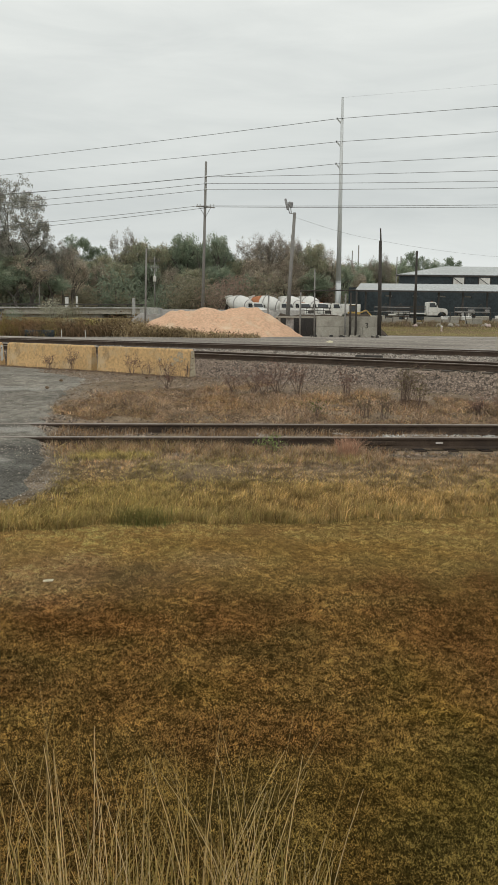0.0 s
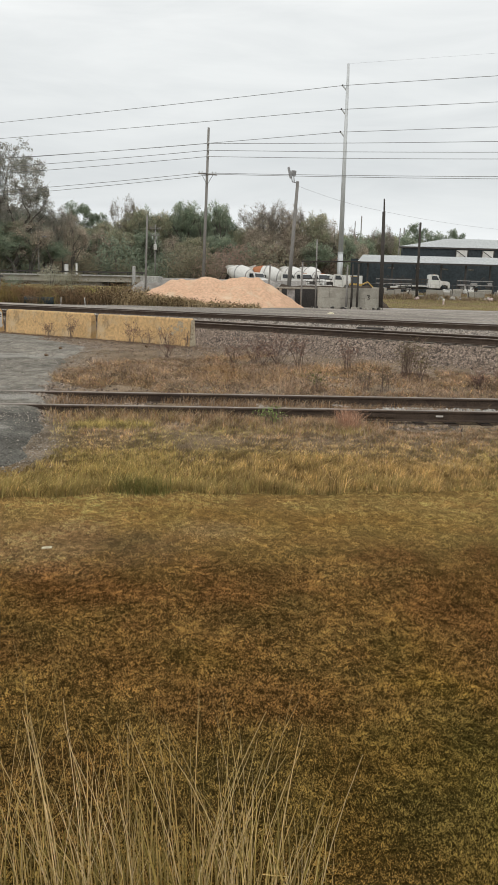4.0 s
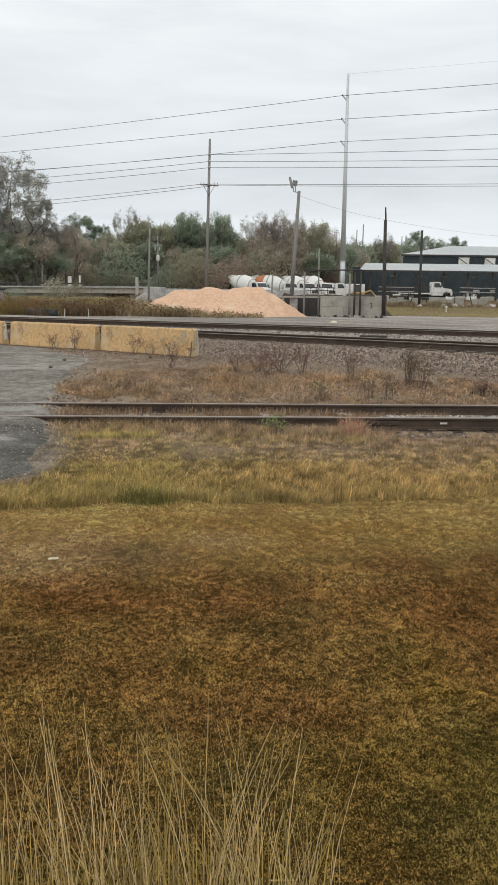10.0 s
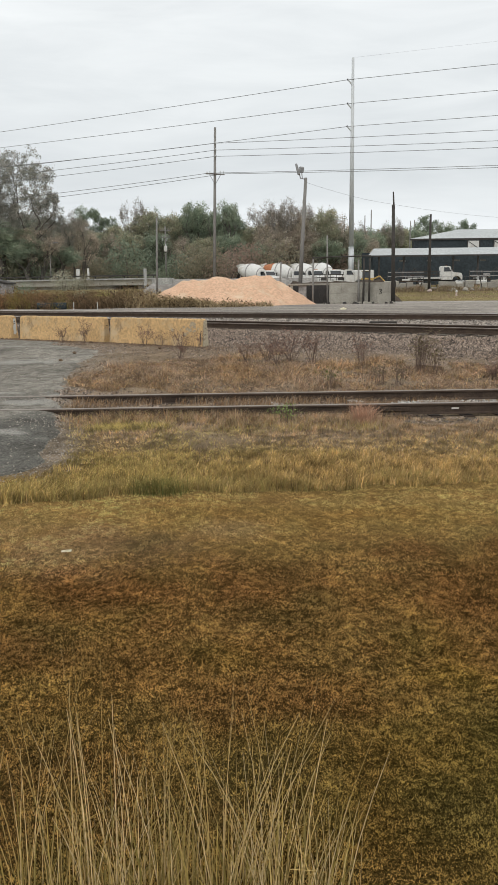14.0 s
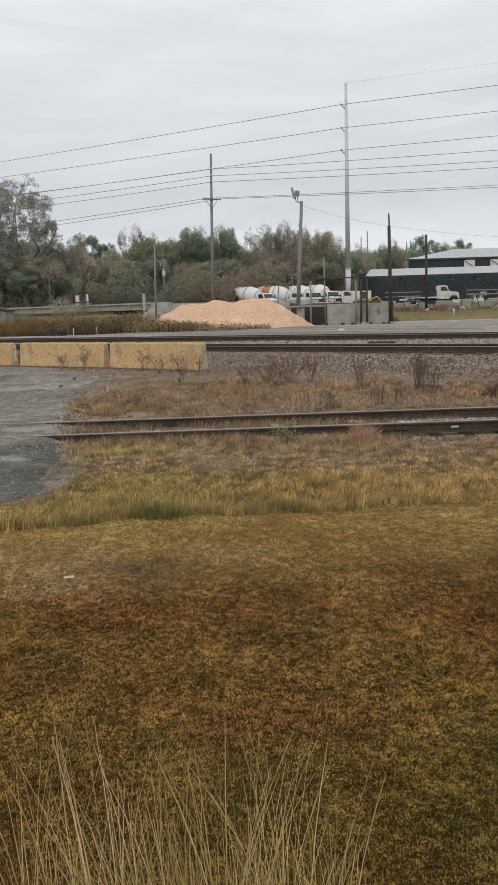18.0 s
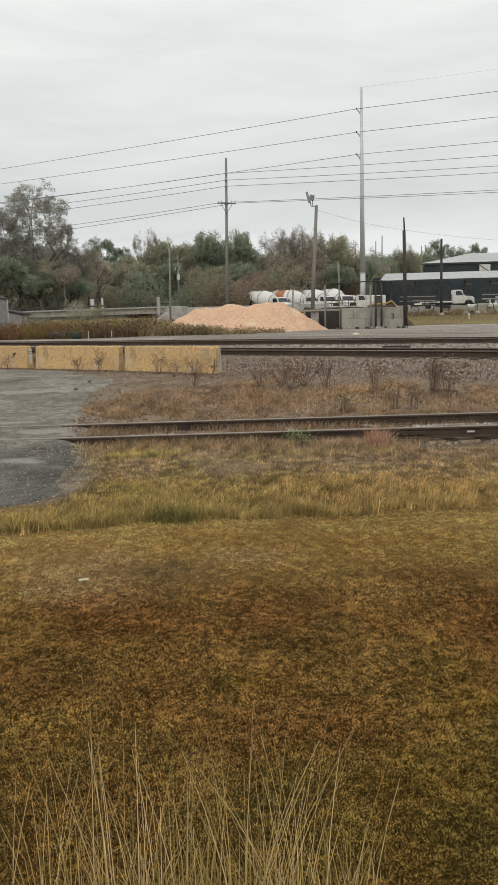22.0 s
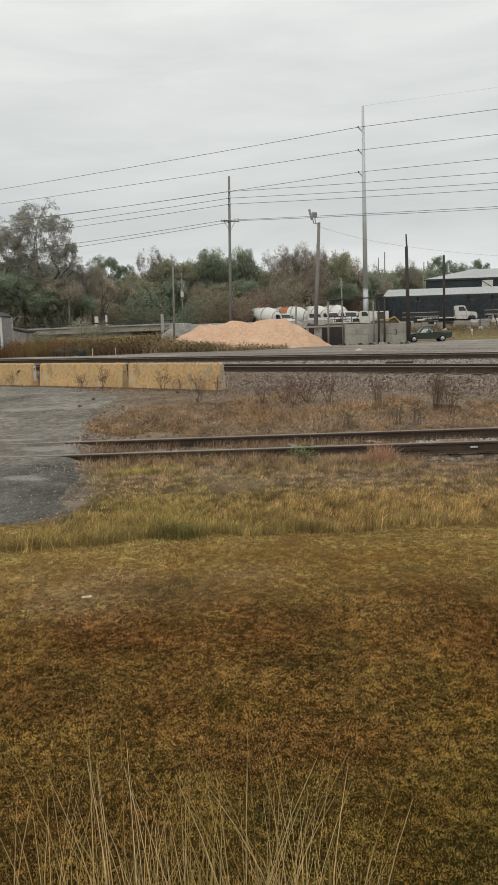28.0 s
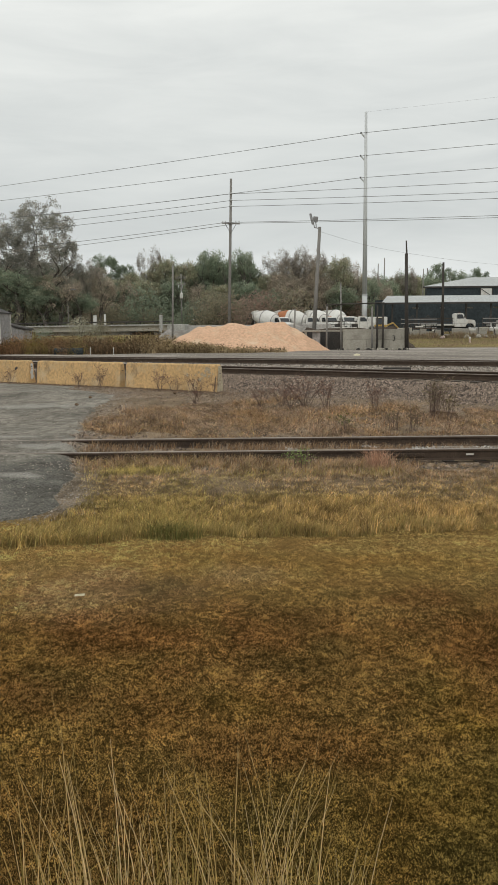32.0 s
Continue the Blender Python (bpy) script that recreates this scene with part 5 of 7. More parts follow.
def build_transformer_pole():
    z = float(land(-15.15, 128))
    ob = thing("utility_pole", -15.15, 128, z, 0, "short grey utility pole carrying a white transformer before the trees", "utility pole", "utility poles")
    part("shaft", Shape().tube((0, 0, -0.5), (0.04, 0, 11.3 - z), 0.14, 0.10, 8), "pole_wood", ob, smooth=True)
    for h, w in ((10.65, 1.75), (9.6, 1.4)):
        arm = part("crossarm", Shape().box((0.04, -0.16, h - z), (w, 0.12, 0.14), bevel=0.01), "pole_wood", ob)
        for k in (-0.46, -0.24, 0.24, 0.46):
            part("insulator", Shape().lathe([(0, 0.04), (0.08, 0.08), (0.15, 0.05), (0.22, 0.08), (0.27, 0.03)], (0.04 + k * w, -0.16, h - z + 0.07), (0, 0, 1), 8), "pole_wood", arm, "grey insulator")
    for k in (-0.35, 0.3):
        part("cutout", Shape().tube((k, -0.3, 9.0 - z), (k * 1.1, -0.35, 9.5 - z), 0.06, n=6), "steel_pole", ob, "fuse cutout")
    can = part("transformer", Shape().lathe([(0, 0.2), (0.03, 0.26), (0.85, 0.26), (0.9, 0.2), (0.95, 0.05)], (0.08, -0.42, 7.35 - z), (0, 0, 1), 12), "white_paint", ob, "white cylindrical transformer")
    part("bushing", Shape().tube((0.08, -0.42, 8.25 - z), (0.08, -0.42, 8.6 - z), 0.05, n=6), "steel_pole", can)


build_transformer_pole()


def build_steel():
    ob = thing("transmission_pole", 16.3, 140, 2.0, 0, "tall tapered galvanised steel transmission pole", "transmission pole", "utility poles")
    part("shaft", Shape().tube((0, 0, -0.5), (-0.02, 0, 6.2), 0.50, 0.48, 12), "steel_pole", ob, smooth=True)
    part("upper_shaft", Shape().tube((-0.02, 0, 6.2), (-0.18, 0, 37.3), 0.45, 0.22, 12), "steel_pole", ob, smooth=True)
    part("flange", Shape().tube((-0.02, 0, 6.1), (-0.02, 0, 6.3), 0.52, 0.52, 12), "steel_pole", ob, "flange band")
    for z in (33.83, 30.03, 26.36):
        a = part("line_arm", Shape().tube((-0.15, 0, z - 0.9), (-0.98, 0, z), 0.16, 0.11, 8), "steel_pole", ob, "slanting insulator arm")
        part("clamp", Shape().tube((-1.02, 0, z - 0.1), (-1.0, 0, z + 0.16), 0.12, n=6), "dark_metal", a)
    return ob


build_steel()


def wire(name, a, b, sag, r, label, group="overhead lines"):
    a, b = Vector(a), Vector(b)
    s = Shape()
    n = 14
    pts = [a.lerp(b, k / n) - Vector((0, 0, sag * 4 * (k / n) * (1 - k / n))) for k in range(n + 1)]
    d = (b - a).normalized()
    u = d.orthogonal().normalized()
    w = d.cross(u)
    verts = [p + (u * math.cos(1.5708 * i) + w * math.sin(1.5708 * i)) * r for p in pts for i in range(4)]
    s.add(verts, [(4 * k + i, 4 * k + (i + 1) % 4, 4 * k + 4 + (i + 1) % 4, 4 * k + 4 + i) for k in range(n) for i in range(4)])
    return solid(name, s, "wire", label, "power line", group)


def beyond(a, b, k):
    """The point k times as far from a as b is."""
    return tuple(Vector(a).lerp(Vector(b), k))


for at, left, right in (((15.3, 140, 35.83), (-55.2, 177, 35.64), (39.36, 133, 36.22)), ((15.36, 140, 32.03), (-55.4, 177, 32.37), (39.67, 133, 32.28)), ((15.3, 140, 28.36), (-44.9, 172, 28.22), (39.97, 133, 28.47))):
    wire("power_line", at, beyond(at, left, 1.6), 0.25, 0.046, "long dark conductor sagging from the steel pole")
    wire("power_line", at, beyond(at, right, 2.0), 0.0, 0.046, "long dark conductor running from the steel pole")
wire("shield_wire", (16.12, 140, 39.3), beyond((16.12, 140, 39.3), (39.1, 133, 39.6), 2.0), 0, 0.010, "thin shield wire at the steel pole's top")
A_AT = [(-4.47, 84.8, 16.41), (-4.47, 84.8, 15.73), (-4.47, 84.8, 15.11), (-5.2, 84.8, 13.45), (-3.6, 84.8, 13.36)]
A_R = [(23.68, 78.5, 16.34), (23.76, 78.5, 15.35), (23.81, 78.5, 14.73), (23.94, 78.5, 13.1), (23.95, 78.5, 12.89)]
A_L = [(-25.08, 96, 16.59), (-25.11, 96, 15.63), (-25.14, 96, 14.92), (-24.19, 96, 13.06), (-24.2, 96, 12.6)]
for at, left, right in zip(A_AT, A_L, A_R):
    wire("power_line", at, beyond(at, left, 1.8), 0.15, 0.028, "dark distribution wire strung from the wooden pole")
    wire("power_line", at, beyond(at, right, 1.6), 0.15, 0.028, "dark distribution wire strung from the wooden pole")
wire("service_wire", (4.95, 84, 12.3), (12.31, 90, 11.06), 0.1, 0.011, "thin service wire from the lamp pole")
wire("service_wire", (12.31, 90, 11.06), (40, 116, 10.8), 0.4, 0.011, "thin service wire from the lamp pole")


def build_lamp():
    ob = thing("floodlight_pole", 4.28, 84, 0.4, 0, "leaning grey timber pole with two floodlights", "lamp pole", "utility poles")
    part("shaft", Shape().tube((0, 0, -0.6), (0.66, 0, 12.35), 0.24, 0.16, 9), "pole_wood", ob, smooth=True)
    arm = part("bracket", Shape().tube((0.62, 0, 12.2), (0.1, 0, 12.3), 0.05, n=6).tube((0.1, 0, 12.3), (-0.02, 0, 12.9), 0.05, n=6).tube((0.3, 0, 12.28), (0.22, 0, 13.0), 0.05, n=6), "lamp_tube", ob)
    part("floodlight", Shape().box((-0.2, 0, 13.2), (0.28, 0.4, 1.15), Euler((0, radians(-16), 0)).to_matrix(), 0.05, 0.8), "lamp_tube", arm, "grey floodlight seen edge on")
    part("floodlight", Shape().box((0.2, 0, 13.15), (0.52, 0.35, 0.6), Euler((0.2, radians(8), 0)).to_matrix(), 0.07), "lamp_tube", arm, "pale grey floodlight head")
    return ob


build_lamp()
post("light_pole", -10.5, 80, 0, 8.6, 0.11, "pole_wood", "thin grey pole rising out of the weeds", "utility pole", 0.24)
post("utility_pole", 19.45, 90, 1.0, 9.45, 0.17, "dark_wood", "dark wooden pole on the grass slope", "utility pole", -0.1)


# ---- overpass at the far side ----
def build_bridge():
    ob = thing("bridge", 0, 105, 0, 0, "low pale concrete road bridge with a dark guard rail", "bridge", kind="structure")
    a, b = (-60, 0, 2.62), (-13.8, 0, 2.92)
    up = lambda z0, z1: [(-0.2, z0), (0.2, z0), (0.2, z1), (-0.2, z1)]
    part("deck_edge", Shape().prism([(-0.25, -0.12), (6, -0.12), (6, 0.06), (-0.25, 0.06)], a, b, (0, 1, 0)), "bridge_concrete", ob, "pale concrete deck edge")
    part("girder", Shape().prism([(0.05, -0.85), (0.5, -0.85), (0.5, -0.12), (0.05, -0.12)], a, b, (0, 1, 0)), "concrete", ob, "grey girder under the deck")
    rail = part("guard_rail", Shape().prism([(-0.05, 0.32), (0.05, 0.32), (0.05, 0.5), (-0.05, 0.5)], a, b, (0, 1, 0)), "dark_metal", ob, "dark steel guard rail")
    for k in range(24):
        x = -59 + k * 1.95
        z = 2.62 + 0.3 * (x + 60) / 46.2
        part("rail_post", Shape().box((x, 0.05, z + 0.25), (0.12, 0.12, 0.5)), "dark_metal", rail)
    for x in (-52, -44, -36, -28, -20.3, -15.6):
        part("pier", Shape().box((x, 3.0, 0.6), (1.6, 4.0, 3.2), bevel=0.05), "bridge_concrete", ob)
    part("abutment", Shape().box((-13.2, 2.8, 1.5), (2.4, 6, 2.9), bevel=0.05), "bridge_concrete", ob)
    part("infill_wall", Shape().box((-40, 0.75, 0.9), (40.6, 0.3, 2.2)), "concrete", ob, "grey infill wall under the deck")
    # shade under the deck is put in as a dark wall
    part("back_wall", Shape().box((-18, 5.5, 0.9), (8, 0.3, 2.2)), "dark_metal", ob, "dark sheet standing in for shade inside the opening")
    part("embankment", Shape().prism([(0, 0), (9, 0), (9, 2.8), (3.5, 2.8)], (-12.5, 0, 0), (8, 0, 0), (0, 1, 0)), "lot_gravel", ob, "earth embankment")
    return ob


build_bridge()
for k, (x, z0, z1, r, mat) in enumerate([(-25.85, 2.6, 4.4, 0.25, "white_paint"), (-24.4, 2.6, 4.55, 0.12, "white_paint")]):
    o = thing("utility_cabinet", x, 112, z0, 0, "small white roadside cabinet", "cabinet", "roadside cabinets")
    part("body", Shape().box((0, 0, (z1 - z0) / 2), (2 * r, 0.4, z1 - z0), bevel=0.04), mat, o)
    part("cap", Shape().box((0, 0, z1 - z0 + 0.03), (2 * r + 0.1, 0.5, 0.08), bevel=0.02), "dark_metal", o)
o = thing("marker_post", -13.8, 95, 0.5, 0, "short white concrete marker post", "post")
part("shaft", Shape().box((0, 0, 1.7), (0.36, 0.36, 3.5), bevel=0.04), "bridge_concrete", o)
o = thing("street_lamp", -28.9, 108.6, 1.5, 0, "slim grey street lamp before the trees", "street lamp")
part("shaft", Shape().tube((0, 0, -0.3), (0.1, 0, 6.2), 0.06, 0.045, 8), "pole_wood", o)
part("arm", Shape().tube((0.1, 0, 6.2), (0.8, 0, 6.4), 0.035, n=6).box((0.95, 0, 6.4), (0.6, 0.25, 0.13), bevel=0.03), "lamp_tube", o)


for x, lean in ((-15.33, 0.06), (-13.37, -0.05)):
    o = thing("marker_stake", x, 64.2, 0, 0, "short white stake at the edge of the weeds", "stake", "white stakes")
    part("shaft", Shape().box((0, 0, 0.3), (0.05, 0.04, 0.62), Euler((0, lean, 0)).to_matrix(), 0.008), "white_paint", o)
o = thing("drain_pipe", -17.4, 65.6, -0.12, 3, "dark corrugated drain pipe lying in the weeds", "pipe")
part("barrel", Shape().tube((-1.3, 0, 0.34), (1.1, 0, 0.34), 0.33, n=14), "shed_wall", o)
for k in range(9):
    part("rib", Shape().tube((-1.25 + 0.28 * k, 0, 0.34), (-1.19 + 0.28 * k, 0, 0.34), 0.355, n=14), "shed_wall", o)
for x, top in ((22.6, 16.2), (32.3, 15.0)):
    post("utility_pole", x, 170, 1.2, top, 0.14, "pole_wood", "thin distant wooden pole before the woods", "utility pole")


def build_shed():
    ob = thing("metal_shed", -25.65, 72, 0, 0, "small grey sheet-metal shed behind the weeds", "shed")
    part("wall", Shape().box((-3.1, 1.5, 1.85), (6.1, 3, 3.7)), "shed_panel", ob)
    part("corner_trim", Shape().box((-0.03, -0.02, 1.87), (0.18, 0.12, 3.74), bevel=0.01), "white_paint", ob, "pale corner trim")
    part("corner_trim", Shape().box((-0.03, 3.0, 1.87), (0.18, 0.12, 3.74), bevel=0.01), "white_paint", ob, "pale corner trim")
    roof = part("roof", Shape().prism([(-3.4, 1.3), (0.06, -0.06), (0.06, 0.06), (-3.4, 1.45), (-6.6, 0.0), (-6.6, -0.12)], (0, -0.3, 3.75), (0, 3.3, 3.75), (1, 0, 0)), "dark_metal", ob, "low gabled dark roof")
    for k in range(12):
        part("rib", Shape().box((-0.3 - 0.5 * k, -0.012, 1.85), (0.05, 0.03, 3.6)), "shed_panel", ob)
    return ob


build_shed()
o = thing("lean_to", -28.5, 85, 0, 0, "long low grey lean-to roof behind the shed", "shed")
part("roof", Shape().prism([(-6, 3.9), (1.1, 2.25), (1.1, 2.4), (-6, 4.05)], (0, 0, 0), (0, 3, 0), (1, 0, 0)), "dark_metal", o)
part("wall", Shape().prism([(-6, 0), (0.9, 0), (0.9, 2.22), (-6, 3.85)], (0, 0.2, 0), (0, 2.8, 0), (1, 0, 0)), "shed_panel", o)


# ---- trees ----
def leaf_mesh(co, out, tone):
    """Leaf triangles co (n, 3, 3), lit like the rounded lump of foliage that out points away from."""
    flat = np.cross(co[:, 1] - co[:, 0], co[:, 2] - co[:, 0])
    back = (flat * out).sum(1) < 0
    co[back] = co[back][:, [0, 2, 1]]
    flat[back] *= -1
    d = out / np.linalg.norm(out, axis=1)[:, None] * 1.3 + flat / np.linalg.norm(flat, axis=1)[:, None] * 0.7
    d /= np.linalg.norm(d, axis=1)[:, None]
    n = len(co)
    me = raw_mesh("crown", co.reshape(-1, 3), np.arange(3 * n).reshape(-1, 3), "foliage", np.repeat(tone, 3, 0))
    me.normals_split_custom_set_from_vertices(np.repeat(d, 3, 0).tolist())
    return me


def leaf_cloud(tips, outs, per, size, spread, cols, twigs=0, bark=((0.33, 0.29, 0.25),)):
    """Clusters of leaves round the tips, each turned away from the limb that bears it, with fine twigs between them."""
    n = len(tips) * per
    at, away = np.array(tips), np.array(outs)
    # brightened further, as distance haze would lift the crowns
    tone = 1.42 * np.repeat(pick(cols, len(tips), 0.22), per, 0) * rng.uniform(0.85, 1.15, (n, 1))
    ball = rng.normal(0, 1, (n, 3))
    ball *= spread * rng.random((n, 1)) ** 0.45 / np.linalg.norm(ball, axis=1)[:, None]
    c = np.repeat(at, per, 0) + ball * (1, 1, 0.75)
    u, v = rng.normal(0, 1, (n, 3)), rng.normal(0, 1, (n, 3))
    u /= np.linalg.norm(u, axis=1)[:, None]
    v -= (v * u).sum(1)[:, None] * u
    v /= np.linalg.norm(v, axis=1)[:, None]
    s = rng.uniform(0.5, 1.0, (n, 1)) * size
    co = np.stack([c - u * s - v * s * 0.5, c + v * s * 0.8, c + u * s - v * s * 0.5], 1)
    out = ball / spread + 1.2 * np.repeat(away, per, 0) + (0, 0, 0.45)
    if twigs:
        m = len(tips) * twigs
        a = np.repeat(at, twigs, 0) + rng.normal(0, spread * 0.45, (m, 3))
        d = rng.normal(0, 0.55, (m, 3)) + np.repeat(away, twigs, 0) * 0.35 + (0, 0, 0.1)
        b = a + d * rng.uniform(0.35, 0.9, (m, 1))
        w = rng.normal(0, 0.016, (m, 3))
        co = np.concatenate([co, np.stack([a - w, a + w, b], 1)])
        out = np.concatenate([out, d])
        tone = np.concatenate([tone, pick(bark, m, 0.25)])
    return leaf_mesh(co, out, tone)


def tree(label, height, width, trunk_r, levels, per, size, spread, cols, low=0.3, fan=0.75, crown=(0.42, 0.58, 0.42), lobes=0, clusters=0, twigs=0):
    """A tapered trunk that forks several times; leaves sit round the last twigs and over the swelling lobes of the crown."""
    ob = thing("tree", 0, 0, 0, 0, label, "tree", "trees behind the yard")
    wood, tips = Shape(), []

    def grow(p, d, length, r, level):
        q = p + d * length
        bend = p.lerp(q, 0.5) + Vector((random.gauss(0, 1), random.gauss(0, 1), 0)) * length * 0.06
        wood.tube(p, bend, r, r * 0.85, 6 if level < 2 else 3, False).tube(bend, q, r * 0.85, r * 0.68, 6 if level < 2 else 3, False)
        if level >= levels:
            tips.append((q, d))
            return
        if level >= levels - 1:
            tips.append((bend, d))
        for k in range(random.choice((2, 3, 3)) if level else 4):
            a = random.uniform(0, 6.28)
            side = Vector((math.cos(a), math.sin(a), 0))
            e = (d + side * random.uniform(0.35, 1.0) * fan + Vector((0, 0, 0.12))).normalized()
            e = Vector((e.x * width, e.y * width, e.z)).normalized()
            start = p.lerp(q, random.uniform(0.55, 1.0)) if k else q
            grow(start, e, length * random.uniform(0.6, 0.85), r * 0.52, level + 1)

    grow(Vector((0, 0, -0.3)), Vector((random.gauss(0, 0.05), random.gauss(0, 0.05), 1)).normalized(), height * low, trunk_r, 0)
    top = sorted(t.z for t, d in tips)[int(len(tips) * 0.97)] + 0.3
    k = height / top
    r, mid, up = (c * height for c in crown)

    def inside(p):
        d = math.sqrt((p[0] / r) ** 2 + (p[1] / r) ** 2 + ((p[2] - mid) / up) ** 2) if p[2] > mid else math.hypot(p[0], p[1]) / r
        return p if d < 0.92 else (p[0] * 0.92 / d, p[1] * 0.92 / d, mid + (p[2] - mid) * 0.92 / d if p[2] > mid else p[2])

    wood.v = [inside((v[0] * k, v[1] * k, v[2] * k)) for v in wood.v]
    outs = [tuple(d) for t, d in tips]
    tips = [inside(tuple(t * k)) for t, d in tips]
    for j in range(lobes):
        a, z = 2.4 * j + random.uniform(-0.4, 0.4), random.uniform(-0.75, 0.8)
        wide = math.sqrt(1 - z * z) * random.uniform(0.45, 0.75)
        c = Vector((math.cos(a) * wide * r, math.sin(a) * wide * r, mid + z * up * 0.72))
        size_j = random.uniform(0.30, 0.5) * min(r, up)
        for i in range(clusters // lobes):
            d = Vector((random.gauss(0, 1), random.gauss(0, 1), random.gauss(0.25, 0.9))).normalized()
            tips.append(tuple(c + Vector((d.x, d.y, d.z * 0.8)) * size_j * random.uniform(0.75, 1.1)))
            outs.append(tuple(d))
    part("trunk", wood, "bark", ob, "grey-brown trunk and limbs")
    part("crown", leaf_cloud(tips, outs, per, size, spread, cols, twigs), "plant", ob, "uneven leafy crown")
    return ob


# leaf colours, paler and greyer than the leaves to hold painted distance haze
GREEN = [(0.235, 0.275, 0.20), (0.26, 0.30, 0.215), (0.205, 0.245, 0.18), (0.29, 0.31, 0.23)]
OLIVE = [(0.30, 0.305, 0.215), (0.34, 0.325, 0.23), (0.265, 0.28, 0.19), (0.37, 0.335, 0.235)]
RUST = [(0.41, 0.345, 0.28), (0.45, 0.375, 0.295), (0.37, 0.33, 0.26), (0.39, 0.35, 0.265)]
GREY = [(0.36, 0.335, 0.285), (0.41, 0.38, 0.325), (0.32, 0.30, 0.26)]
random.seed(21)
KINDS = {
    "green": tree("dense dark green broadleaf tree", 16, 1.1, 0.26, 3, 36, 0.19, 0.9, GREEN, 0.24, crown=(0.24, 0.62, 0.38), lobes=12, clusters=210),
    "green2": tree("broad dark green oak with rounded crown", 15, 1.4, 0.28, 3, 36, 0.19, 0.9, GREEN, 0.20, crown=(0.28, 0.62, 0.38), lobes=14, clusters=230),
    "olive": tree("olive green tree with yellowing leaves", 15, 1.1, 0.22, 4, 28, 0.17, 0.85, OLIVE, 0.22, crown=(0.25, 0.62, 0.38), lobes=11, clusters=170, twigs=5),
    "rust": tree("tree with thin rust-brown autumn leaves", 14, 1.2, 0.16, 4, 26, 0.14, 0.9, RUST, 0.20, crown=(0.28, 0.60, 0.40), lobes=11, clusters=150, twigs=12),
    "bare": tree("half-bare grey tree with few leaves", 17, 1.0, 0.14, 5, 8, 0.11, 0.45, GREY, 0.28, crown=(0.2, 0.72, 0.28), twigs=10),
    "pine": tree("dark umbrella-shaped pine with gaps", 16, 2.0, 0.22, 3, 36, 0.17, 0.8, [(0.18, 0.215, 0.15), (0.21, 0.245, 0.175)], 0.5, 1.0, (0.30, 0.82, 0.18), lobes=10, clusters=150),
    "big": tree("tall thinning grey-green tree with open branches", 20, 1.2, 0.24, 5, 24, 0.145, 0.6, [(0.285, 0.28, 0.24), (0.33, 0.31, 0.27), (0.245, 0.246, 0.21)], 0.24, 0.9, (0.26, 0.60, 0.40), lobes=20, clusters=500, twigs=2),
}
for ob in KINDS.values():
    ob.matrix_basis = pose(0, 400, 0)


def bush_mesh(cols, n=1250):
    c = rng.normal(0, 1, (n, 3))
    c /= np.linalg.norm(c, axis=1)[:, None]
    c *= (rng.random((n, 1)) ** 0.4) * (0.75 + 0.5 * wander(c[:, :1] * 2, c[:, 1:2] * 2 + c[:, 2:], 0.7, 71))
    c = c * (2.6, 2.2, 2.4) + (0, 0, 1.9)
    c[:, 2] = np.abs(c[:, 2])
    u, v = rng.normal(0, 1, (n, 3)), rng.normal(0, 1, (n, 3))
    u, v = u / np.linalg.norm(u, axis=1)[:, None], v / np.linalg.norm(v, axis=1)[:, None]
    s = rng.uniform(0.09, 0.18, (n, 1))
    co = np.stack([c - u * s, c + v * s, c + u * s], 1)
    return leaf_mesh(co, c - (0, 0, 1.0), 1.25 * pick(cols, n, 0.12))


BUSHES = [bush_mesh(c) for c in (GREEN, [(0.27, 0.25, 0.18), (0.32, 0.285, 0.20), (0.22, 0.21, 0.15)], [(0.33, 0.25, 0.20), (0.37, 0.275, 0.215), (0.28, 0.22, 0.18)], OLIVE, [(0.46, 0.43, 0.13), (0.38, 0.37, 0.11), (0.52, 0.47, 0.18)], [(0.40, 0.39, 0.30), (0.33, 0.33, 0.25), (0.46, 0.44, 0.35)])]


def bush(x, y, z, k, size):
    ob = thing("bush", x, y, z, random.uniform(0, 360), ("dark green thicket shrub", "dull brown-green thicket shrub", "rusty brown thicket shrub", "olive green thicket shrub", "bright yellow-green shrub among the weeds", "pale grey-green shrub before the bridge")[k], "bush", "thicket below the trees")
    ob.scale = (size, size, size * random.uniform(0.8, 1.1))
    part("crown", BUSHES[k], "plant", ob)
    stem = Shape()
    for j in range(3):
        stem.tube((0, 0, -0.5), (random.gauss(0, 0.6), random.gauss(0, 0.6), 2.2), 0.08, 0.03, 4, False)
    part("stems", stem, "bark", ob)
    return ob


random.seed(33)
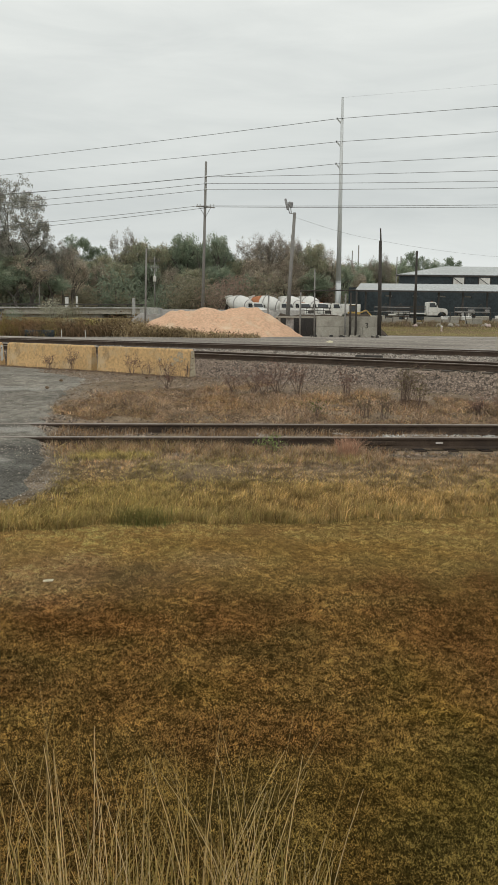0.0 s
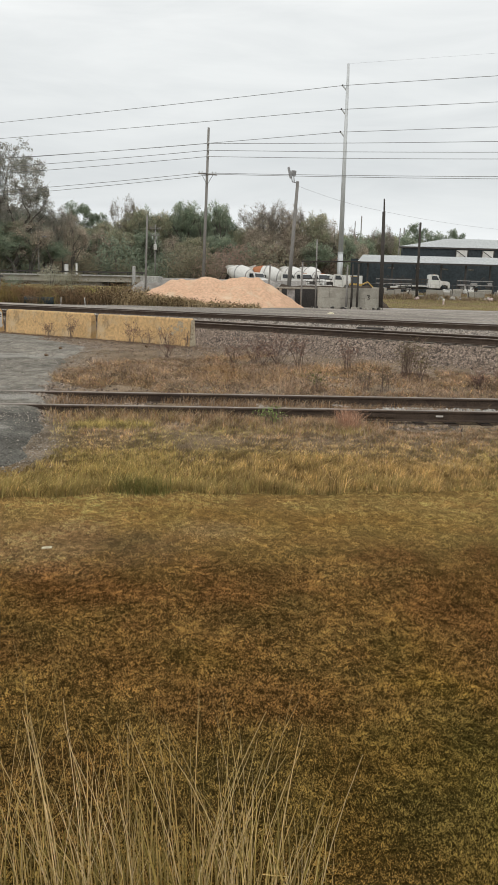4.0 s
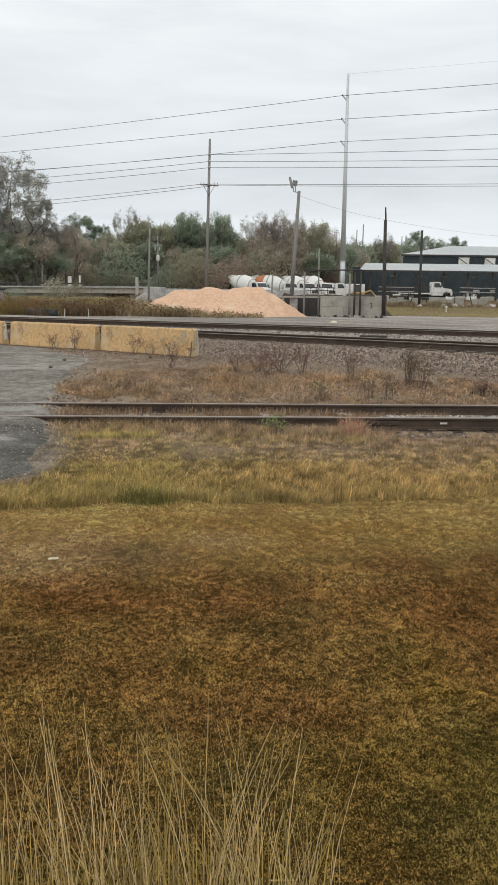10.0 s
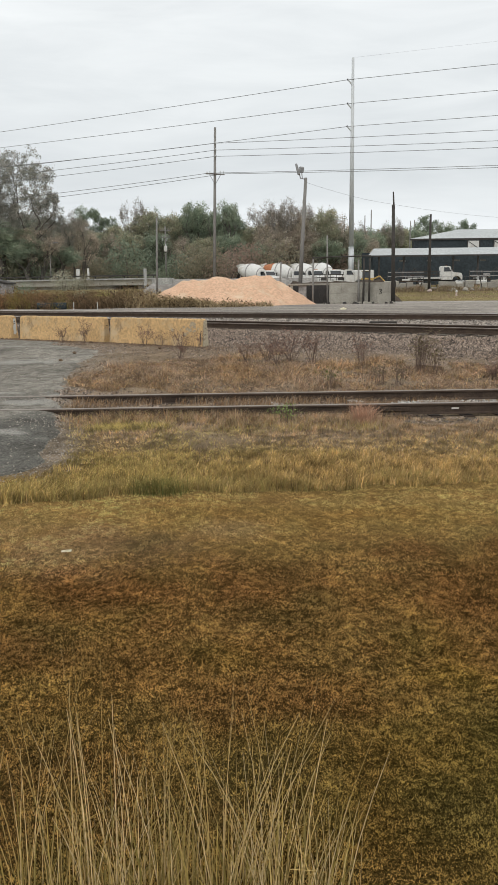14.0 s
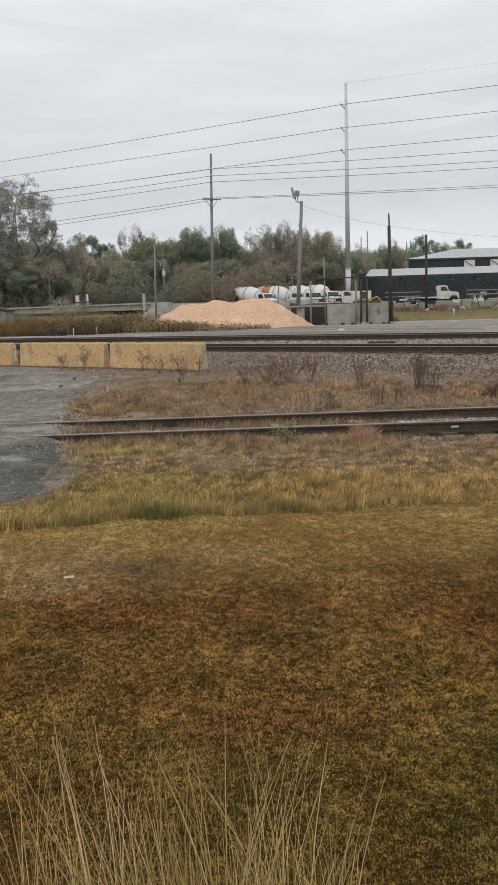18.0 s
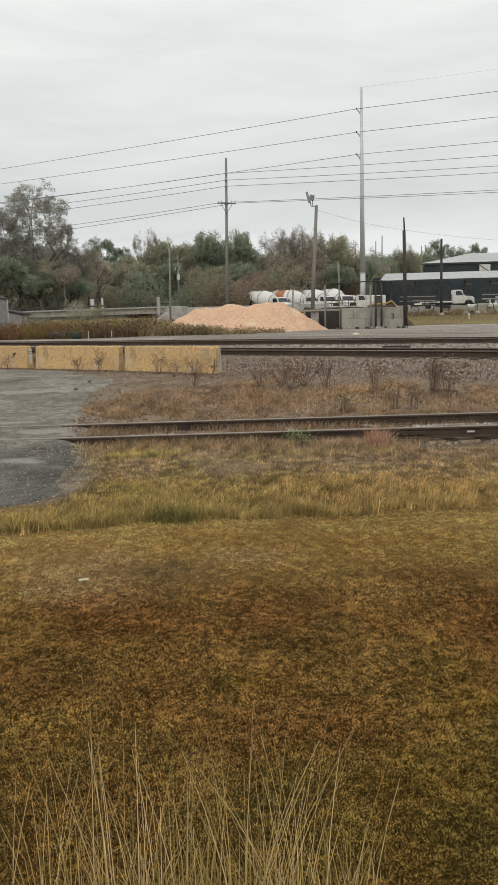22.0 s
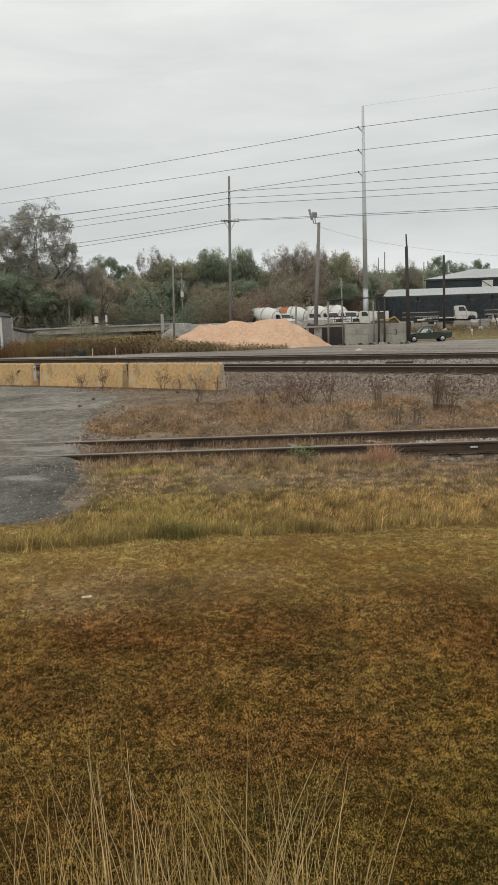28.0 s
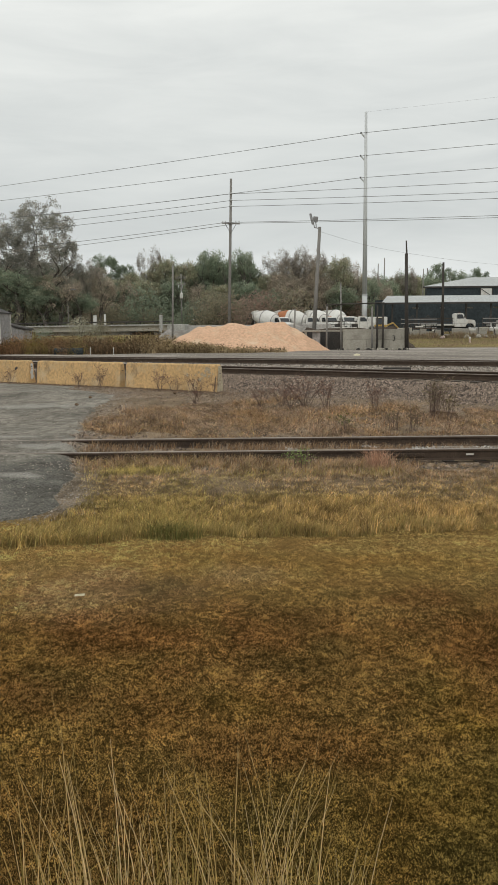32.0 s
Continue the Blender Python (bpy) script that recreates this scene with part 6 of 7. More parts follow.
# x, y, kind, height of the top, width of the crown
TREES = [(-33.2, 113, "big", 21.2, 9.4), (-38.8, 114, "big", 19.0, 8.5), (-29.4, 114.5, "big", 12.6, 5), (-43.5, 116, "big", 17.5, 8), (-27.0, 115, "bare", 12.8, 4), (-26.4, 117, "rust", 11.6, 5), (-25.5, 142, "olive", 13.2, 5),
         (-36, 109.5, "green2", 11, 6.5), (-32.4, 109.5, "green", 9.5, 6), (-41, 110.5, "green", 12, 6.5), (-30.4, 111, "rust", 10.5, 6), (-46, 111, "green2", 12.5, 7), (-28.2, 113, "green", 8.5, 5), (-34.2, 112, "olive", 10.5, 6), (-38.6, 112, "rust", 11.5, 6),
         (-31.0, 145, "pine", 15.8, 6.8), (-28.0, 147, "pine", 14.2, 4.6), (-23.1, 146, "bare", 17.8, 5), (-20.4, 145, "olive", 16.0, 5.6), (-18.3, 147, "green", 16.3, 5.2), (-15.8, 145, "olive", 15.4, 5.2), (-13.5, 146, "green", 16.6, 5),
         (-11.8, 145, "green2", 17.2, 5.6), (-9.0, 146, "green", 17.0, 5.5), (-6.0, 145, "green2", 17.2, 5.6), (-4.2, 147, "green", 15.7, 4.2), (-2.0, 146, "olive", 13.0, 4.6), (0.9, 147, "bare", 17.1, 6.6), (2.4, 145, "rust", 14.6, 6.4),
         (4.6, 148, "bare", 16.8, 6.6), (6.7, 146, "bare", 17.6, 6.4), (6.2, 145, "rust", 15.6, 6), (9.3, 146, "rust", 15.0, 6.2), (12.0, 146, "olive", 16.0, 5.6), (14.2, 148, "rust", 14.6, 5.8), (16.2, 150, "green", 12.9, 4.6),
         (-26, 138, "rust", 11, 6), (-30, 136, "green2", 11, 6.5), (-28, 140, "olive", 12, 6), (-34, 138, "rust", 12.5, 6), (-22.5, 139, "olive", 11.5, 5.5), (-24.5, 140, "green", 11, 5), (-18.5, 140, "green2", 11.5, 6), (-14, 140, "rust", 10.5, 5.5), (-9.8, 139, "olive", 10.5, 6), (-5, 140, "green2", 11, 6), (-1, 139, "green", 9.5, 5.5), (3, 140, "rust", 11.5, 6), (7.8, 141, "rust", 11.5, 6), (12.2, 142, "green", 10.5, 6),
         (-36.5, 150, "green2", 14.5, 7), (-33.5, 152, "green", 14, 6.5), (-30, 153, "olive", 12.5, 6), (-26.5, 152, "olive", 12.5, 6), (-23.8, 151, "olive", 14.2, 5.5), (-21.5, 152, "green", 14.5, 6), (-17, 152, "green2", 15, 6), (-14.5, 153, "olive", 14.6, 5.5), (-10.4, 152, "green2", 15.6, 6), (-7.5, 153, "green", 15.8, 6), (-4.8, 154, "green2", 13.6, 6), (-1.2, 154, "green2", 12.4, 6.5),
         (1.5, 152, "olive", 13.8, 5.5), (4.2, 153, "rust", 14.5, 5.5), (7.8, 152, "rust", 14.6, 5.5), (10.6, 152, "rust", 15, 5.5), (13, 153, "rust", 14.4, 5.5), (15.6, 154, "olive", 12.8, 5.5), (18.6, 158, "green2", 12.6, 6), (21.5, 163, "rust", 12.6, 6), (24, 170, "green", 13.2, 6),
         (-49, 140, "green", 16, 8), (-42, 142, "green2", 15, 8), (-39, 140, "green", 13, 7),
         (22.5, 200, "olive", 16.4, 7), (24.8, 202, "bare", 17.6, 5), (27.4, 202, "green2", 16.4, 7), (30.8, 203, "olive", 16.0, 7), (33.6, 200, "bare", 18.0, 6), (33.4, 204, "green2", 17.2, 6.5), (36.0, 206, "olive", 16.4, 7), (40, 212, "green2", 17, 8), (44.5, 216, "green", 17.4, 8),
         (46.5, 248, "green2", 19.4, 9), (52.7, 250, "pine", 22.2, 8.5), (52.5, 254, "green2", 20, 8), (58.3, 250, "green2", 21.2, 8), (62, 252, "olive", 18.6, 8), (65.0, 250, "pine", 20.8, 7), (69, 256, "green", 18.8, 8), (75, 258, "olive", 19, 8), (37, 240, "bare", 18.6, 7), (42, 246, "olive", 18.4, 8)]
TALL = {"green": (16, 7.7), "green2": (15, 8.4), "olive": (15, 7.5), "rust": (14, 7.8), "bare": (17, 6.8), "pine": (16, 9.6), "big": (20, 10.8)}
for x, y, kind, top, broad in TREES:
    z = float(land(x, y)) - 0.1
    k, wide = 1.04 * (top - z) / TALL[kind][0], broad / TALL[kind][1] * random.uniform(0.95, 1.1)
    copy_thing(KINDS[kind], pose(x, y, z, 0, 0, random.uniform(0, 360)) @ Matrix.Diagonal((wide, wide, k, 1)))
for ob in KINDS.values():
    for o in list(ob.children) + [ob]:
        bpy.data.objects.remove(o)


def far_woods():
    """Dense woods behind the first trees."""
    n = 60000
    x, y = rng.uniform(-110, 130, n), rng.uniform(165, 215, n)
    y = y + 60 * step(x, 20, 40)
    top = 5 + 6.5 * wander(x, y, 9, 81) + 2 * wander(x, y, 3, 82) + 4 * step(x, 20, 40)
    z = 1 + top * rng.random(n) ** 0.8
    c = np.stack([x, y, z], -1)
    v = c[:, None] + rng.normal(0, 0.33, (n, 3, 3))
    cols = np.array(GREEN)[rng.integers(0, 4, n)] * (0.8 + 0.4 * wander(x, z * 3, 6, 83))[:, None]
    tagged(new("far_woods", raw_mesh("far_woods", v.reshape(-1, 3), np.arange(3 * n).reshape(-1, 3), "foliage", np.repeat(cols, 3, 0))), "dense grey-green woods in the distance", "woods", kind="stuff")


far_woods()
for k in range(120):
    x = random.uniform(-62, 26)
    y = random.uniform(124, 146) if x < 7 else random.uniform(146, 160) if x < 18 else random.uniform(155, 185)
    kinds = (0, 0, 0, 3) if x < -35 else (2, 2, 2, 1) if x < -25.5 else (0, 0, 3, 1) if x < -12 else (1, 2, 2, 1, 0)
    bush(x, y, float(land(x, y)) - 0.3, random.choice(kinds), random.uniform(1.0, 2.1))
for k in range(40):
    x = random.uniform(20, 105)
    bush(x, random.uniform(225, 245), 1.7, random.choice((0, 1, 3)), random.uniform(1.6, 3.0))
for k in range(16):
    bush(random.uniform(-58, -32), random.uniform(111, 116), 1.2, random.choice((0, 0, 3)), random.uniform(1.3, 2.1))
for x, y, s, c in ((-24.6, 98, 0.8, 5), (-22.9, 98.5, 0.5, 5), (-15.3, 76, 0.5, 4), (-16.2, 77, 0.42, 4), (-22.0, 99, 0.55, 1), (-31, 97, 0.5, 1), (-18.8, 82, 0.45, 3), (-27, 90, 0.6, 0), (-33, 92, 0.8, 0)):
    bush(x, y, float(land(x, y)) - 0.2, c, s)


# ---- trucks in the yard ----
YARD = 1.5


def wheel(ob, x, y, r, w=0.3, hub="white_paint"):
    tyre = part("wheel", Shape().lathe([(-w / 2, r * 0.55), (-w / 2, r * 0.9), (-w * 0.35, r), (w * 0.35, r), (w / 2, r * 0.9), (w / 2, r * 0.55)], (x, y, r), (0, 1, 0), 16), "rubber", ob, "black rubber tyre")
    s = 1 if y > 0 else -1
    part("rim", Shape().lathe([(-0.03, r * 0.55), (0.0, r * 0.55), (0.03, r * 0.35), (0.05, r * 0.12)], (x, y + s * w / 2 * 0.95, r), (0, s, 0), 12), hub, tyre, "pale wheel rim")


CAB_SIDE = [(0, 0), (0, 1.72), (0.1, 1.82), (1.0, 1.82), (1.16, 1.74), (1.48, 1.06), (1.7, 1.0), (2.5, 0.92), (2.74, 0.78), (2.8, 0.5), (2.8, 0.02), (2.62, 0.0), (2.52, 0.28), (2.3, 0.44), (2.05, 0.49), (1.8, 0.44), (1.58, 0.28), (1.48, 0.0)]


def cab(ob, x, colour, z=0.9, label="rounded truck cab"):
    """A conventional truck cab with a long hood and open wheel arches, whose back is at x, looking along +x."""
    body = part("cab", Shape().prism(CAB_SIDE, (x, -1.0, z), (x, 1.0, z), (1, 0, 0)), colour, ob, label)
    part("windscreen", Shape().add([(x + 1.235, -0.85, z + 1.66), (x + 1.235, 0.85, z + 1.66), (x + 1.475, 0.92, z + 1.14), (x + 1.475, -0.92, z + 1.14), (x + 1.2, 0, z + 1.4)], [(0, 1, 2, 3), (0, 1, 4), (1, 2, 4), (2, 3, 4), (3, 0, 4)]), "glass_dark", body, "dark windscreen")
    for s in (-1, 1):
        part("side_window", Shape().prism([(0.3, 1.1), (0.3, 1.66), (0.98, 1.66), (1.26, 1.1)], (x, s * 0.99, z), (x, s * 1.008, z), (1, 0, 0)), "glass_dark", body, "dark side window")
        part("door_seam", Shape().box((x + 0.2, s * 1.003, z + 0.85), (0.03, 0.014, 1.5)), "shed_panel", body)
        part("door_seam", Shape().box((x + 1.36, s * 1.003, z + 0.55), (0.03, 0.014, 0.9)), "shed_panel", body)
        part("mirror", Shape().box((x + 1.2, s * 1.36, z + 1.3), (0.06, 0.2, 0.4), bevel=0.01).tube((x + 1.2, s * 1.0, z + 1.4), (x + 1.2, s * 1.36, z + 1.4), 0.02, n=5), "dark_metal", body)
        part("headlight", Shape().tube((x + 2.78, s * 0.75, z + 0.38), (x + 2.84, s * 0.75, z + 0.38), 0.12, n=10), "chrome", body, "round headlight")
    part("grille", Shape().box((x + 2.81, 0, z + 0.4), (0.04, 1.1, 0.6), bevel=0.01), "dark_metal", body)
    part("roof_light", Shape().box((x + 0.75, 0, z + 1.86), (0.12, 0.6, 0.07), bevel=0.02), "orange_paint", body, "amber roof marker light")
    part("bumper", Shape().box((x + 2.9, 0, z - 0.2), (0.12, 2.2, 0.28), bevel=0.02), "chrome", ob)


def mixer(x, y, turn, label, stripe, band=((0.3, 0.885), (0.38, 0.95), (0.95, 1.14), (1.0, 1.10))):
    ob = thing("concrete_mixer_truck", x, y, 1.2, turn, label, "mixer truck", "parked mixer trucks")
    part("chassis", Shape().box((0.2, 0, 0.85), (8.4, 0.9, 0.3), bevel=0.03), "dark_metal", ob)
    cab(ob, 1.6, "white_paint", label="white truck cab")
    for px in (3.65, -1.2, -2.5):
        for s in (-1.05, 1.05):
            wheel(ob, px, s, 0.52)
    axis = Vector((-1, 0, 0.17)).normalized()
    c = Vector((1.3, 0, 2.15))
    drum = part("drum", Shape().lathe([(0, 0.55), (0.35, 0.9), (1.3, 1.22), (2.3, 1.25), (3.4, 1.05), (4.5, 0.65), (4.75, 0.6)], c, axis, 24), "white_paint", ob, "white rotating drum", True)
    for d, r in ((0.32, 0.9), (2.32, 1.255)):
        part("drum_hoop", Shape().lathe([(d, r - 0.03), (d, r + 0.035), (d + 0.12, r + 0.04), (d + 0.12, r - 0.03)], c, axis, 24), "shed_panel", drum, "grey steel hoop")
    part("ladder", Shape().tube((-2.6, -0.95, 0.9), (-2.9, -0.8, 3.2), 0.03, n=5).tube((-2.6, -0.6, 0.9), (-2.9, -0.45, 3.2), 0.03, n=5), "dark_metal", ob)
    part("rear_stand", Shape().tube((-2.7, -0.7, 0.9), (-3.1, -0.35, 2.9), 0.06, n=6).tube((-2.7, 0.7, 0.9), (-3.1, 0.35, 2.9), 0.06, n=6), "shed_panel", ob)
    if stripe:
        part("stripe", Shape().lathe(band, c, axis, 24), stripe, drum, "orange painted band", True)
    part("hopper", Shape().lathe([(0, 0.35), (0.5, 0.65), (0.55, 0.65)], (-3.3, 0, 3.1), (-0.3, 0, 1), 10), "white_paint", ob, "loading hopper")
    part("chute", Shape().prism([(-0.25, 0), (0.25, 0), (0.3, 0.2), (-0.3, 0.2)], (-3.5, 0, 2.5), (-4.6, 0.3, 1.3), (0, 1, 0)), "dark_metal", ob)
    part("water_tank", Shape().tube((1.15, -0.9, 1.5), (1.15, 0.9, 1.5), 0.3, n=12), "white_paint", ob)
    return ob


mixer(-0.4, 115, -46, "white concrete mixer truck parked behind the sand heap", None)
mixer(3.7, 115, -24, "white concrete mixer truck with an orange drum end", "orange_paint", ((3.0, 1.05), (3.05, 1.14), (3.4, 1.075), (4.5, 0.675), (4.55, 0.6)))
mixer(7.0, 115.5, -60, "white concrete mixer truck in the middle of the row", None)
mixer(9.6, 114.5, -64, "white concrete mixer truck beside the steel pole", None)


def truck(x, y, turn, label, bed):
    ob = thing("truck", x, y, YARD if x > 14 else 1.25, turn, label, "truck", "parked trucks")
    part("chassis", Shape().box((-0.6, 0, 0.75), (7.2, 0.9, 0.25), bevel=0.03), "dark_metal", ob)
    cab(ob, 0.2, "white_paint", 0.8)
    for px in (2.25, -2.4):
        for s in (-0.98, 0.98):
            wheel(ob, px, s, 0.48)
    if bed == "flat":
        b = part("flatbed", Shape().box((-2.1, 0, 1.05), (4.3, 2.3, 0.16), bevel=0.02), "white_paint", ob)
        for k in range(6):
            for s in (-1.1, 1.1):
                part("stake", Shape().box((-4.1 + k * 0.8, s, 1.55), (0.07, 0.05, 0.9)), "dark_metal", b)
        for s in (-1.1, 1.1):
            part("side_rail", Shape().box((-2.1, s, 1.95), (4.2, 0.05, 0.12)).box((-2.1, s, 1.55), (4.2, 0.05, 0.1)), "dark_wood", b)
    elif bed == "box":
        part("box_body", Shape().box((-2.0, 0, 1.75), (4.2, 2.3, 1.6), bevel=0.05), "white_paint", ob)
    return ob


truck(24.6, 108, -3, "old white truck with rounded fenders and stake bed", "flat")
truck(11.8, 110.5, -8, "white pickup-like truck parked by the steel pole", "flat")
truck(12.3, 113, 170, "white box truck parked behind the posts", "box")


def loader(x, y, turn):
    ob = thing("backhoe_loader", x, y, YARD, turn, "yellow backhoe loader with a lowered arm", "loader")
    part("body", Shape().box((0, 0, 1.2), (2.2, 1.3, 0.8), bevel=0.08), "yellow_paint", ob)
    c = part("cab", Shape().box((-0.3, 0, 2.2), (1.2, 1.2, 1.2), bevel=0.05, taper=0.88), "glass_dark", ob)
    part("roof", Shape().box((-0.3, 0, 2.85), (1.4, 1.4, 0.1), bevel=0.03), "yellow_paint", c)
    part("boom", Shape().tube((0.9, 0, 1.3), (2.3, 0, 1.9), 0.16, n=6).tube((2.3, 0, 1.9), (3.6, 0, 0.6), 0.14, n=6), "yellow_paint", ob)
    part("bucket", Shape().prism([(0, 0), (0.8, 0), (0.9, 0.5), (0.1, 0.7)], (3.3, -0.9, 0.1), (3.3, 0.9, 0.1), (1, 0, 0)), "dark_metal", ob)
    for px, r in ((0.9, 0.45), (-0.8, 0.65)):
        for s in (-0.75, 0.75):
            wheel(ob, px, s, r, hub="yellow_paint")
    return ob


loader(14.4, 105, 0).scale = (0.72, 0.72, 0.72)


def rack(x, y, w, turn):
    """Steel frames, old machine parts and stacked stock."""
    ob = thing("equipment_rack", x, y, YARD, turn, "rusty steel frames and stacked machine parts", "equipment", "stored equipment")
    for k in range(5):
        part("upright", Shape().box((-w / 2 + k * w / 4, 0, 0.9 + 0.2 * random.random()), (0.08, 0.08, 1.9)), "dark_metal", ob)
    for z in (0.6, 1.3, 1.85):
        part("beam", Shape().box((0, 0, z), (w, 0.1, 0.1)), "rail_side" if z < 1 else "shed_panel", ob)
    for k in range(7):
        part("stock", Shape().box((random.uniform(-w / 2, w / 2), random.uniform(0, 0.6), random.uniform(0.3, 1.5)), (random.uniform(0.3, 1.1), 0.5, random.uniform(0.2, 0.5)), bevel=0.03), random.choice(("shed_panel", "white_paint", "dark_metal", "rail_side")), ob)
    part("brace", Shape().tube((-w / 2, 0, 0.2), (w * 0.1, 0, 2.4), 0.05, n=5).tube((w / 2, 0, 0.2), (w * 0.1, 0, 2.4), 0.05, n=5), "dark_metal", ob)
    return ob


rack(18.6, 106, 2.6, 4)
rack(20.8, 107, 3.0, -5)
rack(28.6, 104, 1.8, 8)
rack(31.5, 106, 3.2, -4)
rack(35.0, 104, 2.8, 6)
for k in range(14):
    x = random.choice((29.5, 30.5, 33, 36, 27.5, 17.2, 16.2)) + random.gauss(0, 0.8)
    o = thing("pallet_stack", x, 101 + random.random() * 4, YARD, random.uniform(0, 90), "stack of pale wrapped sacks on a pallet", "pallet", "pallet stacks")
    part("pallet", Shape().box((0, 0, 0.07), (1.2, 1.0, 0.14)), "pole_wood", o)
    part("wrapped_load", Shape().box((0, 0, 0.14 + 0.3), (1.1, 0.9, random.uniform(0.4, 0.8)), bevel=0.08), random.choice(("white_paint", "concrete", "shed_panel")), o)


# low broken block wall with posts along the top of the slope
def build_rubble():
    """Broken concrete lumps dumped below the yard wall."""
    r = random.Random(12)
    for k in range(22):
        x, y = r.choice((19, 22.5, 24.5, 27.5, 28.3, 33, 36)) + r.gauss(0, 0.7), 89.6 + r.random() * 1.6
        a = r.uniform(0.16, 0.42)
        lump = Shape().lathe([(-0.6 * a, 0.5 * a), (-0.2 * a, 1.0 * a), (0.35 * a, 0.8 * a), (0.7 * a, 0.25 * a)], (0, 0, 0.35 * a), (r.gauss(0, 0.3), r.gauss(0, 0.3), 1), 7)
        lump.v = [(v[0] * r.uniform(0.75, 1.3), v[1] * r.uniform(0.8, 1.2), v[2] * r.uniform(0.8, 1.2)) for v in lump.v]
        o = solid("concrete_lump", lump, r.choice(("bridge_concrete", "concrete", "hydrant_paint")), "broken pale concrete lump among the weeds", "rubble", "lumps below the yard wall")
        o.matrix_basis = pose(x, y, float(land(x, y)), 0, 0, r.uniform(0, 360))


build_rubble()


def build_fence():
    ob = thing("wall_yard", 0, 92.5, 0, 0, "low broken concrete block wall with fence posts", "wall", kind="structure")
    x = 13.2
    while x < 46:
        w = random.uniform(0.7, 1.3)
        h = random.uniform(0.8, 1.25) * (1.0 if random.random() > 0.2 else 0.5)
        part("block", Shape().box((x + w / 2, random.uniform(-0.15, 0.15), 0.8 + h / 2), (w * 0.97, 0.5, h), Euler((0, random.gauss(0, 0.03), random.gauss(0, 0.06))).to_matrix(), 0.04), "concrete", ob)
        x += w
    for k in range(13):
        part("fence_post", Shape().tube((14 + 2.5 * k + random.gauss(0, 0.4), -0.5, 0.8), (14 + 2.5 * k + random.gauss(0, 0.4), -0.5, 2.0 + random.random()), 0.05, n=6), "dark_wood", ob)
    for z in (2.0, 2.6):
        part("fence_wire", Shape().tube((13.5, -0.5, z), (45, -0.5, z), 0.014, n=4), "wire", ob)
    return ob


build_fence()
o = thing("fire_hydrant", 21.6, 86, float(land(21.6, 86)) - 0.02, 0, "small white and red fire hydrant on the grass", "hydrant")
part("barrel", Shape().lathe([(0, 0.16), (0.1, 0.12), (0.5, 0.12), (0.62, 0.15)], (0, 0, 0), (0, 0, 1), 10), "hydrant_paint", o)
part("cap", Shape().lathe([(0.62, 0.15), (0.8, 0.12), (0.9, 0.03)], (0, 0, 0), (0, 0, 1), 10), "white_paint", o, "white domed cap")
for p in o.children:
    p.scale = (0.8, 0.8, 0.75)


# ---- open shed building ----
def build_warehouse():
    ob = thing("warehouse", 0, 125, 2.0, 0, "long open-fronted metal warehouse with pale roofs", "warehouse")
    part("roof", Shape().add([(17.2, -0.6, 4.15), (64, -0.6, 4.15), (64, 5.5, 5.45), (18.9, 5.5, 5.45), (17.2, -0.6, 4.28), (64, -0.6, 4.28), (64, 5.5, 5.58), (18.9, 5.5, 5.58)],
                             [(0, 1, 2, 3), (4, 5, 6, 7), (0, 1, 5, 4), (1, 2, 6, 5), (2, 3, 7, 6), (3, 0, 4, 7)]), "roof_metal", ob, "pale grey lean-to roof")
    part("fascia", Shape().box((40.6, -0.66, 4.12), (46.8, 0.08, 0.26)), "dark_metal", ob)
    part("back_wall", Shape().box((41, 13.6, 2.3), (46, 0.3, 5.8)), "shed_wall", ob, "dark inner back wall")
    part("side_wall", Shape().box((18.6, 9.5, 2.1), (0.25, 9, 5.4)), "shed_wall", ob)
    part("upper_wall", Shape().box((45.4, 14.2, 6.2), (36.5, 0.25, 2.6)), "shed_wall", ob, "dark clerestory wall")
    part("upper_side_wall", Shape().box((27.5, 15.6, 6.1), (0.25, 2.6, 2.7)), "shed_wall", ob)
    roof2 = part("upper_roof", Shape().add([(26.4, 14.0, 7.4), (66, 14.0, 7.4), (66, 24, 9.55), (37.3, 24, 9.55), (26.4, 14.0, 7.55), (66, 14.0, 7.55), (66, 24, 9.7), (37.3, 24, 9.7), (37.3, 34, 7.4), (66, 34, 7.4)],
                                           [(4, 5, 6, 7), (0, 1, 5, 4), (7, 6, 9, 8), (0, 1, 9, 8), (4, 7, 8), (5, 6, 9)]), "roof_metal", ob, "pale grey hipped upper roof")
    part("fascia", Shape().box((46.2, 13.95, 7.4), (39.6, 0.1, 0.3)), "dark_metal", roof2)
    for k in range(12):
        x = 19 + 3.9 * k
        part("column", Shape().box((x, 0.1, 1.8), (0.25, 0.25, 4.6)), "dark_metal", ob)
    for k in range(5):
        x = 37.5 + 4.6 * k
        w = part("window", Shape().box((x, 14.0, 6.35), (1.9, 0.12, 1.5)), "white_paint", ob, "pale clerestory opening")
        part("window_frame", Shape().box((x - 1.05, 13.93, 6.35), (0.16, 0.1, 1.6)).box((x + 1.05, 13.93, 6.35), (0.16, 0.1, 1.6)).tube((x - 0.9, 13.9, 7.0), (x + 0.9, 13.9, 5.8), 0.06, n=5), "dark_metal", w)
    for k in range(4):
        x = 23 + k * 4.3
        part("hanging_sheet", Shape().box((x, 2, 3.45), (0.7 + 0.6 * random.random(), 0.06, 0.22), Euler((0, 0.06, 0)).to_matrix()), "shed_panel", ob, "torn hanging sheet")
    part("floor", Shape().box((41, 6.5, -0.46), (46, 15, 0.12)), "concrete", ob)
    return ob


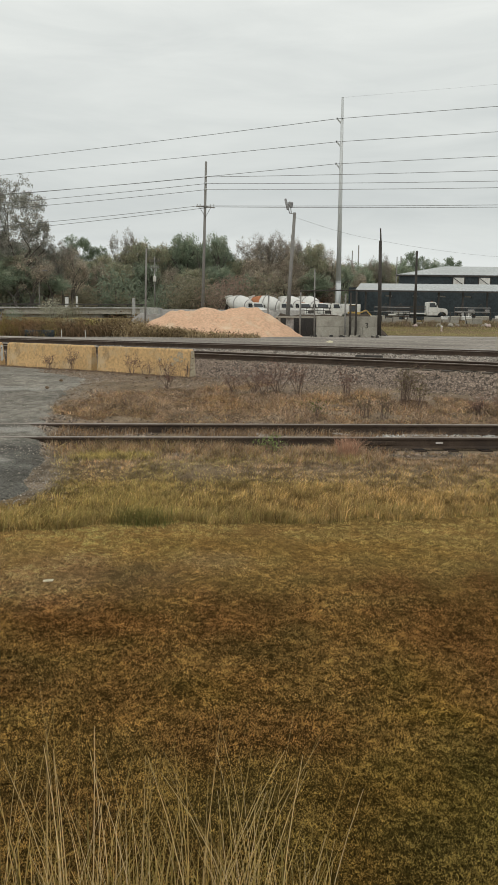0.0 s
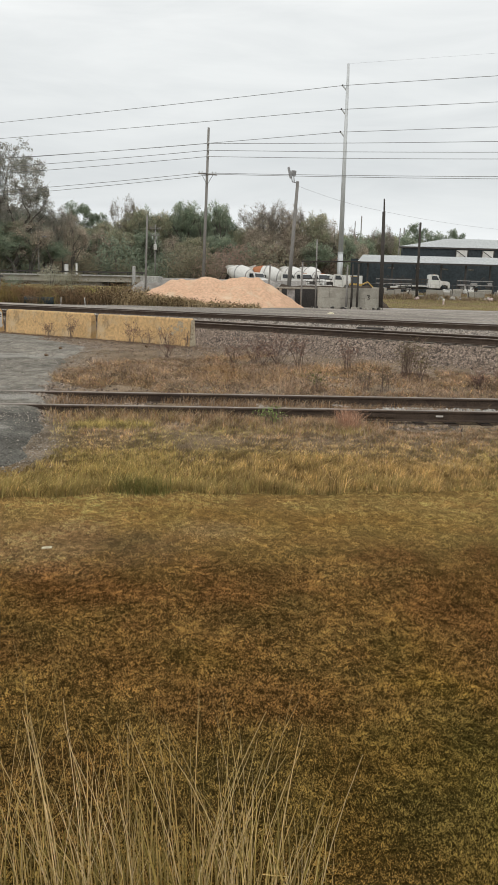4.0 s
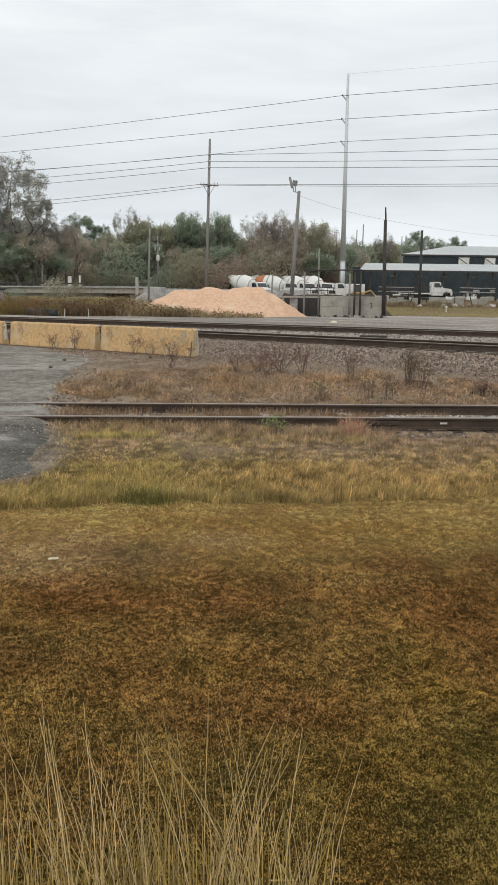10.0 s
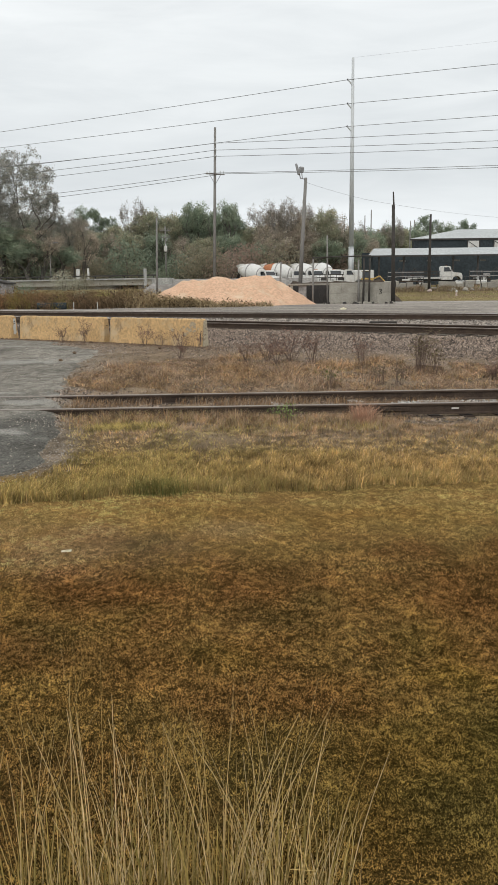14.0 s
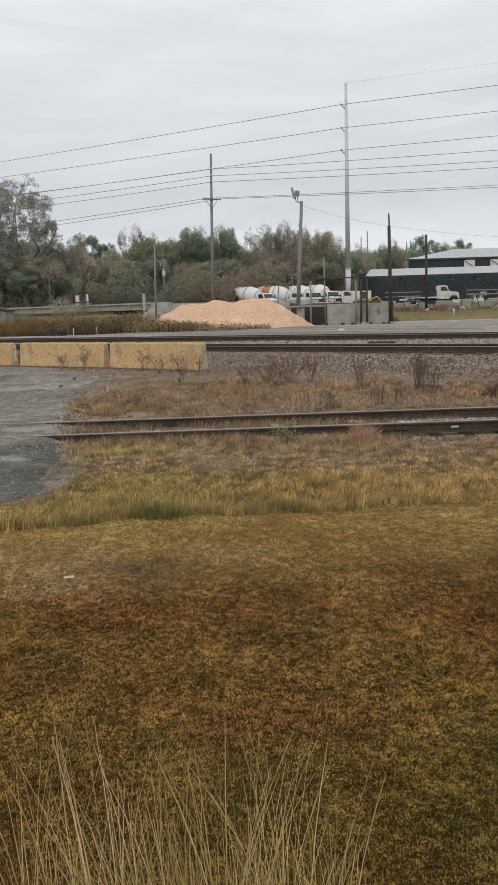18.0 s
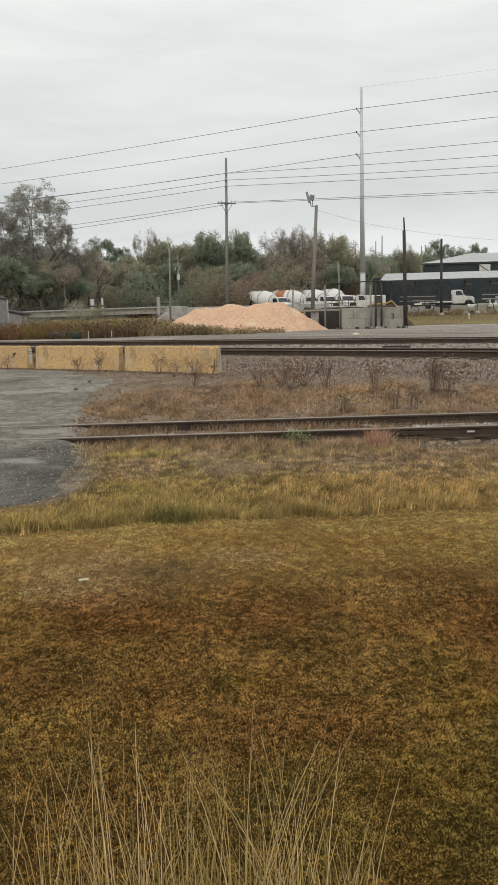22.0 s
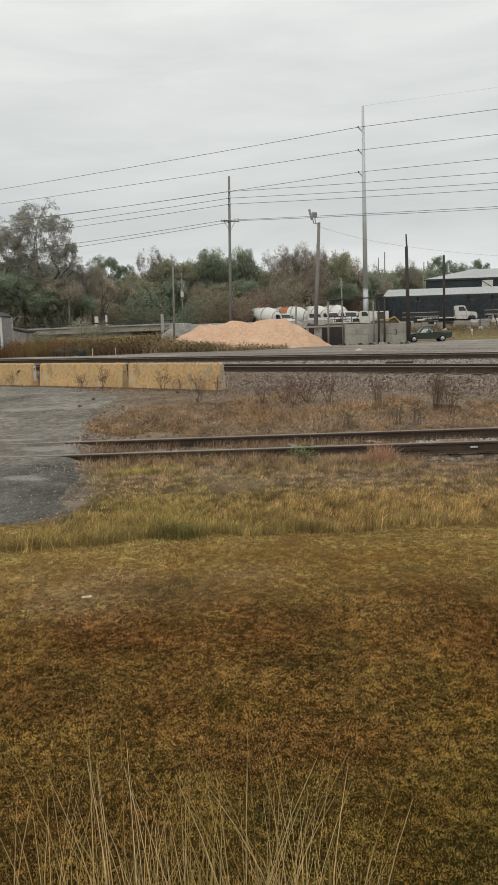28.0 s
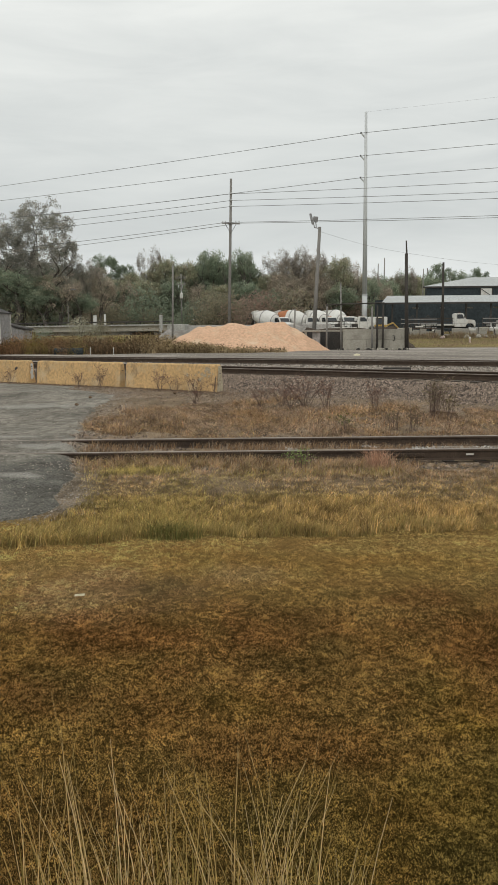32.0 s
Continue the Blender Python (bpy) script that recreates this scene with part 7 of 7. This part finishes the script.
build_warehouse()
for x, top in ((33.5, 23.6), (46.4, 20.5), (36.8, 14.5)):
    post("distant_pole", x, 238, 1.8, top, 0.22, "pole_wood", "distant bare utility pole above the trees", "utility pole")


# ---- green pickup ----
def build_pickup():
    ob = thing("pickup_truck", 60, 76.5, 0, 180, "dark green compact pickup driving on the yard road", "pickup truck")
    side = [(-2.25, 0.42), (-2.27, 0.85), (-0.62, 0.90), (-0.45, 0.92), (0.85, 0.92), (2.05, 0.84), (2.25, 0.70), (2.27, 0.42), (1.85, 0.33), (-1.8, 0.33)]
    part("body", Shape().prism(side, (0, -0.82, 0), (0, 0.82, 0), (1, 0, 0)), "green_paint", ob, "dark green painted body")
    c = part("cab_roof", Shape().box((0.02, 0, 1.5), (0.95, 1.26, 0.06), bevel=0.02), "green_paint", ob, "dark green cab roof")
    for sgn in (-1, 1):
        part("pillar", Shape().tube((-0.52, sgn * 0.75, 0.88), (-0.42, sgn * 0.61, 1.49), 0.045, n=6), "green_paint", c)
        part("pillar", Shape().tube((0.98, sgn * 0.75, 0.88), (0.46, sgn * 0.61, 1.49), 0.035, n=6), "green_paint", c)
    part("seat_back", Shape().box((-0.25, 0, 0.95), (0.16, 1.2, 0.6), bevel=0.04), "dark_metal", ob, "dark bench seat")
    part("windscreen", Shape().add([(0.93, -0.66, 0.98), (0.93, 0.66, 0.98), (0.51, 0.58, 1.46), (0.51, -0.58, 1.46)], [(0, 1, 2, 3)]), "car_glass", c, "dark windscreen")
    for sgn in (-1, 1):
        part("side_window", Shape().add([(-0.42, sgn * 0.765, 0.96), (0.78, sgn * 0.765, 0.96), (0.38, sgn * 0.65, 1.43), (-0.36, sgn * 0.65, 1.44)], [(0, 1, 2, 3)]), "car_glass", c, "dark side window")
        part("bed_rail", Shape().box((-1.42, sgn * 0.78, 0.93), (1.66, 0.08, 0.07), bevel=0.01), "green_paint", ob)
        part("headlight", Shape().box((2.26, sgn * 0.6, 0.66), (0.06, 0.3, 0.15), bevel=0.01), "chrome", ob, "clear headlight")
        part("tail_light", Shape().box((-2.27, sgn * 0.7, 0.68), (0.05, 0.16, 0.28), bevel=0.01), "red_paint", ob, "red tail light")
    part("front_bumper", Shape().box((2.3, 0, 0.46), (0.14, 1.6, 0.18), bevel=0.03), "chrome", ob, "chrome bumper")
    part("rear_bumper", Shape().box((-2.32, 0, 0.48), (0.14, 1.6, 0.18), bevel=0.03), "chrome", ob, "chrome bumper")
    part("tailgate", Shape().box((-2.275, 0, 0.72), (0.02, 1.3, 0.36)), "dark_metal", ob)
    wheels = []
    for px in (1.4, -1.35):
        for sgn in (-1, 1):
            r, w = 0.33, 0.22
            t = part("wheel", Shape().lathe([(-w / 2, r * 0.6), (-w / 2, r * 0.92), (-w * 0.3, r), (w * 0.3, r), (w / 2, r * 0.92), (w / 2, r * 0.6)], (0, 0, 0), (0, 1, 0), 18), "rubber", ob, "black tyre")
            part("rim", Shape().lathe([(-0.02, r * 0.62), (0.0, r * 0.62), (0.02, r * 0.4), (0.035, r * 0.15)], (0, sgn * w / 2, 0), (0, sgn, 0), 10), "chrome", t, "silver wheel rim")
            t.matrix_basis = pose(px, sgn * 0.76, r)
            wheels.append(t)
    return ob, wheels


PICKUP, WHEELS = build_pickup()


def motions():
    # the pickup crosses the yard road and pulls up behind the bunker wall
    def along(t):
        """Its x at t seconds: steady, then braking."""
        if t <= 28.2:
            return 17.3 - 11.7 * (min(max(t, 22.0), 28.2) - 27.8)
        k = min((t - 28.2) / 0.65, 1.0)
        return 12.62 - 11.7 * 0.65 * (k - k * k / 2)

    stops = [0.0, 22.0, 24.0, 26.0, 27.0, 27.5, 28.0, 28.2, 28.3, 28.4, 28.5, 28.6, 28.7, 28.85, 32.0]
    walk(PICKUP, [(t, pose(along(t), 77.0, 0.0, 0, 0, 180)) for t in stops])
    turns = [0.0, 22.0] + [22.0 + 0.0333333 * k for k in range(1, 207)] + [32.0]
    for w in WHEELS:
        x, y, z = w.matrix_basis.translation
        walk(w, [(t, pose(x, y, z, 0, math.degrees((along(0.0) - along(t)) / 0.33) % 360.0, 0)) for t in turns])
    # the wind tips the straw to and fro
    for k, ob in enumerate(CLUMPS):
        m = ob.matrix_basis.copy()
        r = random.Random(40 + k)
        rows, t = [], 0.0
        while t <= 32.01:
            gust = 2.2 * math.sin(0.9 * t + 0.5 * k) + 1.4 * math.sin(2.3 * t + 1.1 * k) + r.gauss(0, 0.5)
            rows.append((t, m @ pose(0, 0, 0, r.gauss(0, 0.7), gust, 0)))
            t += 0.5
        walk(ob, rows)


motions()
